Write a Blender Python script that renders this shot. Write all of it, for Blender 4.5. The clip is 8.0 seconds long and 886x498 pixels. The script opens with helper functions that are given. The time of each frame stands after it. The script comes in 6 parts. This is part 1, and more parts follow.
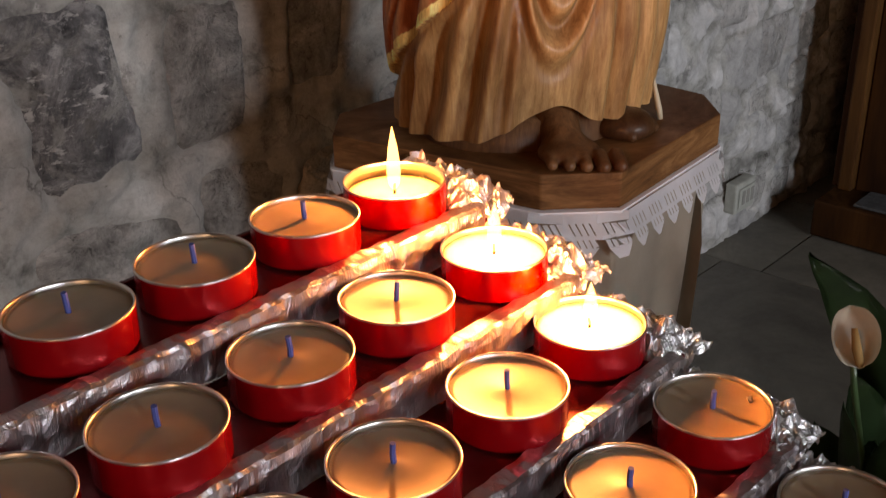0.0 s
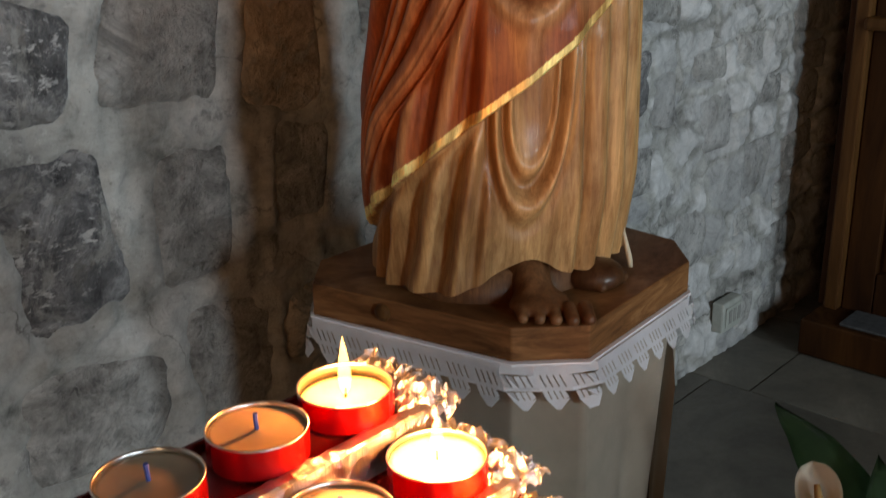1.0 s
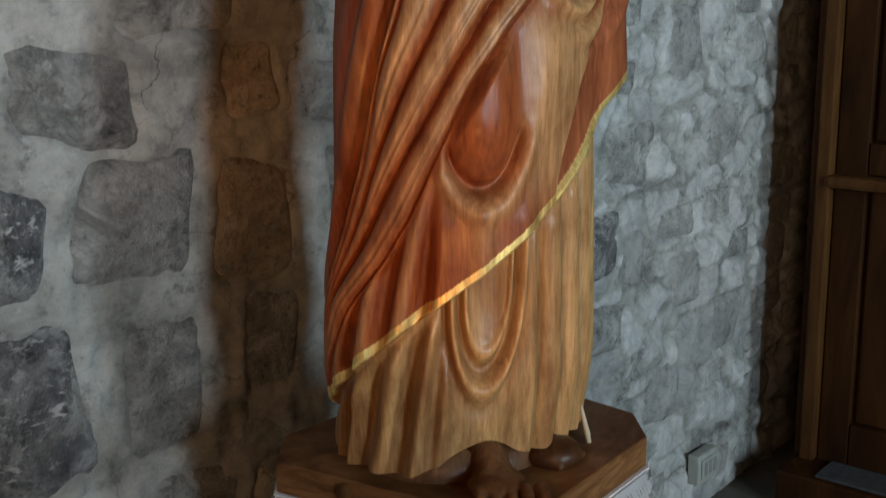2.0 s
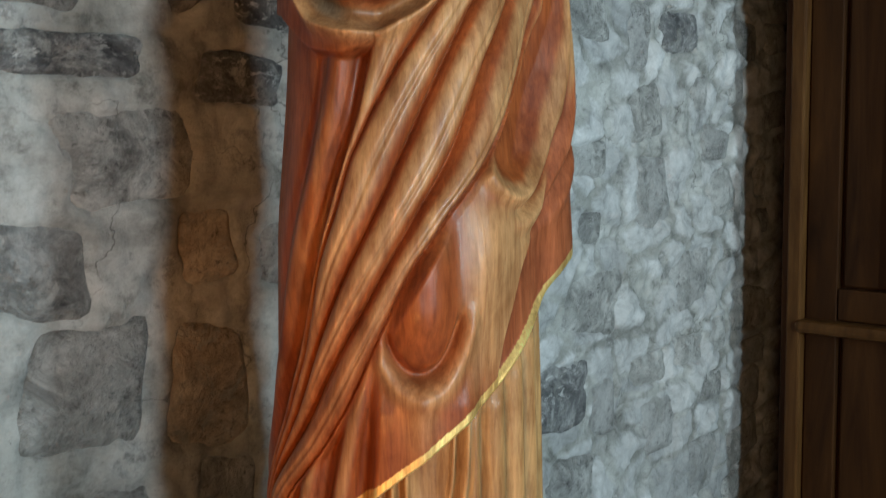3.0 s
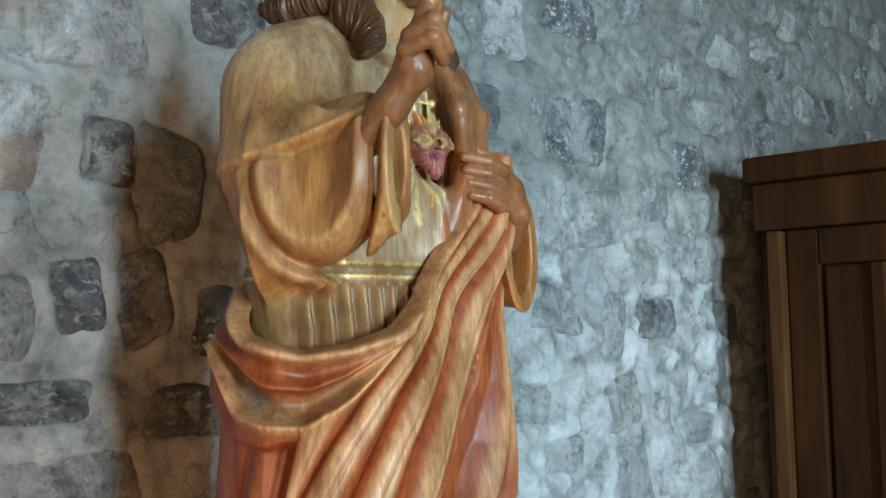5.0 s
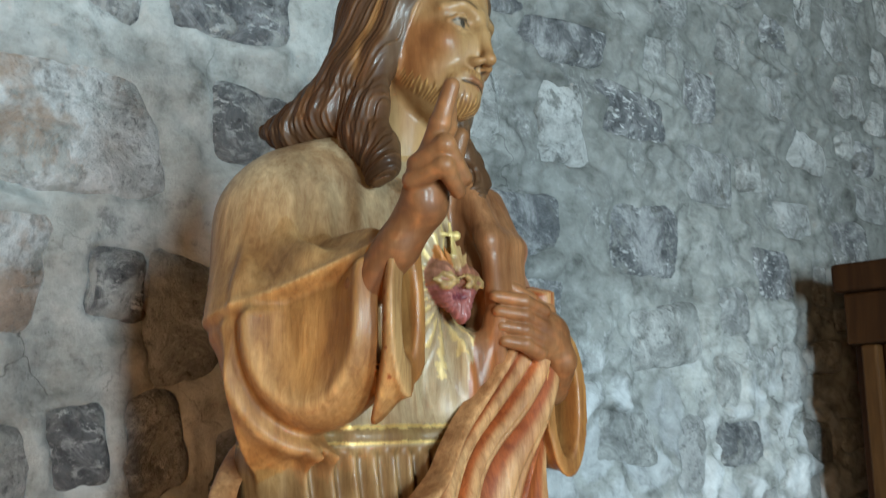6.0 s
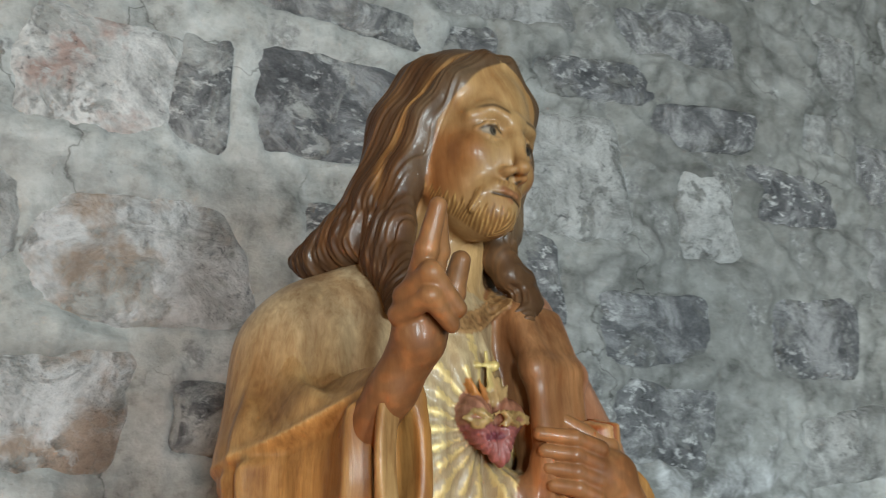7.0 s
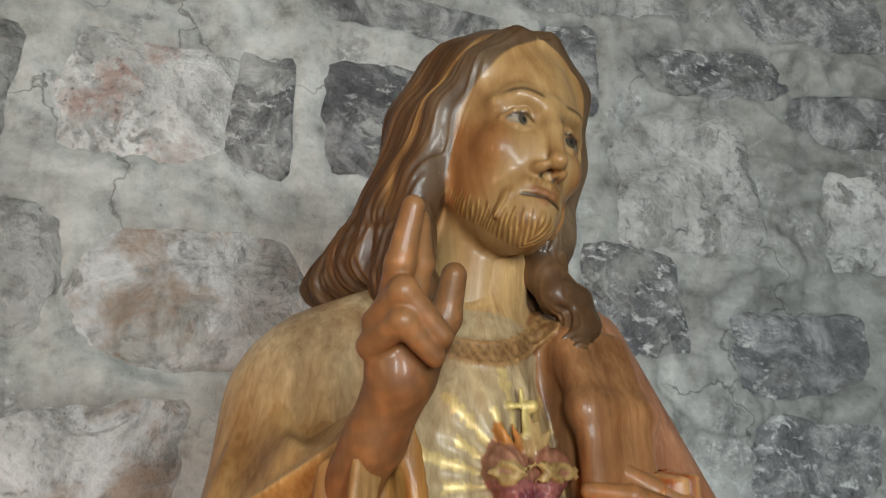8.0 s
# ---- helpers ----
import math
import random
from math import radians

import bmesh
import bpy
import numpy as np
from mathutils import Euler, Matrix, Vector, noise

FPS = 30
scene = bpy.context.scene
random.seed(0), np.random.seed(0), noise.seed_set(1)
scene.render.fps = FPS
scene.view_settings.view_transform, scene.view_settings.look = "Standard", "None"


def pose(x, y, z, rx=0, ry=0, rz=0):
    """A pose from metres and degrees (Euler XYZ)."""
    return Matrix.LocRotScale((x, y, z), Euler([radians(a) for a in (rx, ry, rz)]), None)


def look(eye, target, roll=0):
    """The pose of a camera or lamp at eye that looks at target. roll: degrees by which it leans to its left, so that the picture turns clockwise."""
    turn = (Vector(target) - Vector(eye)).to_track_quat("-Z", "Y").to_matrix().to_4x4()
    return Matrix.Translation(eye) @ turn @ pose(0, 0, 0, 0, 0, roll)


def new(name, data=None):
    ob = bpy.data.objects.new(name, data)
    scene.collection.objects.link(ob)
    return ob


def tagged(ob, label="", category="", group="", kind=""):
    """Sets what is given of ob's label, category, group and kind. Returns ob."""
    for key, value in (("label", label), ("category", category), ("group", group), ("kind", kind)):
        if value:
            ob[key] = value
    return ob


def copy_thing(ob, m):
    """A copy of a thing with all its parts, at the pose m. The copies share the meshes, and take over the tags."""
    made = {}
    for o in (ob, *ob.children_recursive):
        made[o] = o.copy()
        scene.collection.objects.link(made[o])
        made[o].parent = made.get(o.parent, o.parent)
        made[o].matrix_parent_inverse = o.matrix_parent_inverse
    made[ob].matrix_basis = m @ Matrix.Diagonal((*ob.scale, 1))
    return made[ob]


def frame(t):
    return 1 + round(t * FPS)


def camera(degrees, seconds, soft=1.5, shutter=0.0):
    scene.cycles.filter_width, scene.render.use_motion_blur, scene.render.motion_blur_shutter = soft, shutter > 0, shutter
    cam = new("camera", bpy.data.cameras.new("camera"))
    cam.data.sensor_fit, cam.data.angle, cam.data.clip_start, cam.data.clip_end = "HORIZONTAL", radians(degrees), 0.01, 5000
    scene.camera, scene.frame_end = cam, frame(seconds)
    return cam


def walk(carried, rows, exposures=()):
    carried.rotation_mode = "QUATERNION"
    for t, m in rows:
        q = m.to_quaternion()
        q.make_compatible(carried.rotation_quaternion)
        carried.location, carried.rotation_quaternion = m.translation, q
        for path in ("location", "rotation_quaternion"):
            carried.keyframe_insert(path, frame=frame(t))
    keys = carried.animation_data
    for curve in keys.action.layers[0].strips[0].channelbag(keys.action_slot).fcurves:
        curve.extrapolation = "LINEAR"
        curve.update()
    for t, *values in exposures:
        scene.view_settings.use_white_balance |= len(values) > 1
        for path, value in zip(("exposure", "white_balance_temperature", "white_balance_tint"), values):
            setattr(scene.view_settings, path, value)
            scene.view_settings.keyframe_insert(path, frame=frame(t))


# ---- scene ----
import collections

cam = camera(44.8, 8.0, soft=1.2, shutter=0.3)
PATH = [
    (0, (0.025, 0.087, 1.307), (1.357, 1.311, 0.455), -1.1),
    (0.5, (0.026, 0.076, 1.336), (1.38, 1.323, 0.553), -1.1),
    (1, (0.039, 0.057, 1.377), (1.424, 1.327, 0.692), -1.1),
    (1.5, (0.041, 0.031, 1.416), (1.463, 1.315, 0.844), -1.1),
    (1.7, (0.041, 0.024, 1.428), (1.477, 1.314, 0.905), -1.1),
    (2.8, (0.081, -0.012, 1.504), (1.572, 1.293, 1.227), -0.9),
    (3, (0.092, -0.022, 1.521), (1.587, 1.285, 1.284), -1.0),
    (3.5, (0.112, -0.041, 1.554), (1.617, 1.269, 1.413), -1.0),
    (4, (0.117, -0.056, 1.595), (1.625, 1.256, 1.544), -1.0),
    (4.5, (0.13, -0.08, 1.666), (1.639, 1.231, 1.726), -1.1),
    (4.7, (0.142, -0.09, 1.685), (1.648, 1.222, 1.79), -1.1),
    (6, (0.349, -0.004, 1.791), (1.718, 1.416, 2.121), -1.4),
    (6.5, (0.456, -0.001, 1.821), (1.688, 1.509, 2.27), -1.7),
    (7, (0.572, -0.046, 1.84), (1.579, 1.604, 2.353), -1.8),
    (7.5, (0.685, -0.025, 1.836), (1.49, 1.727, 2.368), -1.7),
    (8, (0.778, 0.052, 1.867), (1.473, 1.832, 2.457), -1.8),
]
EXPOSURES = [
    (0.0, -1.08, 8050, 31),
    (1.0, -1.16, 7250, 18),
    (1.7, -1.16, 6850, 12),
    (2.8, -0.78, 6900, 10),
    (3.5, -0.52, 6250, 4),
    (4.7, -0.27, 6150, 4),
    (6.0, -0.19, 6550, 7),
    (7.0, -0.39, 7400, 15),
    (8.0, -0.42, 7900, 18),
]
walk(cam, [(t, look(eye, target, roll)) for t, eye, target, roll in PATH], EXPOSURES)

# ---- light: sky through two narrow windows behind the camera ----
world = bpy.data.worlds.new("sky_world")
scene.world = world
world.use_nodes = True
wn = world.node_tree
sky = wn.nodes.new("ShaderNodeTexSky")
sky.sky_type = "NISHITA"
sky.sun_disc = False
sky.sun_elevation, sky.sun_rotation = radians(35), radians(200)
wn.links.new(sky.outputs[0], wn.nodes["Background"].inputs[0])
wn.nodes["Background"].inputs[1].default_value = 0.08

ROOM_BACK = -5.0        # inner face of the wall behind the camera
WINDOWS = ((-0.95, 0.62), (1.32, 0.55))   # middle and width of each window
WIN_LOW, WIN_HIGH = 1.1, 2.9
for (wx, ww), watts in zip(WINDOWS, (70.0, 66.0)):
    lamp = bpy.data.lights.new("window_daylight", "AREA")
    lamp.shape, lamp.size, lamp.size_y = "RECTANGLE", ww - 0.04, WIN_HIGH - WIN_LOW - 0.04
    lamp.energy, lamp.color = watts, (0.65, 0.865, 1.0)
    ob = new("window_daylight", lamp)
    ob.matrix_world = look((wx, ROOM_BACK - 0.12, (WIN_LOW + WIN_HIGH) / 2), (2.2, 1.39, 2.0))
    lamp.spread = radians(75)

# warm fill for the shadows, from an added, unseen window in the west wall
WEST_WIN = (-2.9, -1.9, 1.2, 2.8)
lamp = bpy.data.lights.new("west_window_daylight", "AREA")
lamp.shape, lamp.size, lamp.size_y = "RECTANGLE", WEST_WIN[1] - WEST_WIN[0] - 0.04, WEST_WIN[3] - WEST_WIN[2] - 0.04
lamp.energy, lamp.color = 82.0, (1.0, 0.70, 0.40)
ob = new("west_window_daylight", lamp)
ob.matrix_world = look((-4.12, -2.4, 2.0), (0.0, -1.2, 1.9))


# ---- materials ----
def material(name, colour=(0.5, 0.5, 0.5), rough=0.6, metal=0.0):
    m = bpy.data.materials.new(name)
    m.use_nodes = True
    b = m.node_tree.nodes["Principled BSDF"]
    b.inputs["Base Color"].default_value = (*colour, 1)
    b.inputs["Roughness"].default_value = rough
    b.inputs["Metallic"].default_value = metal
    return m, m.node_tree, b


def node(t, kind, **inputs):
    n = t.nodes.new(kind)
    for key, value in inputs.items():
        n.inputs[key.replace("_", " ")].default_value = value
    return n


def coords(t, scale=(1, 1, 1), kind="Object"):
    c = t.nodes.new("ShaderNodeTexCoord")
    m = t.nodes.new("ShaderNodeMapping")
    m.inputs["Scale"].default_value = scale
    t.links.new(c.outputs[kind], m.inputs[0])
    return m.outputs[0]


def noise_tex(t, vec, scale, detail=6.0, rough=0.6, distort=0.0):
    n = t.nodes.new("ShaderNodeTexNoise")
    t.links.new(vec, n.inputs["Vector"])
    n.inputs["Scale"].default_value, n.inputs["Detail"].default_value = scale, detail
    n.inputs["Roughness"].default_value, n.inputs["Distortion"].default_value = rough, distort
    return n.outputs["Fac"]


def ramp(t, fac, stops):
    r = t.nodes.new("ShaderNodeValToRGB")
    e = r.color_ramp.elements
    while len(e) < len(stops):
        e.new(0.5)
    for el, (p, c) in zip(e, stops):
        el.position, el.color = p, (*c, 1)
    t.links.new(fac, r.inputs[0])
    return r.outputs[0]


def mix(t, fac, a, b, kind="MIX"):
    m = t.nodes.new("ShaderNodeMix")
    m.data_type, m.blend_type = "RGBA", kind
    for sock, v in ((m.inputs[0], fac), (m.inputs[6], a), (m.inputs[7], b)):
        if isinstance(v, (int, float)):
            sock.default_value = v
        elif isinstance(v, tuple):
            sock.default_value = (*v, 1)
        else:
            t.links.new(v, sock)
    return m.outputs[2]


def maths(t, op, a, b=0.0):
    m = t.nodes.new("ShaderNodeMath")
    m.operation = op
    for sock, v in ((m.inputs[0], a), (m.inputs[1], b)):
        if isinstance(v, (int, float)):
            sock.default_value = v
        else:
            t.links.new(v, sock)
    return m.outputs[0]


def bump(t, b, height, strength=0.5, dist=0.01):
    n = t.nodes.new("ShaderNodeBump")
    n.inputs["Strength"].default_value, n.inputs["Distance"].default_value = strength, dist
    t.links.new(height, n.inputs["Height"])
    t.links.new(n.outputs[0], b.inputs["Normal"])


def world_coords(t):
    return t.nodes.new("ShaderNodeNewGeometry").outputs["Position"]


def coords_of(t, v, scale, turn=0.0):
    """The place v, stretched and turned in the wall's plane."""
    m = t.nodes.new("ShaderNodeMapping")
    m.inputs["Rotation"].default_value = (0, radians(turn), 0)
    m.inputs["Scale"].default_value = scale
    t.links.new(v, m.inputs[0])
    return m.outputs[0]


def mortar_colour(t, v):
    big = noise_tex(t, v, 3.5, 5.0, 0.6, 0.5)
    mid = noise_tex(t, v, 13.0, 9.0, 0.72, 0.0)
    col = ramp(t, mid, [(0.32, (0.18, 0.18, 0.168)), (0.44, (0.42, 0.42, 0.40)), (0.57, (0.57, 0.57, 0.55)), (0.72, (0.68, 0.68, 0.66))])
    col = mix(t, 0.7, col, ramp(t, big, [(0.35, (0.72, 0.72, 0.69)), (0.6, (1.08, 1.08, 1.08))]), "MULTIPLY")
    # slanting grey smears and small pits
    turn = t.nodes.new("ShaderNodeMapping")
    turn.inputs["Rotation"].default_value = (0, radians(33), 0)
    turn.inputs["Scale"].default_value = (2.2, 2.2, 6.5)
    t.links.new(v, turn.inputs[0])
    smear = noise_tex(t, turn.outputs[0], 1.0, 6.0, 0.62, 0.0)
    col = mix(t, 0.6, col, ramp(t, smear, [(0.36, (0.45, 0.45, 0.44)), (0.5, (1, 1, 1)), (0.66, (1.2, 1.2, 1.2))]), "MULTIPLY")
    # weaker light on the upper courses to the east, painted as a darkening
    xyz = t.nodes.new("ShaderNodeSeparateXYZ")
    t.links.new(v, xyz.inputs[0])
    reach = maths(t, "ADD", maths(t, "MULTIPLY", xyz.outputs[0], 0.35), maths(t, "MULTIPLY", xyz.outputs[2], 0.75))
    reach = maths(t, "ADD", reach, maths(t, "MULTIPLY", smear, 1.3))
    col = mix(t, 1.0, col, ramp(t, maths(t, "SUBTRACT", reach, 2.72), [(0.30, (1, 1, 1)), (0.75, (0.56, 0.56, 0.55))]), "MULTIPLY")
    # a broad ragged patch painted darker, to offset the lamps' brightness there
    away = t.nodes.new("ShaderNodeVectorMath")
    away.operation = "DISTANCE"
    away.inputs[1].default_value = (1.95, 1.39, 2.20)
    t.links.new(v, away.inputs[0])
    dim_patch = maths(t, "ADD", away.outputs["Value"], maths(t, "MULTIPLY", maths(t, "SUBTRACT", smear, 0.5), 0.9))
    col = mix(t, 1.0, col, ramp(t, dim_patch, [(0.15, (0.58, 0.58, 0.575)), (0.62, (1, 1, 1))]), "MULTIPLY")
    # dark stone showing through where the lime has worn off
    worn = noise_tex(t, v, 6.5, 9.0, 0.68, 0.0)
    grit = ramp(t, noise_tex(t, v, 60.0, 6.0, 0.75), [(0.36, (0.07, 0.07, 0.072)), (0.52, (0.23, 0.23, 0.225)), (0.66, (0.62, 0.62, 0.60))])
    col = mix(t, ramp(t, worn, [(0.55, (0, 0, 0)), (0.62, (0.75, 0.75, 0.75))]), col, grit)
    # rounded lumps: relief shading painted as darker seams and paler middles
    lump = t.nodes.new("ShaderNodeTexVoronoi")
    lump.feature = "DISTANCE_TO_EDGE"
    lump.inputs["Scale"].default_value = 7.5
    shove = t.nodes.new("ShaderNodeVectorMath")
    shove.operation = "MULTIPLY_ADD"
    drift = t.nodes.new("ShaderNodeTexNoise")
    drift.inputs["Scale"].default_value, drift.inputs["Detail"].default_value = 10.0, 5.0
    t.links.new(v, drift.inputs["Vector"])
    t.links.new(drift.outputs["Color"], shove.inputs[0])
    shove.inputs[1].default_value = (0.17, 0.17, 0.17)
    t.links.new(v, shove.inputs[2])
    t.links.new(shove.outputs[0], lump.inputs["Vector"])
    seam_shade = ramp(t, lump.outputs["Distance"], [(0.0, (0.55, 0.55, 0.54)), (0.10, (0.92, 0.92, 0.92)), (0.28, (1.12, 1.12, 1.12))])
    rubble = maths(t, "MULTIPLY", ramp(t, maths(t, "SUBTRACT", xyz.outputs[0], 1.0), [(0.30, (0.12,) * 3), (0.55, (1, 1, 1))]), ramp(t, big, [(0.42, (0.25,) * 3), (0.58, (0.9,) * 3)]))
    col = mix(t, rubble, col, mix(t, 1.0, col, seam_shade, "MULTIPLY"))
    pit = noise_tex(t, v, 75.0, 7.0, 0.75)
    col = mix(t, 0.8, col, ramp(t, pit, [(0.30, (0.45, 0.44, 0.42)), (0.38, (1, 1, 1)), (0.62, (1.0, 1.0, 1.0)), (0.72, (1.25, 1.25, 1.25))]), "MULTIPLY")
    col = mix(t, 1.0, col, (0.86, 0.86, 0.86), "MULTIPLY")
    return col, mid


def stone_material(name, dark, mid, pale, stain=None, flecks=0.4):
    m, t, b = material(name, mid, 0.85)
    v = world_coords(t)
    big = noise_tex(t, v, 11.0, 10.0, 0.74, 0.6)
    fine = noise_tex(t, v, 42.0, 9.0, 0.74, 0.0)
    col = ramp(t, big, [(0.34, dark), (0.48, mid), (0.60, pale)])
    if stain:
        col = mix(t, ramp(t, noise_tex(t, v, 5.0, 5.0, 0.65), [(0.52, (0, 0, 0)), (0.60, (0.9, 0.9, 0.9))]), col, mix(t, 0.6, stain, mix(t, 1.0, col, stain, "MULTIPLY")))
    info = t.nodes.new("ShaderNodeObjectInfo")
    col = mix(t, 1.0, col, ramp(t, info.outputs["Random"], [(0.0, (0.86, 0.86, 0.87)), (1.0, (1.14, 1.13, 1.11))]), "MULTIPLY")
    # dark pits, white lime flecks and thin washes, gathered in patches
    patch = noise_tex(t, v, 6.0, 4.0, 0.6, 0.3)
    speck = noise_tex(t, v, 55.0, 8.0, 0.72, 0.6)
    pits = ramp(t, speck, [(0.35, (0.25, 0.25, 0.26)), (0.44, (0.9, 0.9, 0.9)), (0.56, (1.08, 1.08, 1.08))])
    col = mix(t, ramp(t, patch, [(0.36, (0.3,) * 3), (0.58, (0.9,) * 3)]), col, mix(t, 1.0, col, pits, "MULTIPLY"))
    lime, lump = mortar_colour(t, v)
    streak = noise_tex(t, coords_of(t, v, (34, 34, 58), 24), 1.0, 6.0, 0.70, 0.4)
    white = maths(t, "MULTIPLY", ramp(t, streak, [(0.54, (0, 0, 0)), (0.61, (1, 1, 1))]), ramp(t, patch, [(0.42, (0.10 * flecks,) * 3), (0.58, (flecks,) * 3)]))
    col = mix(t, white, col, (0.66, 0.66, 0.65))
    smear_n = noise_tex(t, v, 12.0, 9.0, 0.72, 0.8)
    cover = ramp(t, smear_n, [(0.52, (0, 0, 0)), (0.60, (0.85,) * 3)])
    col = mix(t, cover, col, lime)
    t.links.new(col, b.inputs["Base Color"])
    bare = maths(t, "SUBTRACT", 1.0, cover)
    h = maths(t, "ADD", maths(t, "MULTIPLY", big, 1.2), maths(t, "MULTIPLY", fine, 0.6))
    h = maths(t, "ADD", maths(t, "MULTIPLY", h, bare), maths(t, "MULTIPLY", maths(t, "MULTIPLY", lump, 1.5), cover))
    bump(t, b, h, 1.0, 0.018)
    return m


STONE = {
    "dark": stone_material("dark_basalt", (0.06, 0.062, 0.067), (0.17, 0.172, 0.178), (0.42, 0.42, 0.42), None, 1.0),
    "grey": stone_material("grey_stone", (0.14, 0.14, 0.138), (0.33, 0.33, 0.32), (0.56, 0.56, 0.545)),
    "pale": stone_material("pale_limewashed_stone", (0.26, 0.26, 0.25), (0.44, 0.44, 0.428), (0.58, 0.58, 0.568)),
    "pink": stone_material("pale_stone_with_rust_bloom", (0.34, 0.335, 0.335), (0.68, 0.675, 0.665), (0.92, 0.91, 0.90), (0.62, 0.42, 0.37), 0.9),
    "blush": stone_material("pale_stone_with_tan_bloom", (0.34, 0.335, 0.33), (0.68, 0.675, 0.66), (0.90, 0.89, 0.88), (0.58, 0.43, 0.33), 0.9),
    "lime": stone_material("limewashed_rubble", (0.32, 0.32, 0.31), (0.46, 0.46, 0.45), (0.60, 0.60, 0.585)),
    "tan": stone_material("tan_stone", (0.26, 0.22, 0.18), (0.52, 0.44, 0.36), (0.72, 0.65, 0.56)),
}


def mortar_material():
    m, t, b = material("lime_mortar", (0.36, 0.36, 0.34), 0.9)
    v = world_coords(t)
    big = noise_tex(t, v, 3.5, 5.0, 0.6, 0.5)
    fine = noise_tex(t, v, 90.0, 6.0, 0.7)
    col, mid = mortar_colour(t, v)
    crack = t.nodes.new("ShaderNodeTexVoronoi")
    crack.feature = "DISTANCE_TO_EDGE"
    crack.inputs["Scale"].default_value = 3.0
    warp = t.nodes.new("ShaderNodeVectorMath")
    warp.operation = "ADD"
    nz = t.nodes.new("ShaderNodeTexNoise")
    nz.inputs["Scale"].default_value, nz.inputs["Detail"].default_value = 9.0, 6.0
    t.links.new(v, nz.inputs["Vector"])
    sc = t.nodes.new("ShaderNodeVectorMath")
    sc.operation = "SCALE"
    sc.inputs["Scale"].default_value = 0.22
    t.links.new(nz.outputs["Color"], sc.inputs[0])
    t.links.new(v, warp.inputs[0])
    t.links.new(sc.outputs[0], warp.inputs[1])
    t.links.new(warp.outputs[0], crack.inputs["Vector"])
    line = ramp(t, crack.outputs["Distance"], [(0.0, (0.30, 0.29, 0.28)), (0.009, (1, 1, 1))])
    col = mix(t, ramp(t, big, [(0.48, (0, 0, 0)), (0.58, (0.9, 0.9, 0.9))]), col, mix(t, 1.0, col, line, "MULTIPLY"))
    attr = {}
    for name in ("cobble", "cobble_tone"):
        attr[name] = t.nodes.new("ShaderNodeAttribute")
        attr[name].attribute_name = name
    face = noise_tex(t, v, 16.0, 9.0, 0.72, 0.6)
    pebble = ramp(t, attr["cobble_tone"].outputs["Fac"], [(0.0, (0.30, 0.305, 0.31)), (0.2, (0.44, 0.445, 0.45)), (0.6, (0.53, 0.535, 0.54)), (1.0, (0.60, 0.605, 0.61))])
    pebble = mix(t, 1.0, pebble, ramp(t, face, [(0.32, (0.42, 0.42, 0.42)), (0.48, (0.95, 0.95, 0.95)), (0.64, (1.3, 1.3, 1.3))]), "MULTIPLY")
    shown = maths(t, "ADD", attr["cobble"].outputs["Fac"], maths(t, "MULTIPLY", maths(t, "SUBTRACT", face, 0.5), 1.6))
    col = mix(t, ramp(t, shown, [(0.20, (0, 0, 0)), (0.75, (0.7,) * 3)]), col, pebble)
    t.links.new(col, b.inputs["Base Color"])
    h = maths(t, "ADD", maths(t, "MULTIPLY", mid, 2.5), maths(t, "MULTIPLY", fine, 0.5))
    h = maths(t, "ADD", h, maths(t, "MULTIPLY", line, 0.15))
    bump(t, b, h, 0.42, 0.014)
    return m


def wood_material(name, dark, mid, pale, scale=(26, 26, 2.2), rough=0.45, coat=0.0):
    m, t, b = material(name, mid, rough)
    v = coords(t, scale)
    grain = noise_tex(t, v, 1.0, 8.0, 0.65, 1.2)
    fine = noise_tex(t, coords(t, tuple(5 * s for s in scale)), 1.0, 4.0, 0.6)
    col = ramp(t, grain, [(0.3, dark), (0.5, mid), (0.68, pale)])
    col = mix(t, 0.35, col, ramp(t, fine, [(0.35, (0.55, 0.5, 0.45)), (0.6, (1.1, 1.1, 1.1))]), "MULTIPLY")
    t.links.new(col, b.inputs["Base Color"])
    t.links.new(ramp(t, grain, [(0.3, (rough + 0.15,) * 3), (0.7, (rough - 0.08,) * 3)]), b.inputs["Roughness"])
    b.inputs["Coat Weight"].default_value = coat
    b.inputs["Specular IOR Level"].default_value = 0.14
    bump(t, b, maths(t, "ADD", grain, maths(t, "MULTIPLY", fine, 0.4)), 0.25, 0.003)
    return m


MORTAR = mortar_material()
WOOD_DARK = wood_material("dark_stained_wood", (0.018, 0.0062, 0.0016), (0.043, 0.0160, 0.0042), (0.068, 0.027, 0.0075), scale=(9, 9, 1.1), rough=0.55)
WOOD_EDGE = wood_material("light_golden_wood", (0.050, 0.020, 0.006), (0.090, 0.039, 0.012), (0.13, 0.062, 0.020), scale=(12, 12, 1.5), rough=0.4)
WOOD_BASE = wood_material("carved_plinth_wood", (0.060, 0.024, 0.009), (0.17, 0.074, 0.027), (0.29, 0.140, 0.056), scale=(7, 7, 45), rough=0.5)


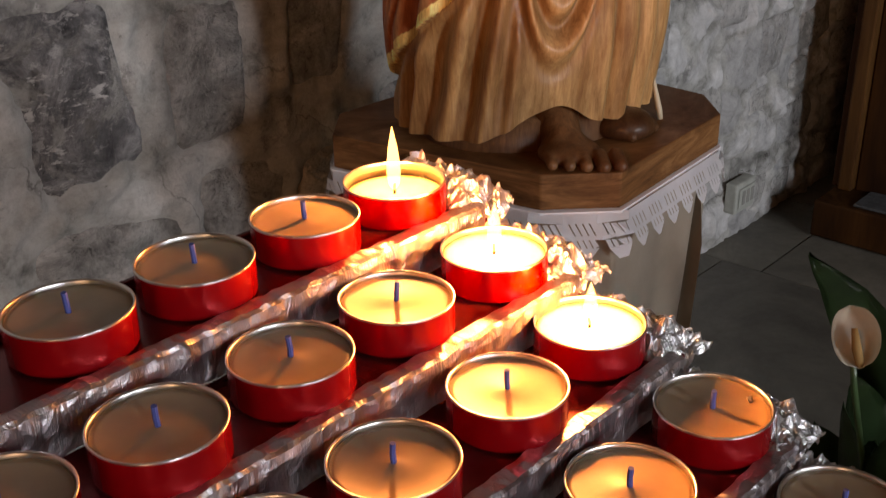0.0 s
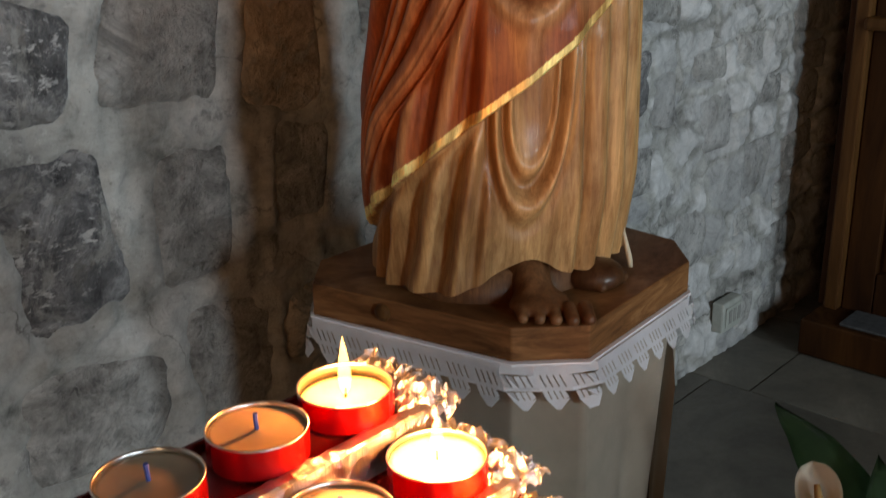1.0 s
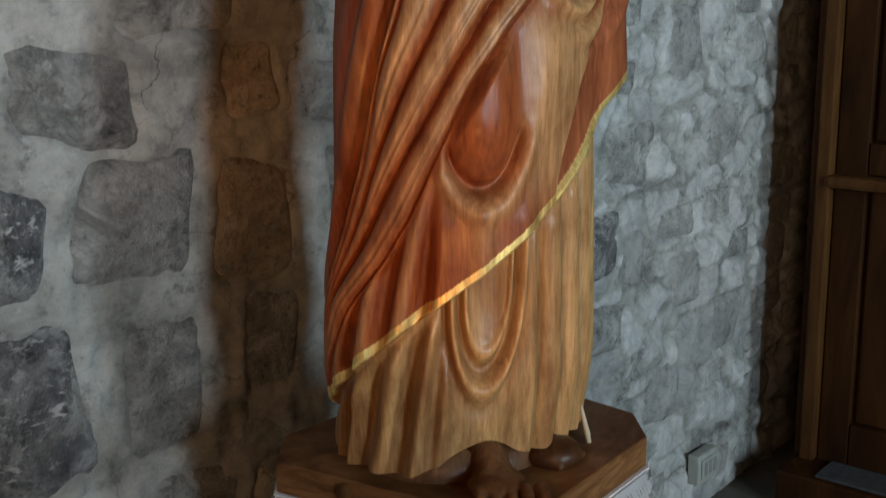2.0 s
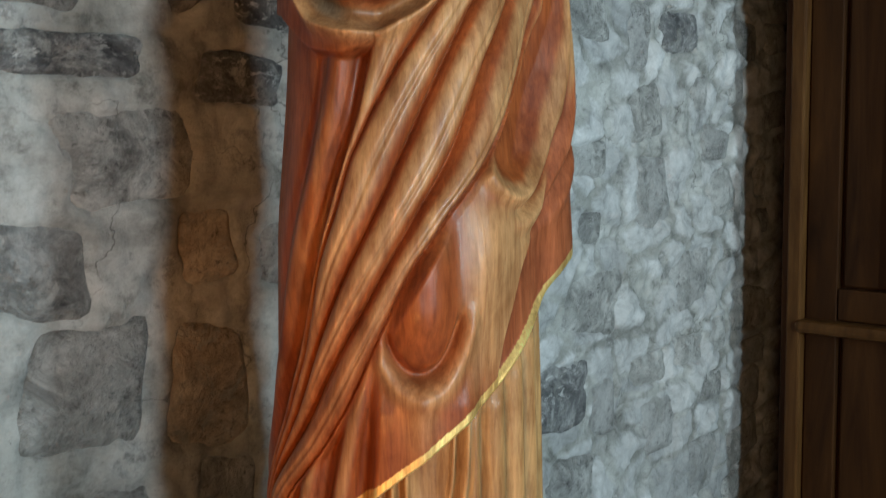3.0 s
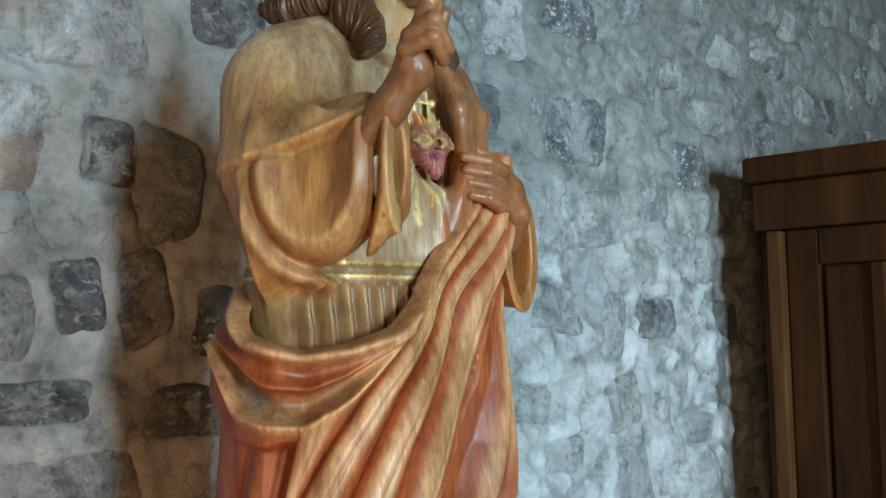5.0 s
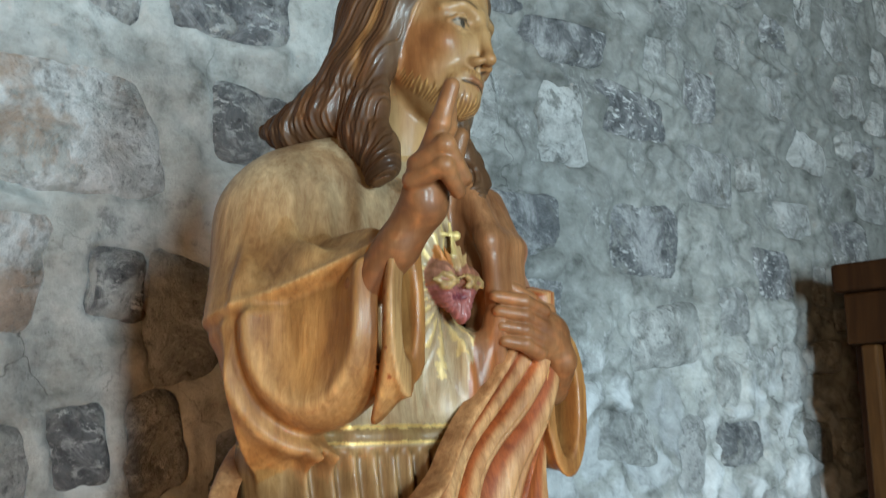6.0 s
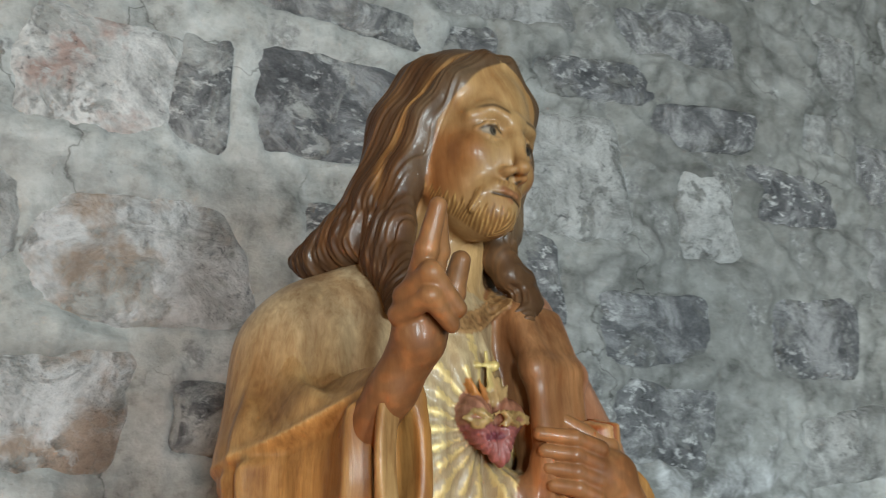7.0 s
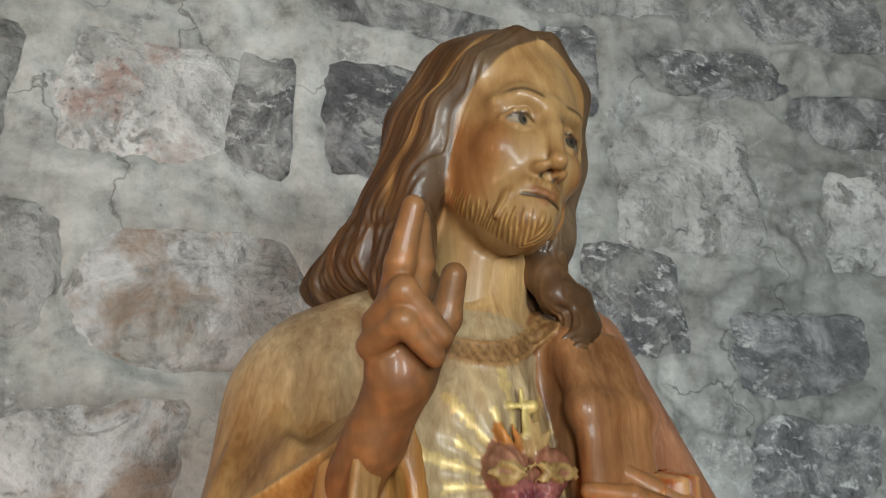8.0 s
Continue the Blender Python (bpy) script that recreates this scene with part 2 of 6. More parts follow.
def floor_material():
    m, t, b = material("worn_slate_floor", (0.11, 0.11, 0.1), 0.5)
    v = coords(t)
    n1, n2 = noise_tex(t, v, 3.0, 7.0, 0.65, 0.8), noise_tex(t, v, 40.0, 6.0, 0.7)
    col = ramp(t, n1, [(0.3, (0.075, 0.070, 0.058)), (0.55, (0.145, 0.136, 0.112)), (0.75, (0.235, 0.220, 0.184))])
    info = t.nodes.new("ShaderNodeObjectInfo")
    col = mix(t, 1.0, col, ramp(t, info.outputs["Random"], [(0, (0.8, 0.8, 0.8)), (1, (1.2, 1.2, 1.2))]), "MULTIPLY")
    t.links.new(col, b.inputs["Base Color"])
    t.links.new(ramp(t, n2, [(0.3, (0.35,) * 3), (0.7, (0.6,) * 3)]), b.inputs["Roughness"])
    bump(t, b, maths(t, "ADD", n1, maths(t, "MULTIPLY", n2, 0.3)), 0.4, 0.01)
    return m


def cloth_material(name, colour, weave=900.0):
    m, t, b = material(name, colour, 0.95)
    v = coords(t)
    n1, n2 = noise_tex(t, v, 12.0, 4.0), noise_tex(t, v, weave, 2.0)
    col = mix(t, 0.5, colour, ramp(t, n1, [(0.35, tuple(0.72 * c for c in colour)), (0.65, tuple(min(1, 1.08 * c) for c in colour))]))
    t.links.new(col, b.inputs["Base Color"])
    b.inputs["Sheen Weight"].default_value = 0.2
    bump(t, b, maths(t, "ADD", n1, maths(t, "MULTIPLY", n2, 0.4)), 0.3, 0.002)
    return m


def foil_material(name, colour, rough, scale):
    m, t, b = material(name, colour, rough, 1.0)
    v = coords(t)
    vor = t.nodes.new("ShaderNodeTexVoronoi")
    vor.inputs["Scale"].default_value = scale
    t.links.new(v, vor.inputs["Vector"])
    n1 = noise_tex(t, v, scale * 0.6, 4.0, 0.6, 1.5)
    fold = noise_tex(t, coords(t, (scale * 2.2, scale * 0.5, scale * 0.5)), 1.0, 3.0, 0.6, 0.8)
    bump(t, b, maths(t, "ADD", maths(t, "ADD", vor.outputs["Distance"], n1), fold), 0.5, 0.003)
    t.links.new(ramp(t, n1, [(0.35, (rough + 0.16,) * 3), (0.65, (rough,) * 3)]), b.inputs["Roughness"])
    return m


FLOOR_MAT = floor_material()
CLOTH = cloth_material("cream_cotton_cloth", (0.48, 0.40, 0.31))
LACE = cloth_material("white_crochet_lace", (0.84, 0.84, 0.86), 1500.0)
FOIL = foil_material("crumpled_aluminium_foil", (0.94, 0.94, 0.95), 0.26, 120.0)
FOIL_SMOOTH = foil_material("creased_aluminium_foil", (0.84, 0.81, 0.84), 0.29, 95.0)


def plain(name, colour, rough=0.6, metal=0.0, spots=0.12, scale=30.0):
    """A nearly plain surface with slight mottling."""
    m, t, b = material(name, colour, rough, metal)
    n = noise_tex(t, coords(t), scale, 5.0)
    lo, hi = tuple(c * (1 - spots) for c in colour), tuple(min(1.0, c * (1 + spots)) for c in colour)
    t.links.new(ramp(t, n, [(0.35, lo), (0.65, hi)]), b.inputs["Base Color"])
    return m


RED_CUP = plain("glossy_red_metal_cup", (0.38, 0.005, 0.008), 0.22, 0.5, 0.08)
RIM = plain("bare_aluminium_rim", (0.75, 0.74, 0.72), 0.3, 1.0, 0.05)
TRAY = plain("dark_red_tray", (0.17, 0.026, 0.030), 0.24, 0.55, 0.3, 22.0)
WICK = plain("blue_waxed_wick", (0.045, 0.075, 0.30), 0.7)
BURNT = plain("burnt_wick", (0.015, 0.012, 0.01), 0.9)
IRON = plain("black_iron", (0.03, 0.03, 0.032), 0.5, 0.6)
# colours of unseen walls and ceiling, warm so that bounced daylight fills the shadows
PLASTER = plain("warm_bounce_plaster", (0.66, 0.50, 0.32), 0.9, 0.0, 0.2, 2.0)
CEILING = plain("brown_unseen_ceiling", (0.16, 0.10, 0.055), 0.8, 0.0, 0.3, 3.0)
LEAF = plain("dark_glossy_leaf", (0.030, 0.062, 0.024), 0.35, 0.0, 0.35, 14.0)
PETAL = plain("cream_white_spathe", (0.62, 0.56, 0.45), 0.6, 0.0, 0.1)
SPADIX = plain("brown_gold_spadix", (0.28, 0.16, 0.05), 0.8)
POT = plain("dark_glazed_pot", (0.03, 0.035, 0.03), 0.4)
PLASTIC = plain("ivory_plastic", (0.42, 0.44, 0.40), 0.5)
DARK_HOLE = plain("grey_plastic", (0.28, 0.28, 0.26), 0.6)
MAT = plain("grey_ribbed_rubber", (0.05, 0.055, 0.06), 0.8, 0.0, 0.3, 60.0)
PAPER = plain("frosted_pane", (0.50, 0.53, 0.52), 0.4)
WIRE = plain("pale_bare_wood", (0.50, 0.43, 0.30), 0.5)


def wax_material(name, colour):
    m, t, b = material(name, colour, 0.4)
    n = noise_tex(t, coords(t), 60.0, 4.0)
    t.links.new(ramp(t, n, [(0.35, tuple(0.88 * c for c in colour)), (0.65, colour)]), b.inputs["Base Color"])
    b.inputs["Subsurface Weight"].default_value = 0.35
    b.inputs["Subsurface Radius"].default_value = (0.02, 0.009, 0.004)
    b.inputs["Subsurface Scale"].default_value = 0.5
    return m


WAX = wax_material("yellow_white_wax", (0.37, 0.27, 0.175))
# wax under a flame, made paler to put the glow into its colour
MELT_GLOW = wax_material("molten_wax_glow", (0.85, 0.68, 0.42))
FLAME, ft, fb = material("candle_flame", (1, 0.6, 0.2), 0.5)
glow, clear, both = ft.nodes.new("ShaderNodeEmission"), ft.nodes.new("ShaderNodeBsdfTransparent"), ft.nodes.new("ShaderNodeAddShader")
glow.inputs["Color"].default_value, glow.inputs["Strength"].default_value = (1.0, 0.50, 0.13, 1), 6.5
ft.links.new(glow.outputs[0], both.inputs[0])
ft.links.new(clear.outputs[0], both.inputs[1])
ft.links.new(both.outputs[0], ft.nodes["Material Output"].inputs["Surface"])
ft.nodes.remove(fb)


# ---- building helpers ----
def finish(name, bm, mat, smooth=False):
    me = bpy.data.meshes.new(name)
    bm.normal_update()
    bm.to_mesh(me)
    bm.free()
    for m in (mat if isinstance(mat, (list, tuple)) else [mat]):
        me.materials.append(m)
    if smooth:
        me.shade_smooth()
    return me


def part(name, bm, mat, parent=None, label="", smooth=False):
    ob = new(name, finish(name, bm, mat, smooth))
    if parent:
        ob.parent = parent
    if label:
        ob["label"] = label
    return ob


def thing(name, label, category, at=(0, 0, 0), group="", kind=""):
    ob = new(name)
    ob.location = at
    return tagged(ob, label, category, group, kind)


def box(bm, x0, x1, y0, y1, z0, z1, bevel=0.0):
    vs = [bm.verts.new((x, y, z)) for z in (z0, z1) for x, y in ((x0, y0), (x1, y0), (x1, y1), (x0, y1))]
    fs = [bm.faces.new([vs[i] for i in f]) for f in ((3, 2, 1, 0), (4, 5, 6, 7), (0, 1, 5, 4), (1, 2, 6, 5), (2, 3, 7, 6), (3, 0, 4, 7))]
    if bevel:
        bmesh.ops.bevel(bm, geom=list({e for f in fs for e in f.edges}), offset=bevel, segments=2, affect="EDGES", profile=0.5)


def boxed(*args):
    bm = bmesh.new()
    box(bm, *args)
    return bm


def prism(bm, outline, z0, z1, bevel=0.0):
    lo = [bm.verts.new((x, y, z0)) for x, y in outline]
    hi = [bm.verts.new((x, y, z1)) for x, y in outline]
    n = len(outline)
    fs = [bm.faces.new(list(reversed(lo))), bm.faces.new(hi)]
    fs += [bm.faces.new((lo[i], lo[(i + 1) % n], hi[(i + 1) % n], hi[i])) for i in range(n)]
    if bevel:
        bmesh.ops.bevel(bm, geom=list({e for f in fs for e in f.edges}), offset=bevel, segments=2, affect="EDGES", profile=0.5)


def lathe(bm, profile, seg=40, cap=True):
    rings = [[bm.verts.new((r * math.cos(2 * math.pi * i / seg), r * math.sin(2 * math.pi * i / seg), z)) for i in range(seg)] for r, z in profile]
    for a, b in zip(rings, rings[1:]):
        for i in range(seg):
            bm.faces.new((a[i], a[(i + 1) % seg], b[(i + 1) % seg], b[i]))
    if cap:
        bm.faces.new(list(reversed(rings[0])))
        bm.faces.new(rings[-1])


def tube(bm, pts, radii, seg=8):
    pts = [Vector(p) for p in pts]
    rings = []
    for i, p in enumerate(pts):
        d = (pts[min(i + 1, len(pts) - 1)] - pts[max(i - 1, 0)]).normalized()
        a = d.orthogonal().normalized()
        b = d.cross(a)
        r = radii[i] if isinstance(radii, (list, tuple)) else radii
        rings.append([bm.verts.new(p + r * (math.cos(2 * math.pi * k / seg) * a + math.sin(2 * math.pi * k / seg) * b)) for k in range(seg)])
    for r0, r1 in zip(rings, rings[1:]):
        off = min(range(seg), key=lambda o: sum((r0[k].co - r1[(k + o) % seg].co).length for k in range(seg)))
        for k in range(seg):
            bm.faces.new((r0[k], r0[(k + 1) % seg], r1[(k + 1 + off) % seg], r1[(k + off) % seg]))
    bm.faces.new(list(reversed(rings[0])))
    bm.faces.new(rings[-1])


# ---- the plan of the stone wall ----
rs = random.Random(21)
STONES, PLACED = [], []


def plan_stone(x, z, w, h, tone):
    """An uneven block of four to six corners; reach: its outline from the middle, all round."""
    n = 34
    crooked = [(sx * rs.uniform(0.66, 1.08), sz * rs.uniform(0.66, 1.08)) for sx, sz in ((1, 1), (-1, 1), (-1, -1), (1, -1))]
    poly = []
    for k in range(4):
        p, q = Vector(crooked[k]), Vector(crooked[(k + 1) % 4])
        poly.append(p)
        if rs.random() < 0.55:
            poly.append(p.lerp(q, rs.uniform(0.35, 0.65)) * rs.uniform(0.84, 1.20))
    seed = rs.uniform(0, 90)
    reach = []
    for k in range(n):
        a = 2 * math.pi * k / n
        d = Vector((math.cos(a), math.sin(a)))
        best = 1.0
        for p, q in zip(poly, poly[1:] + poly[:1]):
            e = q - p
            den = d.x * e.y - d.y * e.x
            if abs(den) > 1e-6:
                t, along_e = (p.x * e.y - p.y * e.x) / den, (p.x * d.y - p.y * d.x) / den
                if t > 0 and -0.001 <= along_e <= 1.001:
                    best = t
        q = Vector((d.x, d.y, seed))
        reach.append(best * (1 + 0.07 * noise.noise(q * 2.2) + 0.05 * noise.noise(q * 5.7)))
    reach = [0.2 * reach[k - 1] + 0.6 * reach[k] + 0.2 * reach[(k + 1) % n] for k in range(n)]
    STONES.append(dict(x=x, z=z, w=w, h=h, tone=tone, seed=seed, reach=reach, tilt=radians(rs.uniform(-8, 8))))


def lay(rows):
    for x0, x1, z0, z1, tone in rows:
        w, h = x1 - x0, z1 - z0
        plan_stone((x0 + x1) / 2, (z0 + z1) / 2, 1.08 * w, 1.08 * h, tone)
        PLACED.append(((x0 + x1) / 2, (z0 + z1) / 2, w / 2, h / 2))


# large stones to the west of the statue and behind it, low courses
lay([(0.62, 0.81, 0.76, 1.02, "dark"), (0.80, 1.00, 1.03, 1.24, "grey"), (0.58, 0.76, 1.06, 1.21, "dark"), (0.87, 1.01, 0.77, 0.96, "grey"),
     (1.05, 1.21, 1.01, 1.20, "tan"), (0.88, 1.10, 1.40, 1.56, "grey"), (0.72, 0.93, 1.26, 1.38, "grey"), (1.11, 1.30, 1.55, 1.63, "dark"),
     (0.80, 1.04, 1.59, 1.66, "dark"), (1.07, 1.18, 1.70, 1.84, "dark"), (1.08, 1.19, 1.27, 1.39, "tan"), (0.76, 0.94, 1.69, 1.82, "grey"),
     (0.97, 1.05, 1.73, 1.83, "dark"), (0.62, 0.84, 0.50, 0.70, "grey"), (0.90, 1.06, 0.50, 0.71, "grey")])
# upper courses round the head
lay([(0.76, 0.995, 2.39, 2.58, "pink"), (1.00, 1.09, 2.41, 2.59, "dark"), (1.14, 1.37, 2.40, 2.58, "dark"), (1.46, 1.58, 2.55, 2.71, "dark"), (0.83, 1.12, 2.13, 2.29, "blush"), (1.22, 1.36, 2.20, 2.34, "dark"),
     (0.70, 0.96, 1.92, 2.09, "blush")])
# dark tones to the east also paint in the dimmer light there
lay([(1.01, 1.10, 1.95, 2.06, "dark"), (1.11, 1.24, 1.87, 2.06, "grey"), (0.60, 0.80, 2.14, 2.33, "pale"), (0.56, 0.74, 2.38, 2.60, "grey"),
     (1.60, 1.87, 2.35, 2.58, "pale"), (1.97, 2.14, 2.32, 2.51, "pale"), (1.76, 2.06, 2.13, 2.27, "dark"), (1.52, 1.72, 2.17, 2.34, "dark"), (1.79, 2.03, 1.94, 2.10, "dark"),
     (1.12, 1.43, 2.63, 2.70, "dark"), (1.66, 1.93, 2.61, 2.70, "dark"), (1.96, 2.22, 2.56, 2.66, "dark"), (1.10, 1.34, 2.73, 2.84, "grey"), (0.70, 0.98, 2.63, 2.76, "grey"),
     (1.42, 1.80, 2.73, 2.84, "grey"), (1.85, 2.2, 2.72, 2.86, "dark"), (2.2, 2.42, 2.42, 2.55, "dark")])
# towards the confessional
lay([(2.55, 2.77, 1.69, 1.79, "dark"), (2.13, 2.40, 0.99, 1.16, "grey"), (2.01, 2.23, 0.80, 0.95, "dark"), (2.19, 2.29, 1.23, 1.30, "grey"),
     (2.19, 2.48, 2.11, 2.28, "dark"), (2.22, 2.54, 1.90, 2.05, "grey"), (2.45, 2.62, 1.25, 1.42, "lime"),
     (2.62, 2.86, 1.0, 1.16, "lime"), (2.48, 2.66, 0.62, 0.80, "lime"), (2.35, 2.55, 0.32, 0.50, "lime"), (2.72, 2.9, 0.45, 0.62, "lime")])
tries = 0
while tries < 2600 and len(PLACED) < 300:
    tries += 1
    x, z = rs.uniform(0.2, 4.4), rs.uniform(0.08, 3.2)
    east = x > 1.45
    w, h = (rs.uniform(0.09, 0.22), rs.uniform(0.08, 0.16)) if east else (rs.uniform(0.12, 0.26), rs.uniform(0.09, 0.17))
    if any(abs(x - px) < pw + w / 2 + 0.018 and abs(z - pz) < ph + h / 2 + 0.018 for px, pz, pw, ph in PLACED):
        continue
    if 2.55 < x < 2.8 and z < 0.3:
        continue
    # fillers up here are darker, to put the weaker light into their colour
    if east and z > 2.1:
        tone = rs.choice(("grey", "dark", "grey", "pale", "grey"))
    else:
        tone = rs.choice(("lime", "lime", "pale", "grey", "lime") if east else ("grey", "pale", "grey", "dark", "tan"))
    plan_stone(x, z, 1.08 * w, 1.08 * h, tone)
    PLACED.append((x, z, w / 2, h / 2))

NEAR = collections.defaultdict(list)     # stones by the 0.1 m square that they touch
for st in STONES:
    far = 0.75 * max(st["w"], st["h"])
    for i in range(int((st["x"] - far) * 10), int((st["x"] + far) * 10) + 1):
        for k in range(int((st["z"] - far) * 10), int((st["z"] + far) * 10) + 1):
            NEAR[i, k].append(st)


def in_stone(x, z):
    """1 well inside a stone's outline, 0 in the joints."""
    best = 0.0
    for st in NEAR[int(x * 10), int(z * 10)]:
        ca, sa = math.cos(st["tilt"]), math.sin(st["tilt"])
        dx, dz = x - st["x"], z - st["z"]
        lx, lz = (dx * ca + dz * sa) * 2 / st["w"], (-dx * sa + dz * ca) * 2 / st["h"]
        turn = (math.atan2(lz, lx) / (2 * math.pi)) % 1.0 * 34
        k = int(turn) % 34
        edge = st["reach"][k] * (1 - turn % 1) + st["reach"][(k + 1) % 34] * (turn % 1)
        rho = math.hypot(lx, lz) / edge
        best = max(best, min(1.0, max(0.0, (1.10 - rho) / 0.48)))
    return best


# ---- the room ----
WALL_Y = 1.39
X0, X1, TOP = -4.0, 5.4, 4.2
bm = bmesh.new()
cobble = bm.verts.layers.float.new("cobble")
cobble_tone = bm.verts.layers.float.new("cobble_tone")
xs = [X0 + 0.11 * i for i in range(38)] + [0.18 + 0.009 * i for i in range(335)] + [3.20 + 0.05 * i for i in range(45)]
zs = [0.009 * i for i in range(322)] + [2.91 + 0.05 * i for i in range(26)] + [TOP]
grid = {}
for i, x in enumerate(xs):
    for k, z in enumerate(zs):
        p = Vector((x, 0, z))
        d = 0.016 * noise.fractal(p * 3.1, 1.0, 2.0, 2) + 0.013 * noise.fractal(p * 11 + Vector((3, 0, 1)), 0.8, 2.1, 5) + 0.007 * noise.noise(p * 37 + Vector((5, 0, 2)))
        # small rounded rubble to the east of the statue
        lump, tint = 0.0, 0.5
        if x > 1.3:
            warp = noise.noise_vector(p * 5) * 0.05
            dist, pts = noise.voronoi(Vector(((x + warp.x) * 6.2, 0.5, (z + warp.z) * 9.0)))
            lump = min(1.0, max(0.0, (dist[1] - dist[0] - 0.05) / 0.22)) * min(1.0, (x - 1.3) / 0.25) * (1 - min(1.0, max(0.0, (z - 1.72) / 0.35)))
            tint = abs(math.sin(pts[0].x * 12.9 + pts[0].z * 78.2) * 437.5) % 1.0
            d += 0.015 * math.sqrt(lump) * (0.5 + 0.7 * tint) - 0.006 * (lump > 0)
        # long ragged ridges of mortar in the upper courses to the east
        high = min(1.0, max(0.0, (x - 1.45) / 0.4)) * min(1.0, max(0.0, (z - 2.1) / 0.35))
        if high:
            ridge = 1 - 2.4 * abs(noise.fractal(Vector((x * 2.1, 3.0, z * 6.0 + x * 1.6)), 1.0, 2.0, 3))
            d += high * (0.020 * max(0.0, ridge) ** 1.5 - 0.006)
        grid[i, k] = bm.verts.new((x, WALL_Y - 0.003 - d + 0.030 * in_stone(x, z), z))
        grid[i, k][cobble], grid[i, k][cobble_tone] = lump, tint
for i in range(len(xs) - 1):
    for k in range(len(zs) - 1):
        bm.faces.new((grid[i, k], grid[i + 1, k], grid[i + 1, k + 1], grid[i, k + 1]))
box(bm, X0, X1, WALL_Y + 0.05, WALL_Y + 0.45, 0, TOP)
wall_north = part("wall_north", bm, MORTAR, smooth=True)
tagged(wall_north, "old rubble stone wall with grey lime mortar", "wall", kind="structure")

# the other walls, unseen and added behind the camera, with the two windows cut through the back one
bm = bmesh.new()
edges = [X0 - 0.3]
for wx, ww in WINDOWS:
    edges += [wx - ww / 2, wx + ww / 2]
edges.append(X1 + 0.3)
for i in range(0, len(edges), 2):
    box(bm, edges[i], edges[i + 1], ROOM_BACK - 0.4, ROOM_BACK, 0, TOP)
for wx, ww in WINDOWS:
    box(bm, wx - ww / 2, wx + ww / 2, ROOM_BACK - 0.4, ROOM_BACK, 0, WIN_LOW)
    box(bm, wx - ww / 2, wx + ww / 2, ROOM_BACK - 0.4, ROOM_BACK, WIN_HIGH, TOP)
tagged(part("wall_south", bm, PLASTER), "unseen wall with two narrow windows, warm-coloured to bounce light", "wall", kind="structure")
bm = bmesh.new()
wy0, wy1, wz0, wz1 = WEST_WIN
box(bm, X0 - 0.3, X0, ROOM_BACK, wy0, 0, TOP)
box(bm, X0 - 0.3, X0, wy1, WALL_Y, 0, TOP)
box(bm, X0 - 0.3, X0, wy0, wy1, 0, wz0)
box(bm, X0 - 0.3, X0, wy0, wy1, wz1, TOP)
tagged(part("wall_west", bm, PLASTER), "unseen wall, warm-coloured to bounce light", "wall", kind="structure")
tagged(part("wall_east", boxed(X1, X1 + 0.3, ROOM_BACK, WALL_Y, 0, TOP), PLASTER), "unseen wall, warm-coloured to bounce light", "wall", kind="structure")
tagged(part("ceiling", boxed(X0 - 0.3, X1 + 0.3, ROOM_BACK - 0.4, WALL_Y + 0.45, TOP, TOP + 0.2), CEILING), "unseen brown ceiling, added to close the room", "ceiling", kind="structure")
floor = part("floor", boxed(X0, X1, ROOM_BACK, WALL_Y + 0.05, -0.2, -0.006), FLOOR_MAT)
tagged(floor, "dark grey worn stone slab floor", "floor", kind="structure")

# ---- wooden confessional against the wall ----
FACE_X, CAB_Y1, CAB_Y0 = 3.08, 1.285, -0.35
cab = thing("confessional", "tall dark-stained wooden confessional with panelled front, standing on a low step", "confessional", (FACE_X - 0.115, 0.44, 0))


def cabpart(name, x0, x1, y0, y1, z0, z1, mat, bevel=0.004, label="", parent=None):
    o = Vector((FACE_X, 0.5, 0))
    z0, z1 = (z if z < 0.3 else 1.67 + (z - 1.67) * 0.954 for z in (z0, z1))
    return part(name, boxed(x0 - o.x, x1 - o.x, y0 - o.y, y1 - o.y, z0 - o.z, z1 - o.z, bevel), mat, parent or cab, label)


cabpart("body", FACE_X + 0.03, FACE_X + 0.95, CAB_Y0 + 0.01, CAB_Y1 - 0.03, 0.11, 2.0, WOOD_DARK, 0.004)
cabpart("step", 2.93, FACE_X + 0.95, CAB_Y0, 1.275, 0.004, 0.112, WOOD_DARK, 0.006, "low dark wooden step")
cabpart("mat", 2.95, FACE_X - 0.008, 0.2, 1.17, 0.113, 0.122, MAT, 0.003, "grey ribbed mat on the step")
for y0, y1 in ((1.219, 1.26), (0.515, 0.555), (-0.31, -0.27)):
    cabpart("post", FACE_X - 0.035, FACE_X + 0.028, y0, y1, 0.113, 1.985, WOOD_EDGE, 0.006, "lighter wooden post")
cabpart("side_board", FACE_X - 0.01, FACE_X + 0.3, 1.262, CAB_Y1, 0.113, 1.985, WOOD_DARK, 0.004)
cabpart("lintel", FACE_X - 0.045, FACE_X + 0.6, CAB_Y0 - 0.01, CAB_Y1 + 0.004, 1.987, 2.12, WOOD_DARK, 0.006)
cabpart("cornice", FACE_X - 0.075, FACE_X + 0.95, CAB_Y0 - 0.03, CAB_Y1 + 0.018, 2.122, 2.196, WOOD_DARK, 0.01)
cabpart("roof", FACE_X + 0.61, FACE_X + 0.95, CAB_Y0, CAB_Y1 - 0.03, 2.002, 2.12, WOOD_DARK, 0.004)
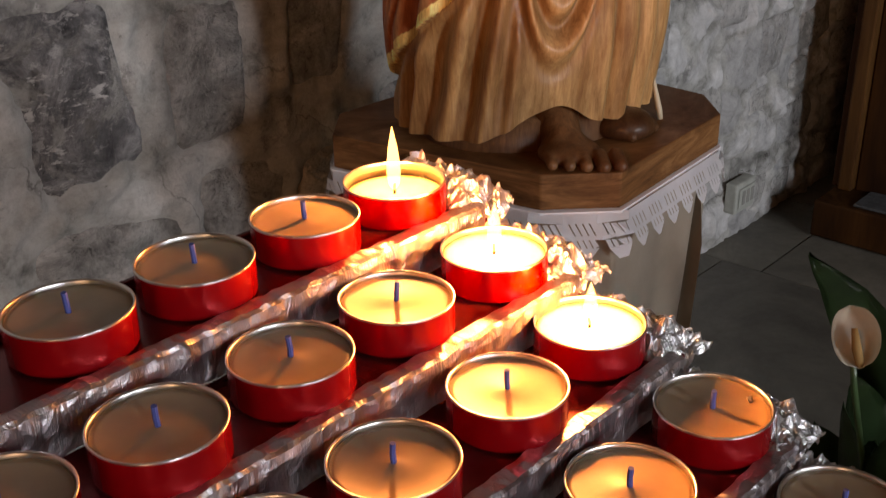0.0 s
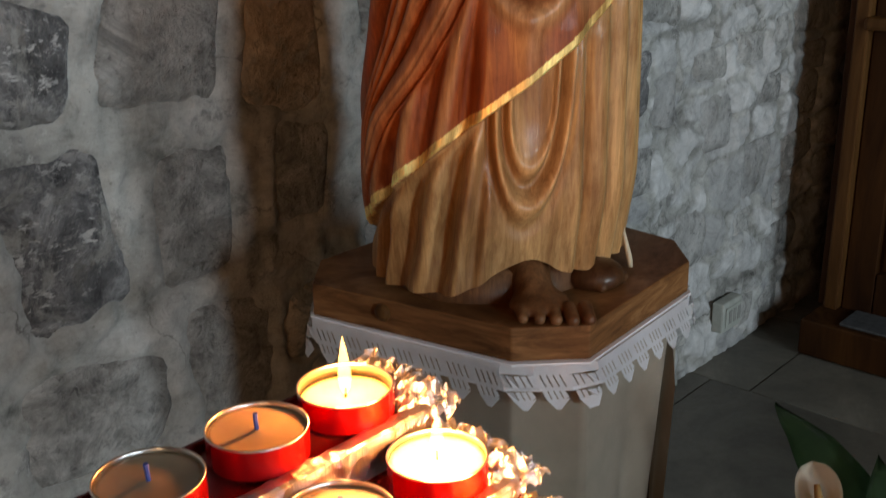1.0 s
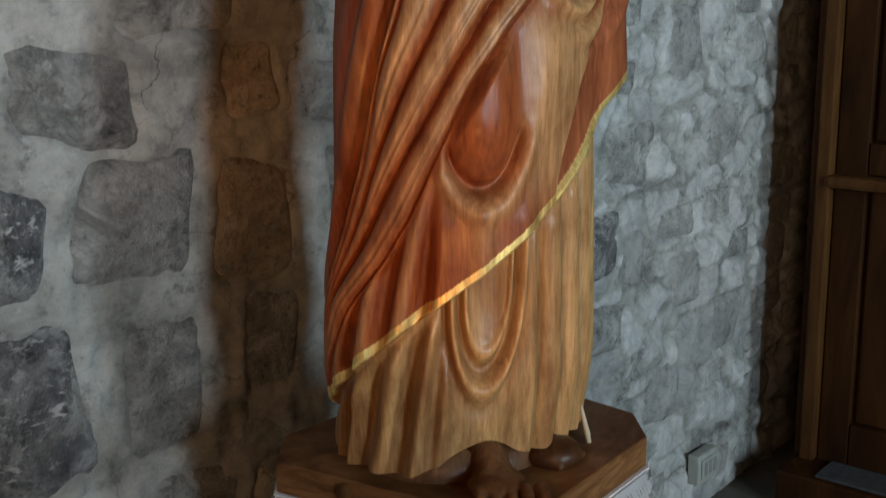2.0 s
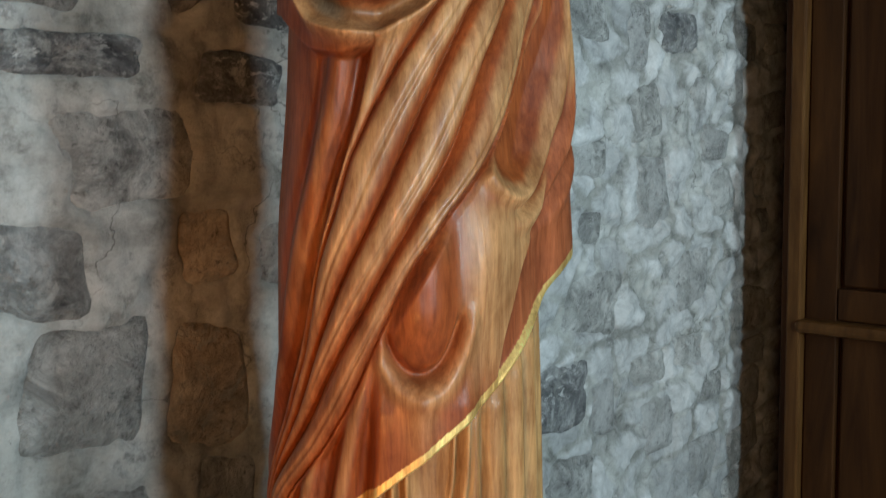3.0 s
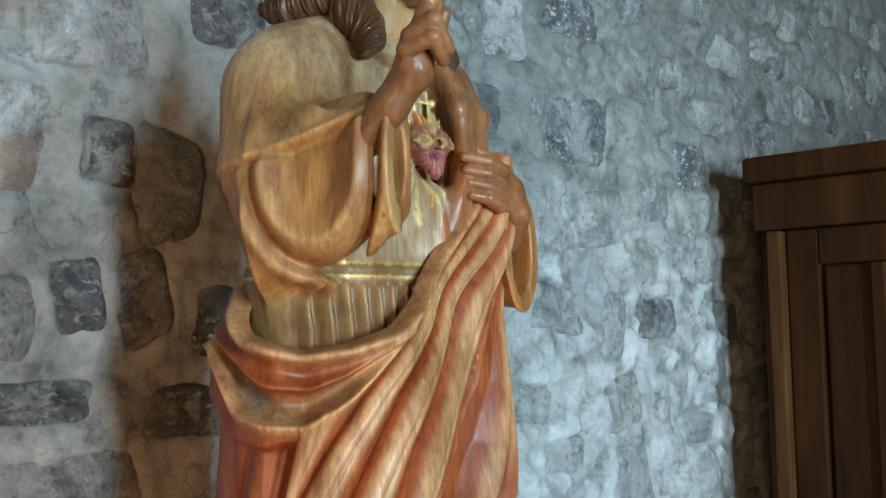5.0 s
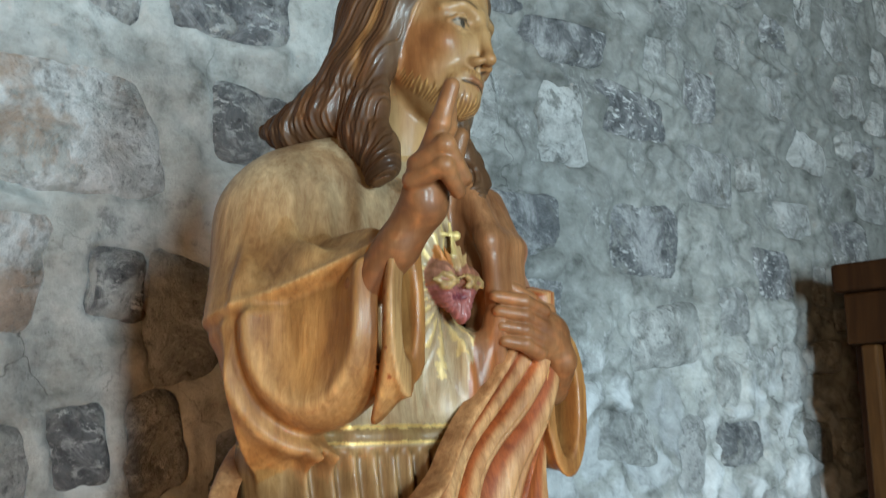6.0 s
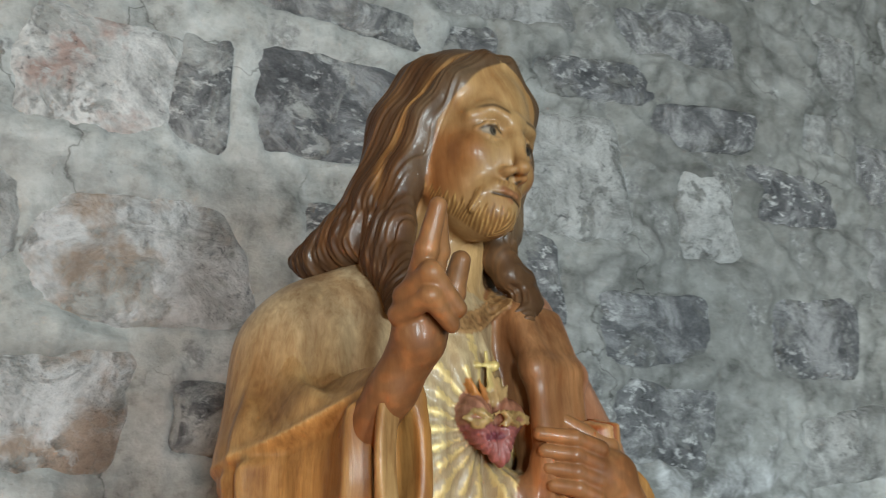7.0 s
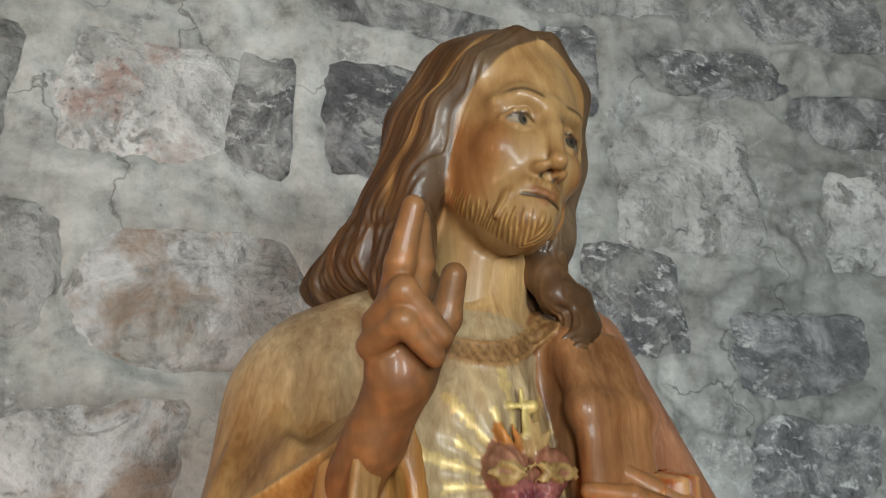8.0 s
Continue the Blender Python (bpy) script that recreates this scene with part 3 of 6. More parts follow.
cabpart("rail", FACE_X - 0.05, FACE_X + 0.02, 0.56, 1.232, 0.888, 0.926, WOOD_EDGE, 0.014, "rounded wooden arm rail")
for y0, y1 in ((1.13, 1.216), (0.56, 0.64)):
    cabpart("stile", FACE_X - 0.004, FACE_X + 0.03, y0, y1, 0.113, 1.985, WOOD_DARK, 0.003)
cabpart("top_rail", FACE_X - 0.004, FACE_X + 0.03, 0.643, 1.127, 1.885, 1.985, WOOD_DARK, 0.003)
cabpart("middle_rail", FACE_X - 0.004, FACE_X + 0.03, 0.643, 1.127, 0.93, 1.02, WOOD_DARK, 0.003)
cabpart("bottom_rail", FACE_X - 0.004, FACE_X + 0.03, 0.643, 1.127, 0.113, 0.24, WOOD_DARK, 0.003)
for y0, y1 in ((0.995, 1.121), (0.645, 0.76)):
    cabpart("panel", FACE_X + 0.012, FACE_X + 0.032, y0, y1, 1.024, 1.881, WOOD_DARK, 0.006)
cabpart("panel", FACE_X + 0.012, FACE_X + 0.032, 0.65, 1.121, 0.244, 0.884, WOOD_DARK, 0.006)
for y0, y1 in ((0.955, 0.992), (0.763, 0.8)):
    cabpart("mullion", FACE_X - 0.012, FACE_X + 0.03, y0, y1, 1.024, 1.881, WOOD_DARK, 0.004)
cabpart("crossbar", FACE_X - 0.012, FACE_X + 0.03, 0.803, 0.952, 1.47, 1.60, WOOD_DARK, 0.004)
cabpart("pane", FACE_X + 0.016, FACE_X + 0.026, 0.803, 0.948, 1.12, 1.466, PAPER, 0.0, "pale frosted pane")
cabpart("panel", FACE_X + 0.012, FACE_X + 0.03, 0.803, 0.952, 1.604, 1.881, WOOD_DARK, 0.004)

# ---- electric socket low on the wall ----
sock = thing("wall_socket", "ivory plastic electric socket low on the stone wall", "socket", (2.66, WALL_Y - 0.03, 0.14))
part("surround", boxed(-0.055, 0.055, -0.012, 0.025, -0.045, 0.045, 0.006), PLASTIC, sock)
part("insert", boxed(-0.042, 0.042, -0.016, -0.0125, -0.03, 0.03, 0.002), PLASTIC, sock)
for dx in (-0.02, 0.005, 0.03):
    part("hole", boxed(dx - 0.008, dx + 0.008, -0.0175, -0.0162, -0.02, 0.02), DARK_HOLE, sock)

# ---- pedestal with its cloths ----
PLINTH = [(0.900, 0.745), (0.963, 0.682), (1.212, 0.700), (1.272, 0.758), (1.288, 1.000), (1.228, 1.068), (0.910, 1.076), (0.846, 1.020)]
PC = Vector((1.07, 0.885))


def outline(grow):
    return [tuple(PC + (Vector(p) - PC) * (1 + grow / (Vector(p) - PC).length)) for p in PLINTH]


def local(pts, o):
    return [(x - o[0], y - o[1]) for x, y in pts]


O = (PC.x, PC.y)
bm = bmesh.new()
prism(bm, local(outline(-0.035), O), 0.0, 0.829, 0.004)
ped = tagged(part("pedestal", bm, WOOD_DARK), "brown wooden pedestal under a cream cloth", "pedestal")
ped.location = (*O, 0.002)


def along(pts, s):
    """The place at length s along an open line, and the line's outward normal there."""
    for p, q in zip(pts, pts[1:]):
        p, q = Vector(p), Vector(q)
        n = (q - p).length
        if s <= n or q == Vector(pts[-1]):
            d = (q - p) / n
            return p + d * s, Vector((d.y, -d.x))
        s -= n


def run_length(pts):
    return sum((Vector(q) - Vector(p)).length for p, q in zip(pts, pts[1:]))


skirt_line = outline(-0.012)
skirt_line = [skirt_line[i] for i in (6, 7, 0, 1, 2, 3, 4)]
bm = bmesh.new()
L = run_length(skirt_line)
NS, NH = 260, 30
rows = []
slit = run_length(skirt_line[:5]) - 0.024
for k in range(NH + 1):
    h = k / NH
    row = []
    for i in range(NS + 1):
        s = L * i / NS
        p, n = along(skirt_line, s)
        fold = (0.003 + 0.010 * h) * math.sin(s * 34 + 1.5 * math.sin(s * 9)) + 0.006 * h
        p = p + n * fold
        # the cloth opens in a narrow slit that widens downwards
        gap = min(0.06, 0.16 * max(0.0, h - 0.03))
        t = s - slit
        if abs(t) < 0.12:
            push = gap * (1 - abs(t) / 0.12) * (1 if t > 0 else -1)
            q, _ = along(skirt_line, s + push)
            p = q + n * fold
        row.append(bm.verts.new((p.x - O[0], p.y - O[1], 0.832 - 0.80 * h)))
    rows.append(row)
cut = round(slit / L * NS)
for a, b in zip(rows, rows[1:]):
    for i in range(NS):
        if i != cut or a is rows[0]:
            bm.faces.new((a[i], b[i], b[i + 1], a[i + 1]))
lid = [bm.verts.new((x - O[0], y - O[1], 0.8325)) for x, y in outline(-0.012)]
bm.faces.new(lid)
bmesh.ops.solidify(bm, geom=bm.faces[:], thickness=0.0015)
skirt = tagged(part("pedestal_cloth", bm, CLOTH, smooth=True), "plain cream cotton cloth hanging round the pedestal", "cloth")
skirt.location = (*O, 0.0)

# white cloth with a crocheted lace border
lace_cloth = thing("lace_cloth", "white cloth with crocheted pointed lace border on the pedestal", "tablecloth", (*O, 0.0))
bm = bmesh.new()
prism(bm, local(outline(0.004), O), 0.8335, 0.8365)
part("cloth_top", bm, LACE, lace_cloth)
lace_line = outline(0.005)
lace_line = [lace_line[i] for i in (5, 6, 7, 0, 1, 2, 3, 4)]
UNIT = 0.038


def lace_strip(bm, s0, w):
    """One point of the border: a solid band above, slanting bars with slots between them, a pointed edge."""
    total = run_length(lace_line)

    def at(s, z, lift=0.0):
        p, n = along(lace_line, max(0.0, min(total - 1e-4, s)))
        out = 0.003 + 0.007 * (0.836 - z) / 0.05 + lift
        return (p.x + n.x * out - O[0], p.y + n.y * out - O[1], z)

    def quad(*corners):
        bm.faces.new([bm.verts.new(at(*q)) for q in corners])
    zt = 0.8355
    quad((s0, zt), (s0, zt - 0.011), (s0 + w, zt - 0.011), (s0 + w, zt))
    # upper row of slots slants down to the point
    for j in range(5):
        a = s0 + w * j / 5
        solid = 0.155 if j < 4 else 0.2
        quad((a, zt - 0.0108), (a + 0.20 * w, zt - 0.025), (a + (0.20 + solid) * w, zt - 0.025), (a + solid * w, zt - 0.0108))
    quad((s0 + 0.16 * w, zt - 0.0248), (s0 + 0.20 * w, zt - 0.030), (s0 + 1.20 * w, zt - 0.030), (s0 + 1.16 * w, zt - 0.0248))
    for j in range(4):
        a = s0 + w * (0.26 + 0.18 * j)
        quad((a, zt - 0.0298), (a + 0.14 * w, zt - 0.040), (a + 0.28 * w, zt - 0.040 + 0.003 * (j == 3)), (a + 0.14 * w, zt - 0.0298))
    quad((s0 + 0.38 * w, zt - 0.0398), (s0 + 0.70 * w, zt - 0.052), (s0 + 0.84 * w, zt - 0.052), (s0 + 1.10 * w, zt - 0.0390))


n_units = int(run_length(lace_line) / UNIT)
for i in range(n_units):
    bm = bmesh.new()
    lace_strip(bm, i * UNIT, UNIT)
    bmesh.ops.solidify(bm, geom=bm.faces[:], thickness=0.0012)
    part("lace_point", bm, LACE, lace_cloth)

# ---- carved plinth of the statue ----
plinth = thing("statue_plinth", "octagonal brown wooden plinth lying on a white lace cloth", "plinth", (*O, 0.838))
bm = bmesh.new()
prism(bm, local(outline(0.0), O), 0.0, 0.042, 0.002)
part("block", bm, WOOD_BASE, plinth)
bm = bmesh.new()
lathe(bm, [(0.011, 0.0), (0.011, 0.003), (0.007, 0.006), (0.002, 0.0075)], 14)
peg = part("peg", bm, WOOD_EDGE, plinth, "round wooden peg")
peg.matrix_basis = Matrix.Translation((0.866 - O[0], 0.915 - O[1], 0.026)) @ Euler((radians(90), 0, radians(-79))).to_matrix().to_4x4()

# ---- candle rack: foil-lined steps ----
ROW_Y, ROW_Z, COL_X = 0.477, 1.0725, 0.418
DY, DZ, DX = 0.0648, 0.0235, 0.0690
ROWS_N, COLS_N = 7, 8
XR, XL = 0.452, COL_X - DX * (COLS_N - 1) - 0.04
rack = thing("candle_rack", "stepped votive candle rack with dark red trays and crumpled foil edges", "candle rack", (0.15, 0.28, 0))
RO = Vector((0.15, 0.28, 0))
for r in range(ROWS_N):
    yf, yb, z = ROW_Y - r * DY - 0.033, ROW_Y - r * DY + 0.0318, ROW_Z - r * DZ
    part("tray", boxed(XL - RO.x, XR - RO.x, yf - RO.y, yb - RO.y, z - 0.016, z - 0.0005), TRAY, rack)
    # creased foil over the step's front, with a rolled lip
    bm = bmesh.new()
    prof = [(0.0085, 0.0002), (0.0075, 0.0022), (0.004, 0.0028), (-0.001, 0.0026), (-0.0026, 0.0010), (-0.003, -0.004), (-0.0028, -0.012), (-0.0026, -0.0215)]
    NXF = 260
    lines = []
    for i in range(NXF + 1):
        x = XL + (XR - 0.006 - XL) * i / NXF
        lines.append([bm.verts.new((x - RO.x,
                                    yf + py - RO.y + 0.0009 * noise.noise(Vector((x * 140, py * 300, r * 3.1))) + 0.0010 * noise.noise(Vector((x * 25, 4.0, r * 2.3))),
                                    z + pz + 0.0009 * noise.noise(Vector((x * 160, pz * 300 + 9, r * 5.7))))) for py, pz in prof])
    for a, b in zip(lines, lines[1:]):
        for k in range(len(prof) - 1):
            bm.faces.new((a[k], a[k + 1], b[k + 1], b[k]))
    bmesh.ops.solidify(bm, geom=bm.faces[:], thickness=-0.0006)
    part("foil_lip", bm, FOIL_SMOOTH, rack, "creased silver foil over the step's edge")
    # crumpled foil at the step's end
    bm = bmesh.new()
    NU, NV = 84, 26
    vs = []
    for i in range(NU + 1):
        y = yb - (yb - yf + 0.004) * i / NU
        row = []
        for k in range(NV + 1):
            a = math.pi * k / NV
            q = Vector((y * 85, a * 1.7, r * 7.3))
            w = 0.018 + 0.005 * noise.noise(q)
            hgt = 0.014 + 0.007 * noise.noise(q * 1.7 + Vector((5, 1, 2))) - DZ * max(0.0, i / NU - 0.78) * 3.2
            row.append(bm.verts.new((XR - 0.001 - w * math.cos(a) - RO.x + 0.004 * noise.noise(q * 2.3) + 0.002 * noise.noise(q * 6.1),
                                     y - RO.y + 0.003 * noise.noise(q * 1.3 + Vector((2, 8, 1))),
                                     z - 0.002 + hgt * math.sin(a) + 0.004 * noise.noise(q * 2.9) + 0.0025 * noise.noise(q * 5.3))))
        vs.append(row)
    for a, b in zip(vs, vs[1:]):
        for k in range(NV):
            bm.faces.new((a[k], a[k + 1], b[k + 1], b[k]))
    bmesh.ops.solidify(bm, geom=bm.faces[:], thickness=0.0004)
    part("foil_crumple", bm, FOIL, rack, "crumpled bright foil at the step's end")
part("back_edge", boxed(XL - RO.x, XR - RO.x, ROW_Y + 0.0322 - RO.y, ROW_Y + 0.036 - RO.y, ROW_Z - 0.02, ROW_Z + 0.004, 0.001), TRAY, rack)
for x in (XL + 0.03, XR - 0.03):
    for y, zt in ((ROW_Y + 0.01, ROW_Z - 0.016), (ROW_Y - 6 * DY, ROW_Z - 6 * DZ - 0.016)):
        bm = bmesh.new()
        tube(bm, [(x - RO.x, y - RO.y, 0.002), (x - RO.x, y - RO.y, zt)], 0.009, 10)
        part("leg", bm, IRON, rack)

# ---- candles ----
CUP_R, CUP_H = 0.0280, 0.0188


def candle(lit, burnt_down=0.0042):
    base = thing("votive_candle", "", "candle", group="candles on the rack")
    bm = bmesh.new()
    lathe(bm, [(CUP_R - 0.003, 0), (CUP_R - 0.0006, 0.0006), (CUP_R - 0.0001, 0.0013), (CUP_R, 0.0022), (CUP_R, 0.0028), (CUP_R, 0.010), (CUP_R, CUP_H - 0.0012), (CUP_R, CUP_H - 0.0006), (CUP_R - 0.0005, CUP_H - 0.0008), (CUP_R - 0.0012, 0.006), (0.01, 0.005)], 56)
    part("cup", bm, RED_CUP, base, "glossy red metal cup", True)
    bm = bmesh.new()
    prof = [(CUP_R - 0.0002, CUP_H - 0.001), (CUP_R + 0.0003, CUP_H - 0.0004), (CUP_R + 0.0002, CUP_H + 0.0003), (CUP_R - 0.0006, CUP_H + 0.0004), (CUP_R - 0.001, CUP_H - 0.0008), (CUP_R - 0.0011, CUP_H - 0.009)]
    lathe(bm, prof + prof[:1], 56, cap=False)
    part("rim", bm, RIM, base, "thin bare metal rim", True)
    bm = bmesh.new()
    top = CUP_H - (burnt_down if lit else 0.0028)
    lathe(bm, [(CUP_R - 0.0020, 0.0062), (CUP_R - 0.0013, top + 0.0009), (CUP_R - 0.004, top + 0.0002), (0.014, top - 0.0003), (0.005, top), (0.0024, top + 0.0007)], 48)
    part("wax", bm, MELT_GLOW if lit else WAX, base, "molten glowing wax" if lit else "pale yellow wax", True)
    bm = bmesh.new()
    if lit:
        tube(bm, [(0, 0, top), (0.0002, 0, top + 0.004), (0.0009, 0, top + 0.0065)], 0.0008, 6)
        part("wick", bm, BURNT, base)
    else:
        tube(bm, [(0, 0, top), (0.0003, 0.0002, top + 0.005), (-0.0002, 0.0006, top + 0.0105)], 0.00135, 7)
        part("wick", bm, WICK, base, "blue unburnt wick")
    return base


unlit, burning, low = candle(False), candle(True), candle(True, 0.0088)
unlit["label"] = "unlit red votive candle with a blue wick in pale wax"
burning["label"] = low["label"] = "lit red votive candle with molten glowing wax"


def flame(height):
    bm = bmesh.new()
    lathe(bm, [(0.0008, 0.0), (0.0030, height * 0.1), (0.0038, height * 0.26), (0.0036, height * 0.42), (0.0026, height * 0.66), (0.0013, height * 0.85), (0.0002, height)], 18)
    return bm


LIT = {(0, 0): 0.036, (1, 0): 0.027, (2, 0): 0.023}
# offsets of single candles from their rows, fitted to the camera's view, in millimetres
ASKEW = {(0, 0): (-7, 0), (0, 1): (-2, 1), (0, 2): (0, 2), (0, 3): (4, 3), (1, 0): (-2.8, -1.2), (1, 1): (-5.8, 0), (1, 2): (-3.8, -1.2), (1, 3): (-3.8, -2.2),
         (2, 0): (-1.6, 3.6), (2, 1): (-4.6, -1.4), (2, 2): (-8.6, -1.4), (3, 0): (3.6, 1.4), (3, 1): (-3.4, -1.6), (2, 3): (-7, -1.5), (3, 2): (-6, -1.5)}
rng = random.Random(4)
for r in range(ROWS_N):
    for c in range(COLS_N):
        jx, jy = rng.uniform(-0.0012, 0.0012), rng.uniform(-0.0012, 0.0012)
        if (r, c) in ASKEW:
            jx, jy = (0.001 * k for k in ASKEW[r, c])
        m = pose(COL_X + r * 0.0018 - c * DX + jx, ROW_Y - r * DY + jy, ROW_Z - r * DZ, rng.uniform(-0.6, 0.6), rng.uniform(-0.6, 0.6), rng.uniform(0, 360))
        hgt = LIT.get((r, c))
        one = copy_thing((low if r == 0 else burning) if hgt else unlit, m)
        if hgt:
            fl = part("flame", flame(hgt), FLAME, one, "bright yellow flame", True)
            fl.location = (0, 0, CUP_H - (0.0055 if r == 0 else 0.0015))
            lamp = bpy.data.lights.new("candle_light", "POINT")
            lamp.energy, lamp.color, lamp.shadow_soft_size = (2.8 if r == 0 else 4.0), (1.0, 0.36, 0.085), 0.006
            lo = new("candle_light", lamp)
            lo.location = m.translation + Vector((0, 0, CUP_H + 0.006 + 0.4 * hgt))
for proto in (unlit, burning, low):
    for o in (*proto.children_recursive, proto):
        bpy.data.objects.remove(o)

# ---- potted lily beside the pedestal ----
lily = thing("potted_lily", "potted lily with dark glossy leaves and one cream white flower", "potted plant", (1.12, 0.36, 0))
bm = bmesh.new()
lathe(bm, [(0.09, 0.002), (0.10, 0.01), (0.125, 0.22), (0.132, 0.225), (0.132, 0.25), (0.12, 0.25), (0.115, 0.21), (0.02, 0.205)], 36)
part("pot", bm, POT, lily, "dark glazed pot", True)


def leaf(bm, base, tip, sag, width, twist):
    base, tip = Vector(base), Vector(tip)
    d = tip - base
    side = Vector((math.cos(twist), math.sin(twist), 0))
    nU = 12
    prev = None
    for i in range(nU + 1):
        s = i / nU
        c = base + d * s + Vector((0, 0, -sag * (s * s) + sag * 0.6 * math.sin(math.pi * s)))
        w = 1.35 * width * (math.sin(math.pi * min(1, s * 0.9 + 0.1)) ** 0.8) * (1 - 0.25 * s) + 0.001
        wav = 0.006 * math.sin(s * 17)
        row = [bm.verts.new(c + side * (w * k) + Vector((0, 0, wav * abs(k) + 0.25 * w * abs(k)))) for k in (-1, -0.5, 0, 0.5, 1)]
        if prev:
            for k in range(4):
                bm.faces.new((prev[k], prev[k + 1], row[k + 1], row[k]))
        prev = row
    bmesh.ops.solidify(bm, geom=bm.faces[:], thickness=0.0012)


LO = Vector((1.12, 0.36, 0))
rl = random.Random(11)
leaves = [((0.98, 0.36, 0.70), 0.02, 0.04), ((1.0, 0.30, 0.72), 0.03, 0.045), ((0.95, 0.31, 0.62), 0.04, 0.045), ((1.03, 0.43, 0.68), 0.02, 0.04), ((0.96, 0.27, 0.68), 0.03, 0.05), ((1.06, 0.40, 0.66), 0.05, 0.045), ((1.02, 0.33, 0.66), 0.06, 0.05), ((1.13, 0.30, 0.70), 0.05, 0.05)]
for k in range(9):
    a = rl.uniform(0, 2 * math.pi)
    leaves.append(((LO.x + 0.2 * math.cos(a), LO.y + 0.17 * math.sin(a), rl.uniform(0.5, 0.68)), rl.uniform(0.03, 0.1), rl.uniform(0.035, 0.055)))
for tip, sag, w in leaves:
    bm = bmesh.new()
    tipv = Vector(tip) - LO
    ang = math.atan2(tipv.y, tipv.x) + math.pi / 2
    leaf(bm, (tipv.x * 0.15, tipv.y * 0.15, 0.22), tipv, sag, w, ang)
    part("leaf", bm, LEAF, lily, smooth=True)
# broad leaves behind and under the flower
for base, tip, sag, w in (((0.19, -0.03, 0.40), (-0.02, 0.158, 0.785), 0.0, 0.046), ((0.06, 0.0, 0.24), (-0.055, 0.075, 0.71), 0.03, 0.040),
                          ((0.03, -0.02, 0.24), (-0.12, 0.02, 0.68), 0.04, 0.040), ((0.10, -0.02, 0.24), (0.02, 0.05, 0.76), 0.02, 0.042)):
    bm = bmesh.new()
    leaf(bm, base, tip, sag, w, radians(-47))
    part("leaf", bm, LEAF, lily, smooth=True)
FL = Vector((0.980, 0.410, 0.768)) - LO
bm = bmesh.new()
tube(bm, [(0, 0.01, 0.21), (FL.x * 0.5, FL.y * 0.5, 0.5), (FL.x * 0.95, FL.y * 0.95, FL.z - 0.06), (FL.x, FL.y, FL.z - 0.03)], 0.0035, 8)
part("stem", bm, LEAF, lily, smooth=True)
bm = bmesh.new()
prev = None
for i in range(17):
    s = -1 + i / 8
    w = 0.023 * math.sqrt(max(0.0, 1 - s * s)) + 0.0006
    row = []
    for k in range(11):
        u = -1 + k / 5
        row.append(bm.verts.new((u * w, -0.007 * (u * u + s * s) + 0.0015 * math.sin(5 * u + 3 * s), 0.031 * s)))
    if prev:
        for k in range(10):
            bm.faces.new((prev[k], prev[k + 1], row[k + 1], row[k]))
    prev = row
bmesh.ops.solidify(bm, geom=bm.faces[:], thickness=0.001)
sp = part("spathe", bm, PETAL, lily, "cream white flower leaf", True)
to_eye = Vector((-0.80, -0.10, 0.42)).normalized()
sp.matrix_basis = Matrix.Translation(FL) @ (to_eye.to_track_quat("-Y", "Z")).to_matrix().to_4x4() @ Euler((0, radians(-22), 0)).to_matrix().to_4x4()
bm = bmesh.new()
tube(bm, [(0, -0.006, -0.03), (0, -0.012, -0.012), (0.001, -0.014, 0.008)], [0.004, 0.005, 0.003], 8)
sx = part("spadix", bm, SPADIX, lily, smooth=True)
sx.matrix_basis = sp.matrix_basis.copy()

# ---- thin pale strip of wood leaning on the robe ----
bm = bmesh.new()
tube(bm, [(0, 0, 0.0), (0.0005, 0.003, 0.012), (-0.0005, 0.012, 0.045), (-0.001, 0.019, 0.078)], [0.0035, 0.0042, 0.0026, 0.0010], 6)
stub = tagged(part("wooden_strip", bm, WIRE, smooth=True), "thin pale wooden strip leaning on the robe above the plinth", "strip")
stub.location = (1.144, 0.746, 0.881)

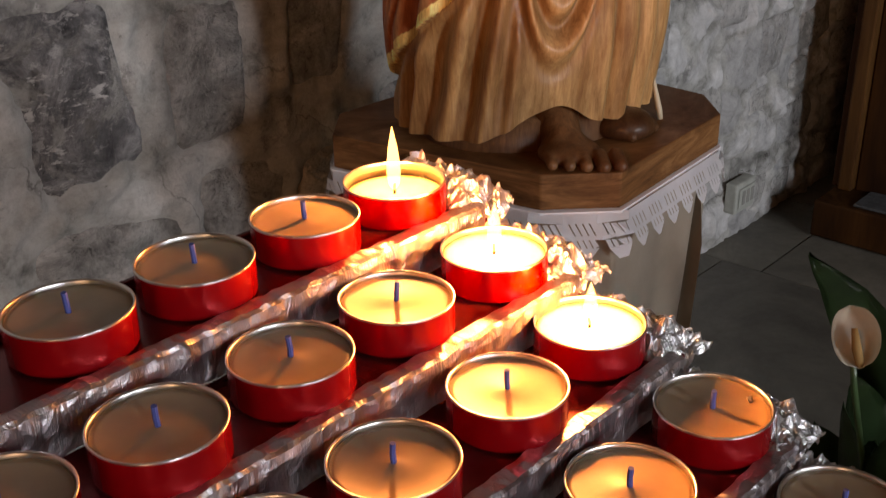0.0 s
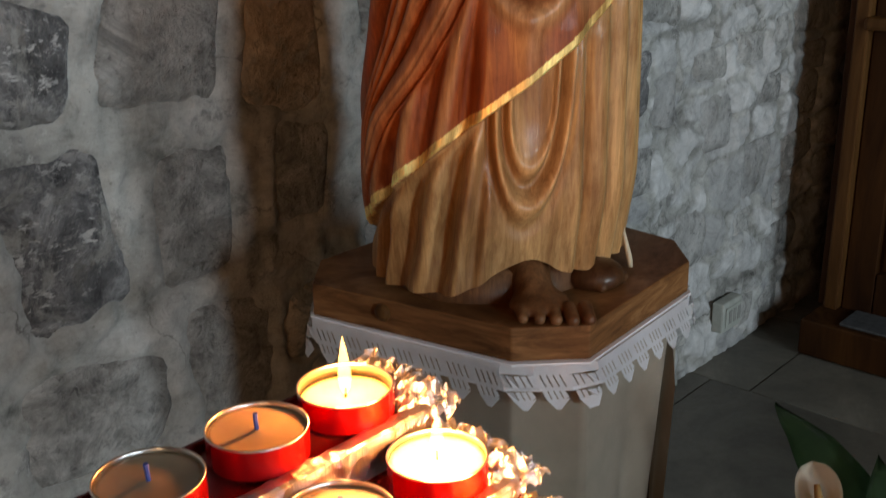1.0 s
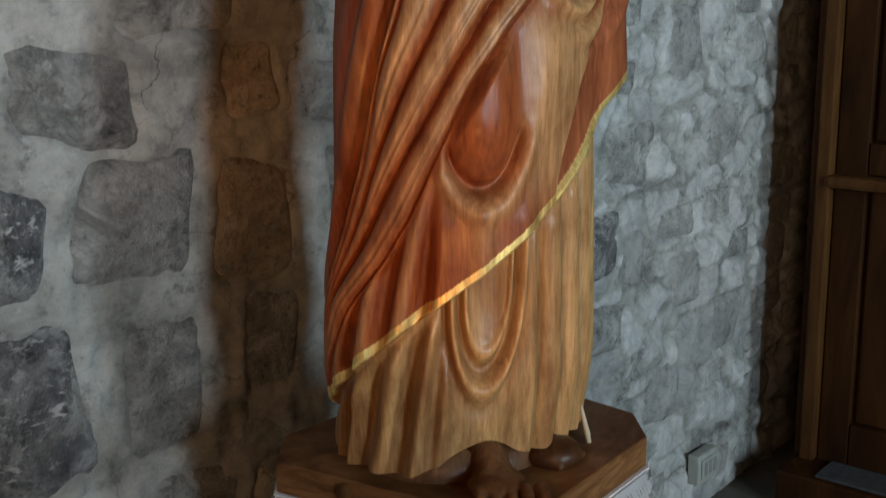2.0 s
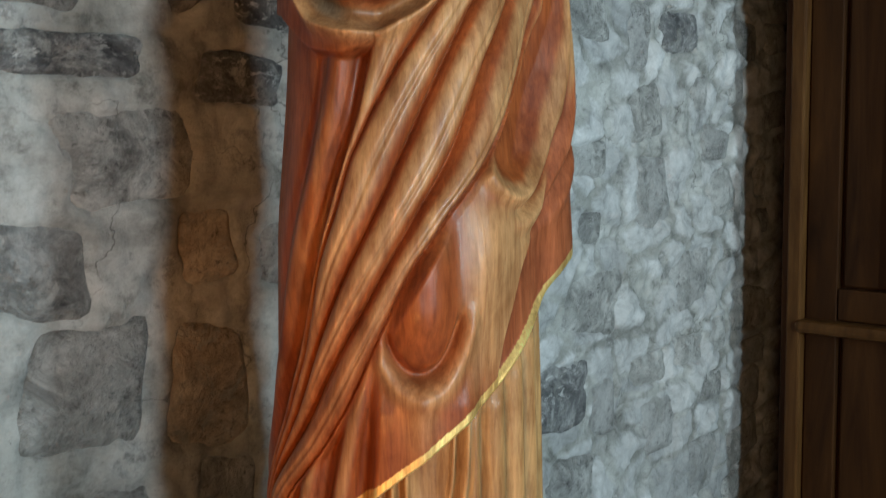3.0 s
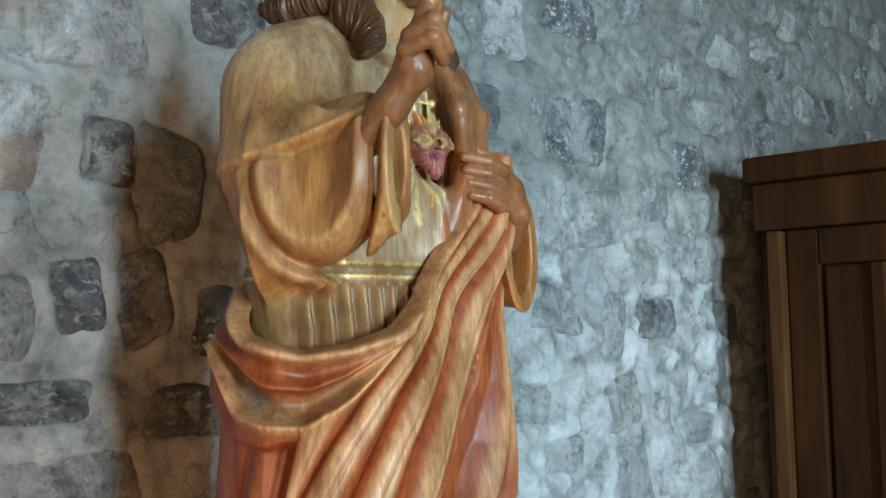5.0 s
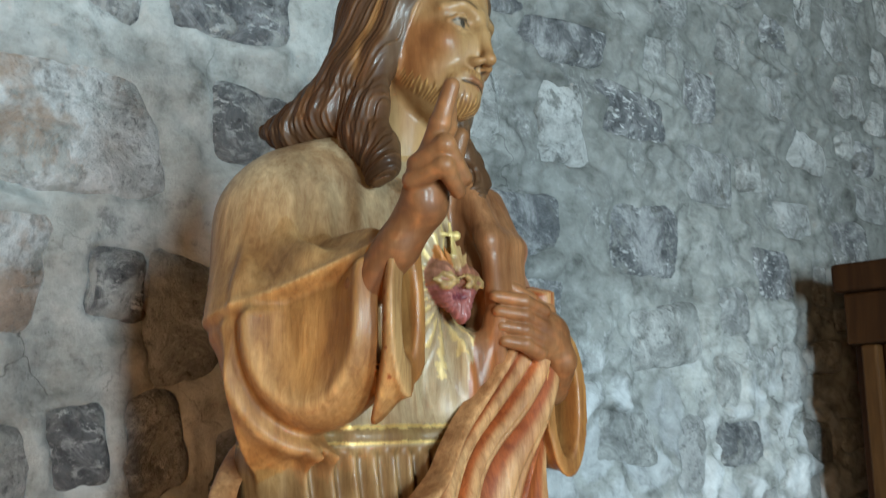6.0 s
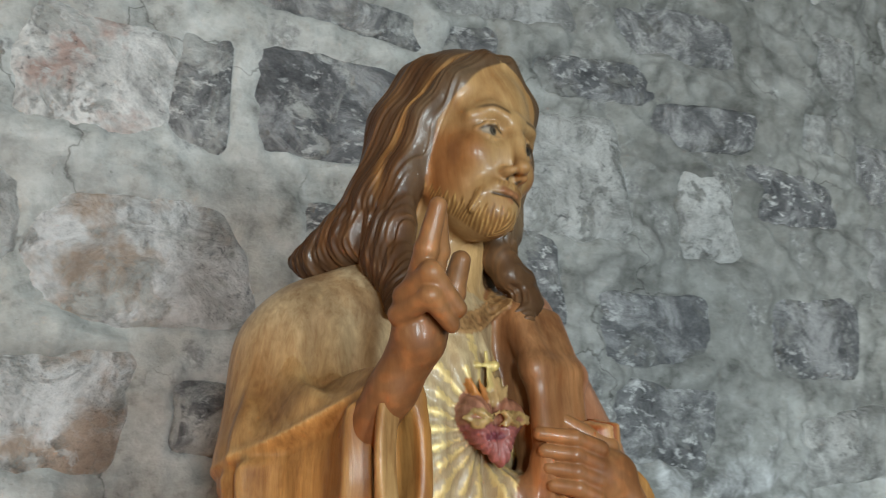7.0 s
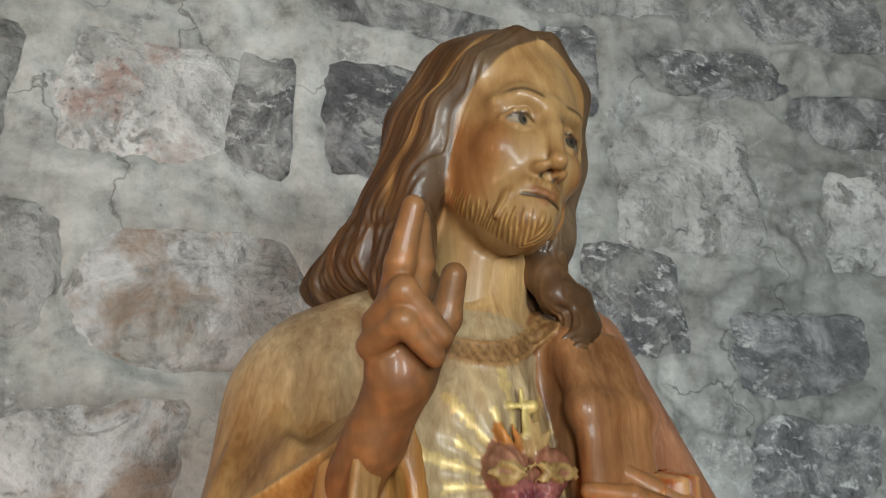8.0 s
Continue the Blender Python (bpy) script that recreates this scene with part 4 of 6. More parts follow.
# ---- the carved statue: one mesh, painted wood ----
def statue_material():
    m, t, b = material("painted_carved_wood", (0.4, 0.2, 0.1), 0.36)
    paint = t.nodes.new("ShaderNodeAttribute")
    paint.attribute_name = "paint"
    gild = t.nodes.new("ShaderNodeAttribute")
    gild.attribute_name = "gilding"
    v = coords(t, (55, 55, 5))
    grain = noise_tex(t, v, 1.0, 7.0, 0.65, 0.8)
    blot = noise_tex(t, coords(t), 17.0, 5.0, 0.6)
    rough_on = paint.outputs["Alpha"]
    col = mix(t, maths(t, "MULTIPLY", rough_on, 0.40), paint.outputs["Color"], ramp(t, grain, [(0.32, (0.45, 0.38, 0.30)), (0.52, (1, 1, 1)), (0.70, (1.5, 1.45, 1.35))]), "MULTIPLY")
    col = mix(t, 0.6, col, ramp(t, blot, [(0.3, (0.62, 0.50, 0.40)), (0.5, (1, 1, 1)), (0.7, (1.2, 1.22, 1.22))]), "MULTIPLY")
    brush = noise_tex(t, coords(t, (9, 9, 3)), 1.0, 4.0, 0.6, 1.6)
    col = mix(t, 0.8, col, ramp(t, brush, [(0.35, (0.66, 0.52, 0.42)), (0.5, (1, 1, 1)), (0.64, (1.25, 1.28, 1.30))]), "MULTIPLY")
    scratch = noise_tex(t, coords(t, (150, 150, 16)), 1.0, 6.0, 0.7, 0.6)
    col = mix(t, maths(t, "MULTIPLY", rough_on, 0.7), col, ramp(t, scratch, [(0.34, (0.62, 0.50, 0.42)), (0.5, (1, 1, 1)), (0.66, (1.36, 1.42, 1.46))]), "MULTIPLY")
    # paler crests: rubbed paint, with shading contrast put into the colour too
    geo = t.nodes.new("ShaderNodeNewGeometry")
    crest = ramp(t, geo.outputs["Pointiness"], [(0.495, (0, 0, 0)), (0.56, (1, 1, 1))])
    rubbed_lit = mix(t, 1.0, col, (1.75, 1.8, 1.85), "MULTIPLY")
    col = mix(t, maths(t, "MULTIPLY", crest, 0.5), col, rubbed_lit)
    t.links.new(col, b.inputs["Base Color"])
    t.links.new(maths(t, "MULTIPLY", gild.outputs["Fac"], 0.85), b.inputs["Metallic"])
    t.links.new(ramp(t, blot, [(0.3, (0.60,) * 3), (0.7, (0.40,) * 3)]), b.inputs["Roughness"])
    b.inputs["Specular IOR Level"].default_value = 0.26
    b.inputs["Coat Weight"].default_value = 0.22
    b.inputs["Coat Roughness"].default_value = 0.17
    bump(t, b, maths(t, "ADD", maths(t, "MULTIPLY", grain, rough_on), maths(t, "MULTIPLY", blot, 0.5)), 0.35, 0.003)
    t.links.new(b.inputs["Normal"].links[0].from_socket, b.inputs["Coat Normal"])
    return m


TAN, RED, RUST = np.array((0.278, 0.153, 0.061)), np.array((0.205, 0.050, 0.013)), np.array((0.27, 0.122, 0.036))
SKIN, HAIR, GOLD = np.array((0.21, 0.092, 0.037)), np.array((0.062, 0.034, 0.018)), np.array((0.70, 0.49, 0.18))
OLIVE, HEART, FACE, DARK = np.array((0.19, 0.115, 0.045)), np.array((0.24, 0.098, 0.058)), np.array((0.33, 0.192, 0.082)), np.array((0.05, 0.04, 0.03))
BEARD, LIP, WHITE = np.array((0.16, 0.074, 0.025)), np.array((0.22, 0.095, 0.042)), np.array((0.25, 0.195, 0.14))
PIECES = []          # (vertices, quads, paint, gilding)
SMOOTH_FROM = []     # pieces of smoothly painted skin
CX, CY = 1.06, 0.885


def smooth(x, a, b):
    t = np.clip((x - a) / (b - a), 0, 1)
    return t * t * (3 - 2 * t)


def bell(x, m, w):
    return np.exp(-((x - m) / w) ** 2)


# -- robe and mantle up to the waist, as folds round an oval --
NU, NV = 700, 480
U, S = np.meshgrid(np.linspace(-180, 180, NU + 1)[:-1], np.linspace(0, 1, NV + 1), indexing="ij")


def run(at, places, sizes, soft=13):
    """A smooth line through the sizes, given at rising places."""
    step = (places[-1] - places[0]) / 600
    fine = np.arange(places[0], places[-1] + step, step)
    win = np.hanning(2 * soft + 3)[1:-1]
    line = np.convolve(np.pad(np.interp(fine, places, sizes), soft, mode="reflect", reflect_type="odd"), win / win.sum(), "valid")
    return np.interp(at, fine[:len(line)], line)


z_low = run(U, [-180, -121, -91, -72, -56, -43, -34, -27, -19, -6, 7, 40, 180], [0.892, 0.893, 0.898, 0.900, 0.914, 0.932, 0.940, 0.932, 0.914, 0.906, 0.908, 0.896, 0.892], 9)
z_top = run(U, [-180, -130, -96, -78, -53, -33, -11, 5, 25, 46, 70, 110, 150, 180], [1.80, 1.795, 1.750, 1.715, 1.697, 1.703, 1.720, 1.752, 1.828, 1.940, 1.950, 1.88, 1.80, 1.80], 6)
Z = z_low + (z_top - z_low) * S
hem = np.where(U < 48, 1.228 + 0.0022 * U, 1.334 + 0.0012 * (U - 48) + 0.010 * np.maximum(U - 68, 0))
hem = np.where(U < -128, 0.946 + 0.0015 * (-128 - U), hem)
hem = np.where(U > 120, 1.50, hem)
mantle = smooth(Z - hem, -0.001, 0.004)


def eased(z, heights, sizes):
    """A smooth profile through the sizes."""
    zz = np.linspace(0.76, 2.06, 1301)
    wide = np.convolve(np.pad(np.interp(zz, heights, sizes), 45, mode="edge"), np.hanning(93)[1:-1] / np.hanning(93).sum(), "valid")
    return np.interp(z, zz[:len(wide)], wide)


LEVELS = [0.88, 0.94, 1.0, 1.2, 1.4, 1.56, 1.67, 1.78, 1.9]
A = eased(Z, LEVELS, [0.166, 0.174, 0.182, 0.176, 0.168, 0.152, 0.146, 0.135, 0.13])
B = eased(Z, LEVELS, [0.132, 0.141, 0.150, 0.150, 0.146, 0.130, 0.122, 0.108, 0.10])

# grooves between the long folds, which run down from the hand: the angle of each at every height
HG = [0.93, 1.00, 1.05, 1.10, 1.16, 1.21, 1.26, 1.31, 1.36, 1.42, 1.48, 1.53, 1.59, 1.65, 1.72, 1.80, 1.88]
wob = 0.35 * np.sin(Z * 23 + U * 0.02)
GROOVES = [wob + run(Z, HG, line, 9) for line in (
    [-138, -131, -125, -118, -110, -102, -94, -88, -82, -75, -68, -62, -57, -53, -48, -44, -40],
    [-134, -127, -121, -114, -106, -98, -90, -85, -80.5, -72, -66, -57, -43, -26, 0, 25, 40],
    [-132, -126, -119, -111, -101, -92, -84, -75, -66, -55.5, -45.5, -36, -23, -8, 16, 34, 46],
    [-129, -124, -117, -110, -95, -83, -72, -61, -51, -39, -24.5, -14, -2, 14, 30, 44, 52],
    [-124, -116, -106, -95, -77, -66, -58, -49.5, -41, -26, -6, 9, 25, 37, 47, 54, 60])]
west = (1 - smooth(U, GROOVES[1] - 3, GROOVES[1] + 2)) * smooth(U, -150, -118)
z_a = run(U, [-180, -110, -84, -68, -50, -34, -18, -5, 180], [1.73, 1.72, 1.684, 1.658, 1.653, 1.668, 1.692, 1.712, 1.72], 7)
z_b = run(U, [-180, -110, -97, -83, -68, -53, -34, -18, -5, 180], [1.71, 1.705, 1.676, 1.632, 1.619, 1.616, 1.643, 1.680, 1.706, 1.71], 7)
z_c = run(U, [-180, -112, -98, -86, -68, -55, -48, 180], [1.66, 1.64, 1.620, 1.599, 1.591, 1.602, 1.628, 1.65], 6)
under = np.where(U < -54, z_c, z_b)              # the swag's lower edge
below = 1 - west * smooth(Z - under, -0.006, 0.006)
fold, tone, zone = np.zeros_like(U), np.zeros_like(U), np.zeros_like(U)
for k, (high, lean, fade) in enumerate(((0.8, 0.8, 1.0), (1.0, 0.75, 1.0), (1.0, 0.9, 1.0), (0.9, 1.15, 1.0))):
    wide = np.maximum(GROOVES[k + 1] - GROOVES[k], 0.5)
    sq = (U - GROOVES[k]) / wide
    inside = (sq > 0) & (sq < 1)
    sq = np.clip(sq, 0, 1) ** lean
    bulge = np.clip(4 * sq * (1 - sq), 0, 1) ** 0.5
    size = np.clip(0.0013 * wide + 0.004, 0.005, 0.023) * high
    fold += np.where(inside, size * (bulge - 0.62), 0)
    tone += np.where(inside, smooth(bulge, 0.66, 0.97) * (0.55 + 0.45 * smooth(wide, 3, 9)), 0)
    zone += inside
    # a shallow crease along the broad folds
    fold -= np.where(inside, 0.0022 * bell(sq, 0.62, 0.06) * smooth(wide, 8, 12), 0)
disp = mantle * 0.011 + mantle * below * fold
# deep recess beside the first fold, then the long straight folds of the side
off = GROOVES[0] - U
side = (off > 0) * smooth(U, -150, -132) * mantle * (1 - smooth(Z - z_c, -0.006, 0.004))
disp += side * (-0.015 * bell(off, 4.5, 4.5) + 0.006 * bell(off, 15, 5.5) - 0.004 * bell(off, 24, 4)) * smooth(Z, 1.02, 1.2)
disp -= 0.014 * smooth(-U, 62, 92) * smooth(Z, 1.08, 1.2)
disp += 0.6 * 0.018 * mantle * smooth(U, 78, 98) * np.cos(np.radians(U * 11 + 60 * np.sin(Z * 5)))
# swags of cloth round the waist: rolled rim, hollow, ledge, pocket and lower roll
down = z_top - Z
lap = west * mantle
ledge = smooth(Z - z_a, -0.005, 0.003)
hollow = np.clip((Z - z_a) / np.maximum(z_top - 0.012 - z_a, 0.004), 0, 1)
disp += lap * (0.008 * ledge - 0.012 * ledge * np.sin(np.pi * hollow) ** 1.4 * smooth(z_top - z_a, 0.02, 0.05))
pouch = np.clip((z_a - Z) / np.maximum(z_a - z_b, 0.003), 0, 1)
disp += lap * (1 - ledge) * (-0.020 * np.sin(np.pi * pouch) ** 0.8 * smooth(z_a - z_b, 0.008, 0.03))
disp += lap * 0.012 * bell(Z, z_b, 0.012)
disp += lap * 0.015 * smooth(Z - z_c, -0.004, 0.006) * (1 - smooth(U, -66, -50))
disp += 0.010 * bell(down, 0.009, 0.009) * mantle * (1 - smooth(U, 0, 25))
disp -= 0.022 * (1 - smooth(down, 0.0, 0.006))
disp -= 0.042 * smooth(-U, 72, 104) * (1 - smooth(-U, 150, 170)) * smooth(Z, 1.70, 1.79)
# the loop of cloth hanging from the hand ends in a deep pocket, with folds nested round it
past = U - GROOVES[4]
HP = [1.36, 1.444, 1.462, 1.49, 1.53, 1.58, 1.65, 1.75, 1.88]
p_w = run(Z, HP, [-6, -7, -6, -4, 7, 24, 40, 50, 58], 7)
p_e = run(Z, HP, [20, 24, 26, 30, 38, 45, 51, 57, 62], 7)
pocket = np.hypot((U - 0.5 * (p_w + p_e)) / np.maximum(0.5 * (p_e - p_w), 1.5), np.minimum(Z - 1.490, 0) / 0.044)
near = smooth(past, 0, 4) * mantle * (1 - smooth(U, 74, 88)) * smooth(Z, 1.35, 1.43)
east_of = smooth(U - 0.5 * (p_w + p_e), -4, 4)
gather = (0.9 * bell(pocket, 1.32, 0.22) - 1.5 * (1 - smooth(pocket, 0.45, 1.05))
          + east_of * (0.7 * bell(pocket, 2.1, 0.24) + 0.6 * bell(pocket, 2.9, 0.28) - 0.6 * bell(pocket, 1.72, 0.13) - 0.5 * bell(pocket, 2.5, 0.15)))
disp += near * gather * np.clip(0.030 * (1.86 - Z) + 0.001, 0.003, 0.0105)
# flat inner side of the mantle towards its free edge, a step below the folded cloth
p_line = run(Z, [1.15, 1.209, 1.271, 1.345, 1.438, 1.528, 1.62, 1.70], [-13, -8, -2, 10, 33, 50, 60, 70], 9)
flat = smooth(U - p_line, -1.0, 1.5) * mantle * (1 - smooth(U, 66, 76)) * (1 - smooth(Z, 1.54, 1.62))
disp -= 0.007 * flat * smooth(Z - hem, 0.004, 0.02) * (1 - smooth(U, 26, 42))
# bent knee under the mantle with a deep fold below it
kq = np.hypot((U + 38) / 14.5, (Z - 1.325) / np.where(Z > 1.325, 0.17, 0.080))
knee_on = mantle * smooth(past, 0, 5) * (1 - flat)
low_half = 1 - smooth(Z, 1.285, 1.325)
disp += knee_on * (0.022 * (1 - smooth(kq, 0.1, 1.15)) - 0.012 * bell(kq, 1.04, 0.10) * low_half + 0.007 * bell(kq, 1.32, 0.17) * low_half)
thigh = knee_on * bell(U, -12 + 60 * (Z - 1.36), 11) * bell(Z, 1.36, 0.09)
disp += 0.010 * thigh
shin = mantle * (1 - smooth(Z, 1.2, 1.25)) * (1 - smooth(np.abs(U + 38), 16, 24))
disp += 0.008 * shin + 0.006 * shin * bell(U + 39, 0, 4) * smooth(Z, 1.10, 1.2)
# folds that fall straight behind the long ones, near the hem
phase = (U + 62 + 65 * (1.225 - Z)) / 16.5
low_fold = np.cos(2 * np.pi * phase)
low_on = mantle * (1 - smooth(Z, 1.22, 1.27)) * smooth(past, 0, 4) * (1 - smooth(U, -59, -53))
disp += low_on * (0.008 * np.sign(low_fold) * np.abs(low_fold) ** 0.7 - 0.006)
# the mantle hangs free from the hand
disp += 0.052 * bell(U, 60, 20) * smooth(Z, 1.275, 1.335) * mantle + 0.016 * bell(U, 58, 18) * smooth(Z, 1.40, 1.6) + 0.016 * bell(U, 48, 18) * smooth(Z, 1.70, 1.85)
# under-robe: broad pleats, two nested curves over the instep, pleats again
robe = 1 - mantle
pleat = 0.75 * np.cos(2 * np.pi * (U + 58 + 66 * (1.067 - Z) + 2 * np.sin(U * 0.11)) / 15.5) * (0.65 + 0.35 * smooth(Z, 0.9, 1.0)) * smooth(U, -125, -110) * (1 - smooth(U, -58, -50))
pleat += 1.2 * (np.abs(np.sin(np.radians((U - 4 + 4 * (Z - 1)) * 13))) ** 0.8 - 0.6) * smooth(U, -22, -12) * (1 - smooth(U, 60, 100))
pleat += 0.8 * np.cos(np.radians(U * 14)) * smooth(U, 80, 100) + 0.8 * np.cos(np.radians(U * 14)) * (1 - smooth(U, -140, -120))
curve = np.hypot(np.radians(U + 36 - 18 * (Z - 1.06)) * 0.165, np.minimum(Z - 1.13, 0) * 0.33)
hang = (bell(curve, 0.042, 0.0042) - 0.9 * bell(curve, 0.0335, 0.0035) + 0.6 * bell(curve, 0.0265, 0.0035) - 0.5 * (1 - smooth(curve, 0.008, 0.022)) - 0.5 * bell(curve, 0.050, 0.004)) * (1 - smooth(np.abs(U + 36), 17, 24))
disp += robe * (0.0125 * pleat * smooth(hem - Z, 0.0, 0.03) + 0.0085 * hang + 0.012 * bell(U, -56 - 60 * (1.0 - Z), 7) * (1 - smooth(Z, 0.98, 1.08)))
disp += robe * 0.014 * (1 - smooth(Z, 0.89, 0.97)) * smooth(-U, 45, 65)
nx, ny = np.sin(np.radians(U)) / A, -np.cos(np.radians(U)) / B
nl = np.hypot(nx, ny)
PX, PY = CX + A * np.sin(np.radians(U)) + 0.040 * smooth(Z, 1.73, 1.87) * bell(U, 34, 30) + disp * nx / nl, CY - B * np.cos(np.radians(U)) + disp * ny / nl
paint = np.where(mantle[..., None] > 0.5, RED, TAN)
mottle = 0.10 * np.sin(U * 0.31 + Z * 9) + 0.08 * np.sin(U * 0.8 - Z * 14)
high_up = 0.40 + 0.60 * smooth(Z, 1.20, 1.46)
worn = high_up * tone * below * (0.92 + mottle) + 0.9 * near * smooth(gather + mottle, -0.35, 0.45) + 0.30 * side * bell(off, 15, 5) * smooth(mottle, -0.1, 0.15)
worn = np.maximum(worn, lap * (0.85 * bell(down, 0.008, 0.013) + 0.7 * bell(Z, z_b, 0.012) + 0.55 * np.sin(np.pi * pouch) * (1 - ledge)))
worn = np.maximum(worn, 0.9 * smooth(U, -27, -16) * smooth(past, 1, 8) * (1 - flat) * smooth(Z, 1.18, 1.26) * (1 - smooth(Z, 1.41, 1.45)))
worn = np.maximum(worn, 0.8 * knee_on * bell(kq, 1.34, 0.2) * low_half)
worn = np.maximum(worn, 0.6 * shin * bell(U + 39, 0, 6) * smooth(Z, 1.12, 1.2))
worn = np.maximum(worn, 0.55 * low_on * smooth(low_fold, 0.3, 0.9))
worn = np.clip(worn * (1 - flat) * (1 - 0.85 * smooth(U, 60, 74)), 0, 1)
paint = np.where(mantle[..., None] > 0.5, RED * (1 - worn[..., None]) + (0.36 * RUST + 0.84 * TAN + np.array((0.0, 0.004, 0.012))) * worn[..., None], paint)
pink = (0.55 * flat * mantle)[..., None]
paint = paint * (1 - pink) + np.array((0.25, 0.078, 0.036)) * pink
# greyer colour in the deepest part of the western pouch
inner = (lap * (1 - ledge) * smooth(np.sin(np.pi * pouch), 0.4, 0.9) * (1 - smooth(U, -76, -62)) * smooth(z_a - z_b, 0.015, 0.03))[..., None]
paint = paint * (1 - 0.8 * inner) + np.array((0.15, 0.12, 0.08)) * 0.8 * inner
pale = smooth(pleat + hang, 0.1, 0.9)[..., None] * robe[..., None]
paint = paint * (1 + 0.25 * pale)
trim = bell(Z, hem + 0.008, 0.0075) * (U < 90) * (U > -150) * mantle
trim_on = (trim > 0.4)[..., None]
paint = np.where(trim_on, GOLD, paint)
idx = np.arange(NU * (NV + 1)).reshape(NU, NV + 1)
nxt = np.roll(idx, -1, axis=0)
quads = np.stack([idx[:, :-1], nxt[:, :-1], nxt[:, 1:], idx[:, 1:]], -1).reshape(-1, 4)
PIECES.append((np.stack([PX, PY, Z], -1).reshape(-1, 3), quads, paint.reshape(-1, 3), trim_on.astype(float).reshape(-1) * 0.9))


# added dark block that paints the shade under the robe's raised hem
ring = np.radians(np.arange(0, 360, 5))
hem_shade = np.concatenate([np.stack([CX + r * 0.158 * np.sin(ring), CY - r * 0.124 * np.cos(ring), np.full(len(ring), z)], -1) for r, z in ((1.0, 0.8806), (0.97, 0.915), (0.5, 0.93))])
n_r = len(ring)
quads = np.array([(j * n_r + i, j * n_r + (i + 1) % n_r, (j + 1) * n_r + (i + 1) % n_r, (j + 1) * n_r + i) for j in range(2) for i in range(n_r)])
PIECES.append((hem_shade, quads, np.tile(SKIN * 0.35, (len(hem_shade), 1)), np.zeros(len(hem_shade))))

# -- carved forms blended into each other on a fine lattice --
def ball(c, r):
    return (lambda x, y, z: (lambda k0, k1: k0 * (k0 - 1) / np.maximum(k1, 1e-6))(
        np.sqrt(((x - c[0]) / r[0]) ** 2 + ((y - c[1]) / r[1]) ** 2 + ((z - c[2]) / r[2]) ** 2),
        np.sqrt(((x - c[0]) / r[0] ** 2) ** 2 + ((y - c[1]) / r[1] ** 2) ** 2 + ((z - c[2]) / r[2] ** 2) ** 2)),
        np.array(c) - np.array(r), np.array(c) + np.array(r))


def limb(a, b, ra, rb):
    a, b = np.array(a, float), np.array(b, float)
    d = b - a
    n = d @ d

    def f(x, y, z):
        t = np.clip(((x - a[0]) * d[0] + (y - a[1]) * d[1] + (z - a[2]) * d[2]) / n, 0, 1)
        return np.sqrt((x - a[0] - t * d[0]) ** 2 + (y - a[1] - t * d[1]) ** 2 + (z - a[2] - t * d[2]) ** 2) - (ra + (rb - ra) * t)
    m = max(ra, rb)
    return f, np.minimum(a, b) - m, np.maximum(a, b) + m


def ribbon(a, b, across, wide, thick):
    """A flat band from a to b; across: the way its width runs."""
    a, b, e = np.array(a, float), np.array(b, float), np.array(across, float)
    d = b - a
    n = d @ d
    e = e - d * (e @ d) / n
    e = e / np.sqrt(e @ e)

    def f(x, y, z):
        t = np.clip(((x - a[0]) * d[0] + (y - a[1]) * d[1] + (z - a[2]) * d[2]) / n, 0, 1)
        px, py, pz = x - a[0] - t * d[0], y - a[1] - t * d[1], z - a[2] - t * d[2]
        u = px * e[0] + py * e[1] + pz * e[2]
        v = np.sqrt(np.maximum(px ** 2 + py ** 2 + pz ** 2 - u ** 2, 0))
        k = ((u / wide) ** 4 + (v / thick) ** 4 + 1e-9) ** 0.25
        return (k - 1) * thick
    return f, np.minimum(a, b) - wide, np.maximum(a, b) + wide


def sleeve(a, b, wa, ha, wb, hb, ripple=0.0):
    """A level tube of oval section from a to b, cut square at b; w: half widths, h: half heights."""
    a, b = np.array(a, float), np.array(b, float)
    d = (b - a)[:2]
    n = np.hypot(*d)
    d = d / n

    def f(x, y, z):
        s = (x - a[0]) * d[0] + (y - a[1]) * d[1]
        t = np.clip(s / n, 0, 1)
        q = -(x - a[0]) * d[1] + (y - a[1]) * d[0]
        zc = a[2] + (b[2] - a[2]) * t
        w, h = wa + (wb - wa) * t, ha + (hb - ha) * t
        w = w + 0.005 * np.clip((t - 0.9) / 0.1, 0, 1)
        h = h + 0.005 * np.clip((t - 0.9) / 0.1, 0, 1)
        k = np.sqrt((q / w) ** 2 + ((z - zc) / h) ** 2)
        e = (k - 1) * np.minimum(w, h)
        if ripple:
            e = e + ripple * np.sin(2 * np.pi * (t * 2.6 + 0.9 * (z - zc) / h + 0.25 * (k - 1))) * np.clip(t * 4, 0.3, 1)
        back = np.maximum(-s, 0)
        return np.maximum(np.sqrt(np.maximum(e, 0) ** 2 + back ** 2) + np.minimum(e, 0), s - n)
    m = max(wa, ha, wb, hb) + 0.01
    return f, np.minimum(a, b) - m, np.maximum(a, b) + m


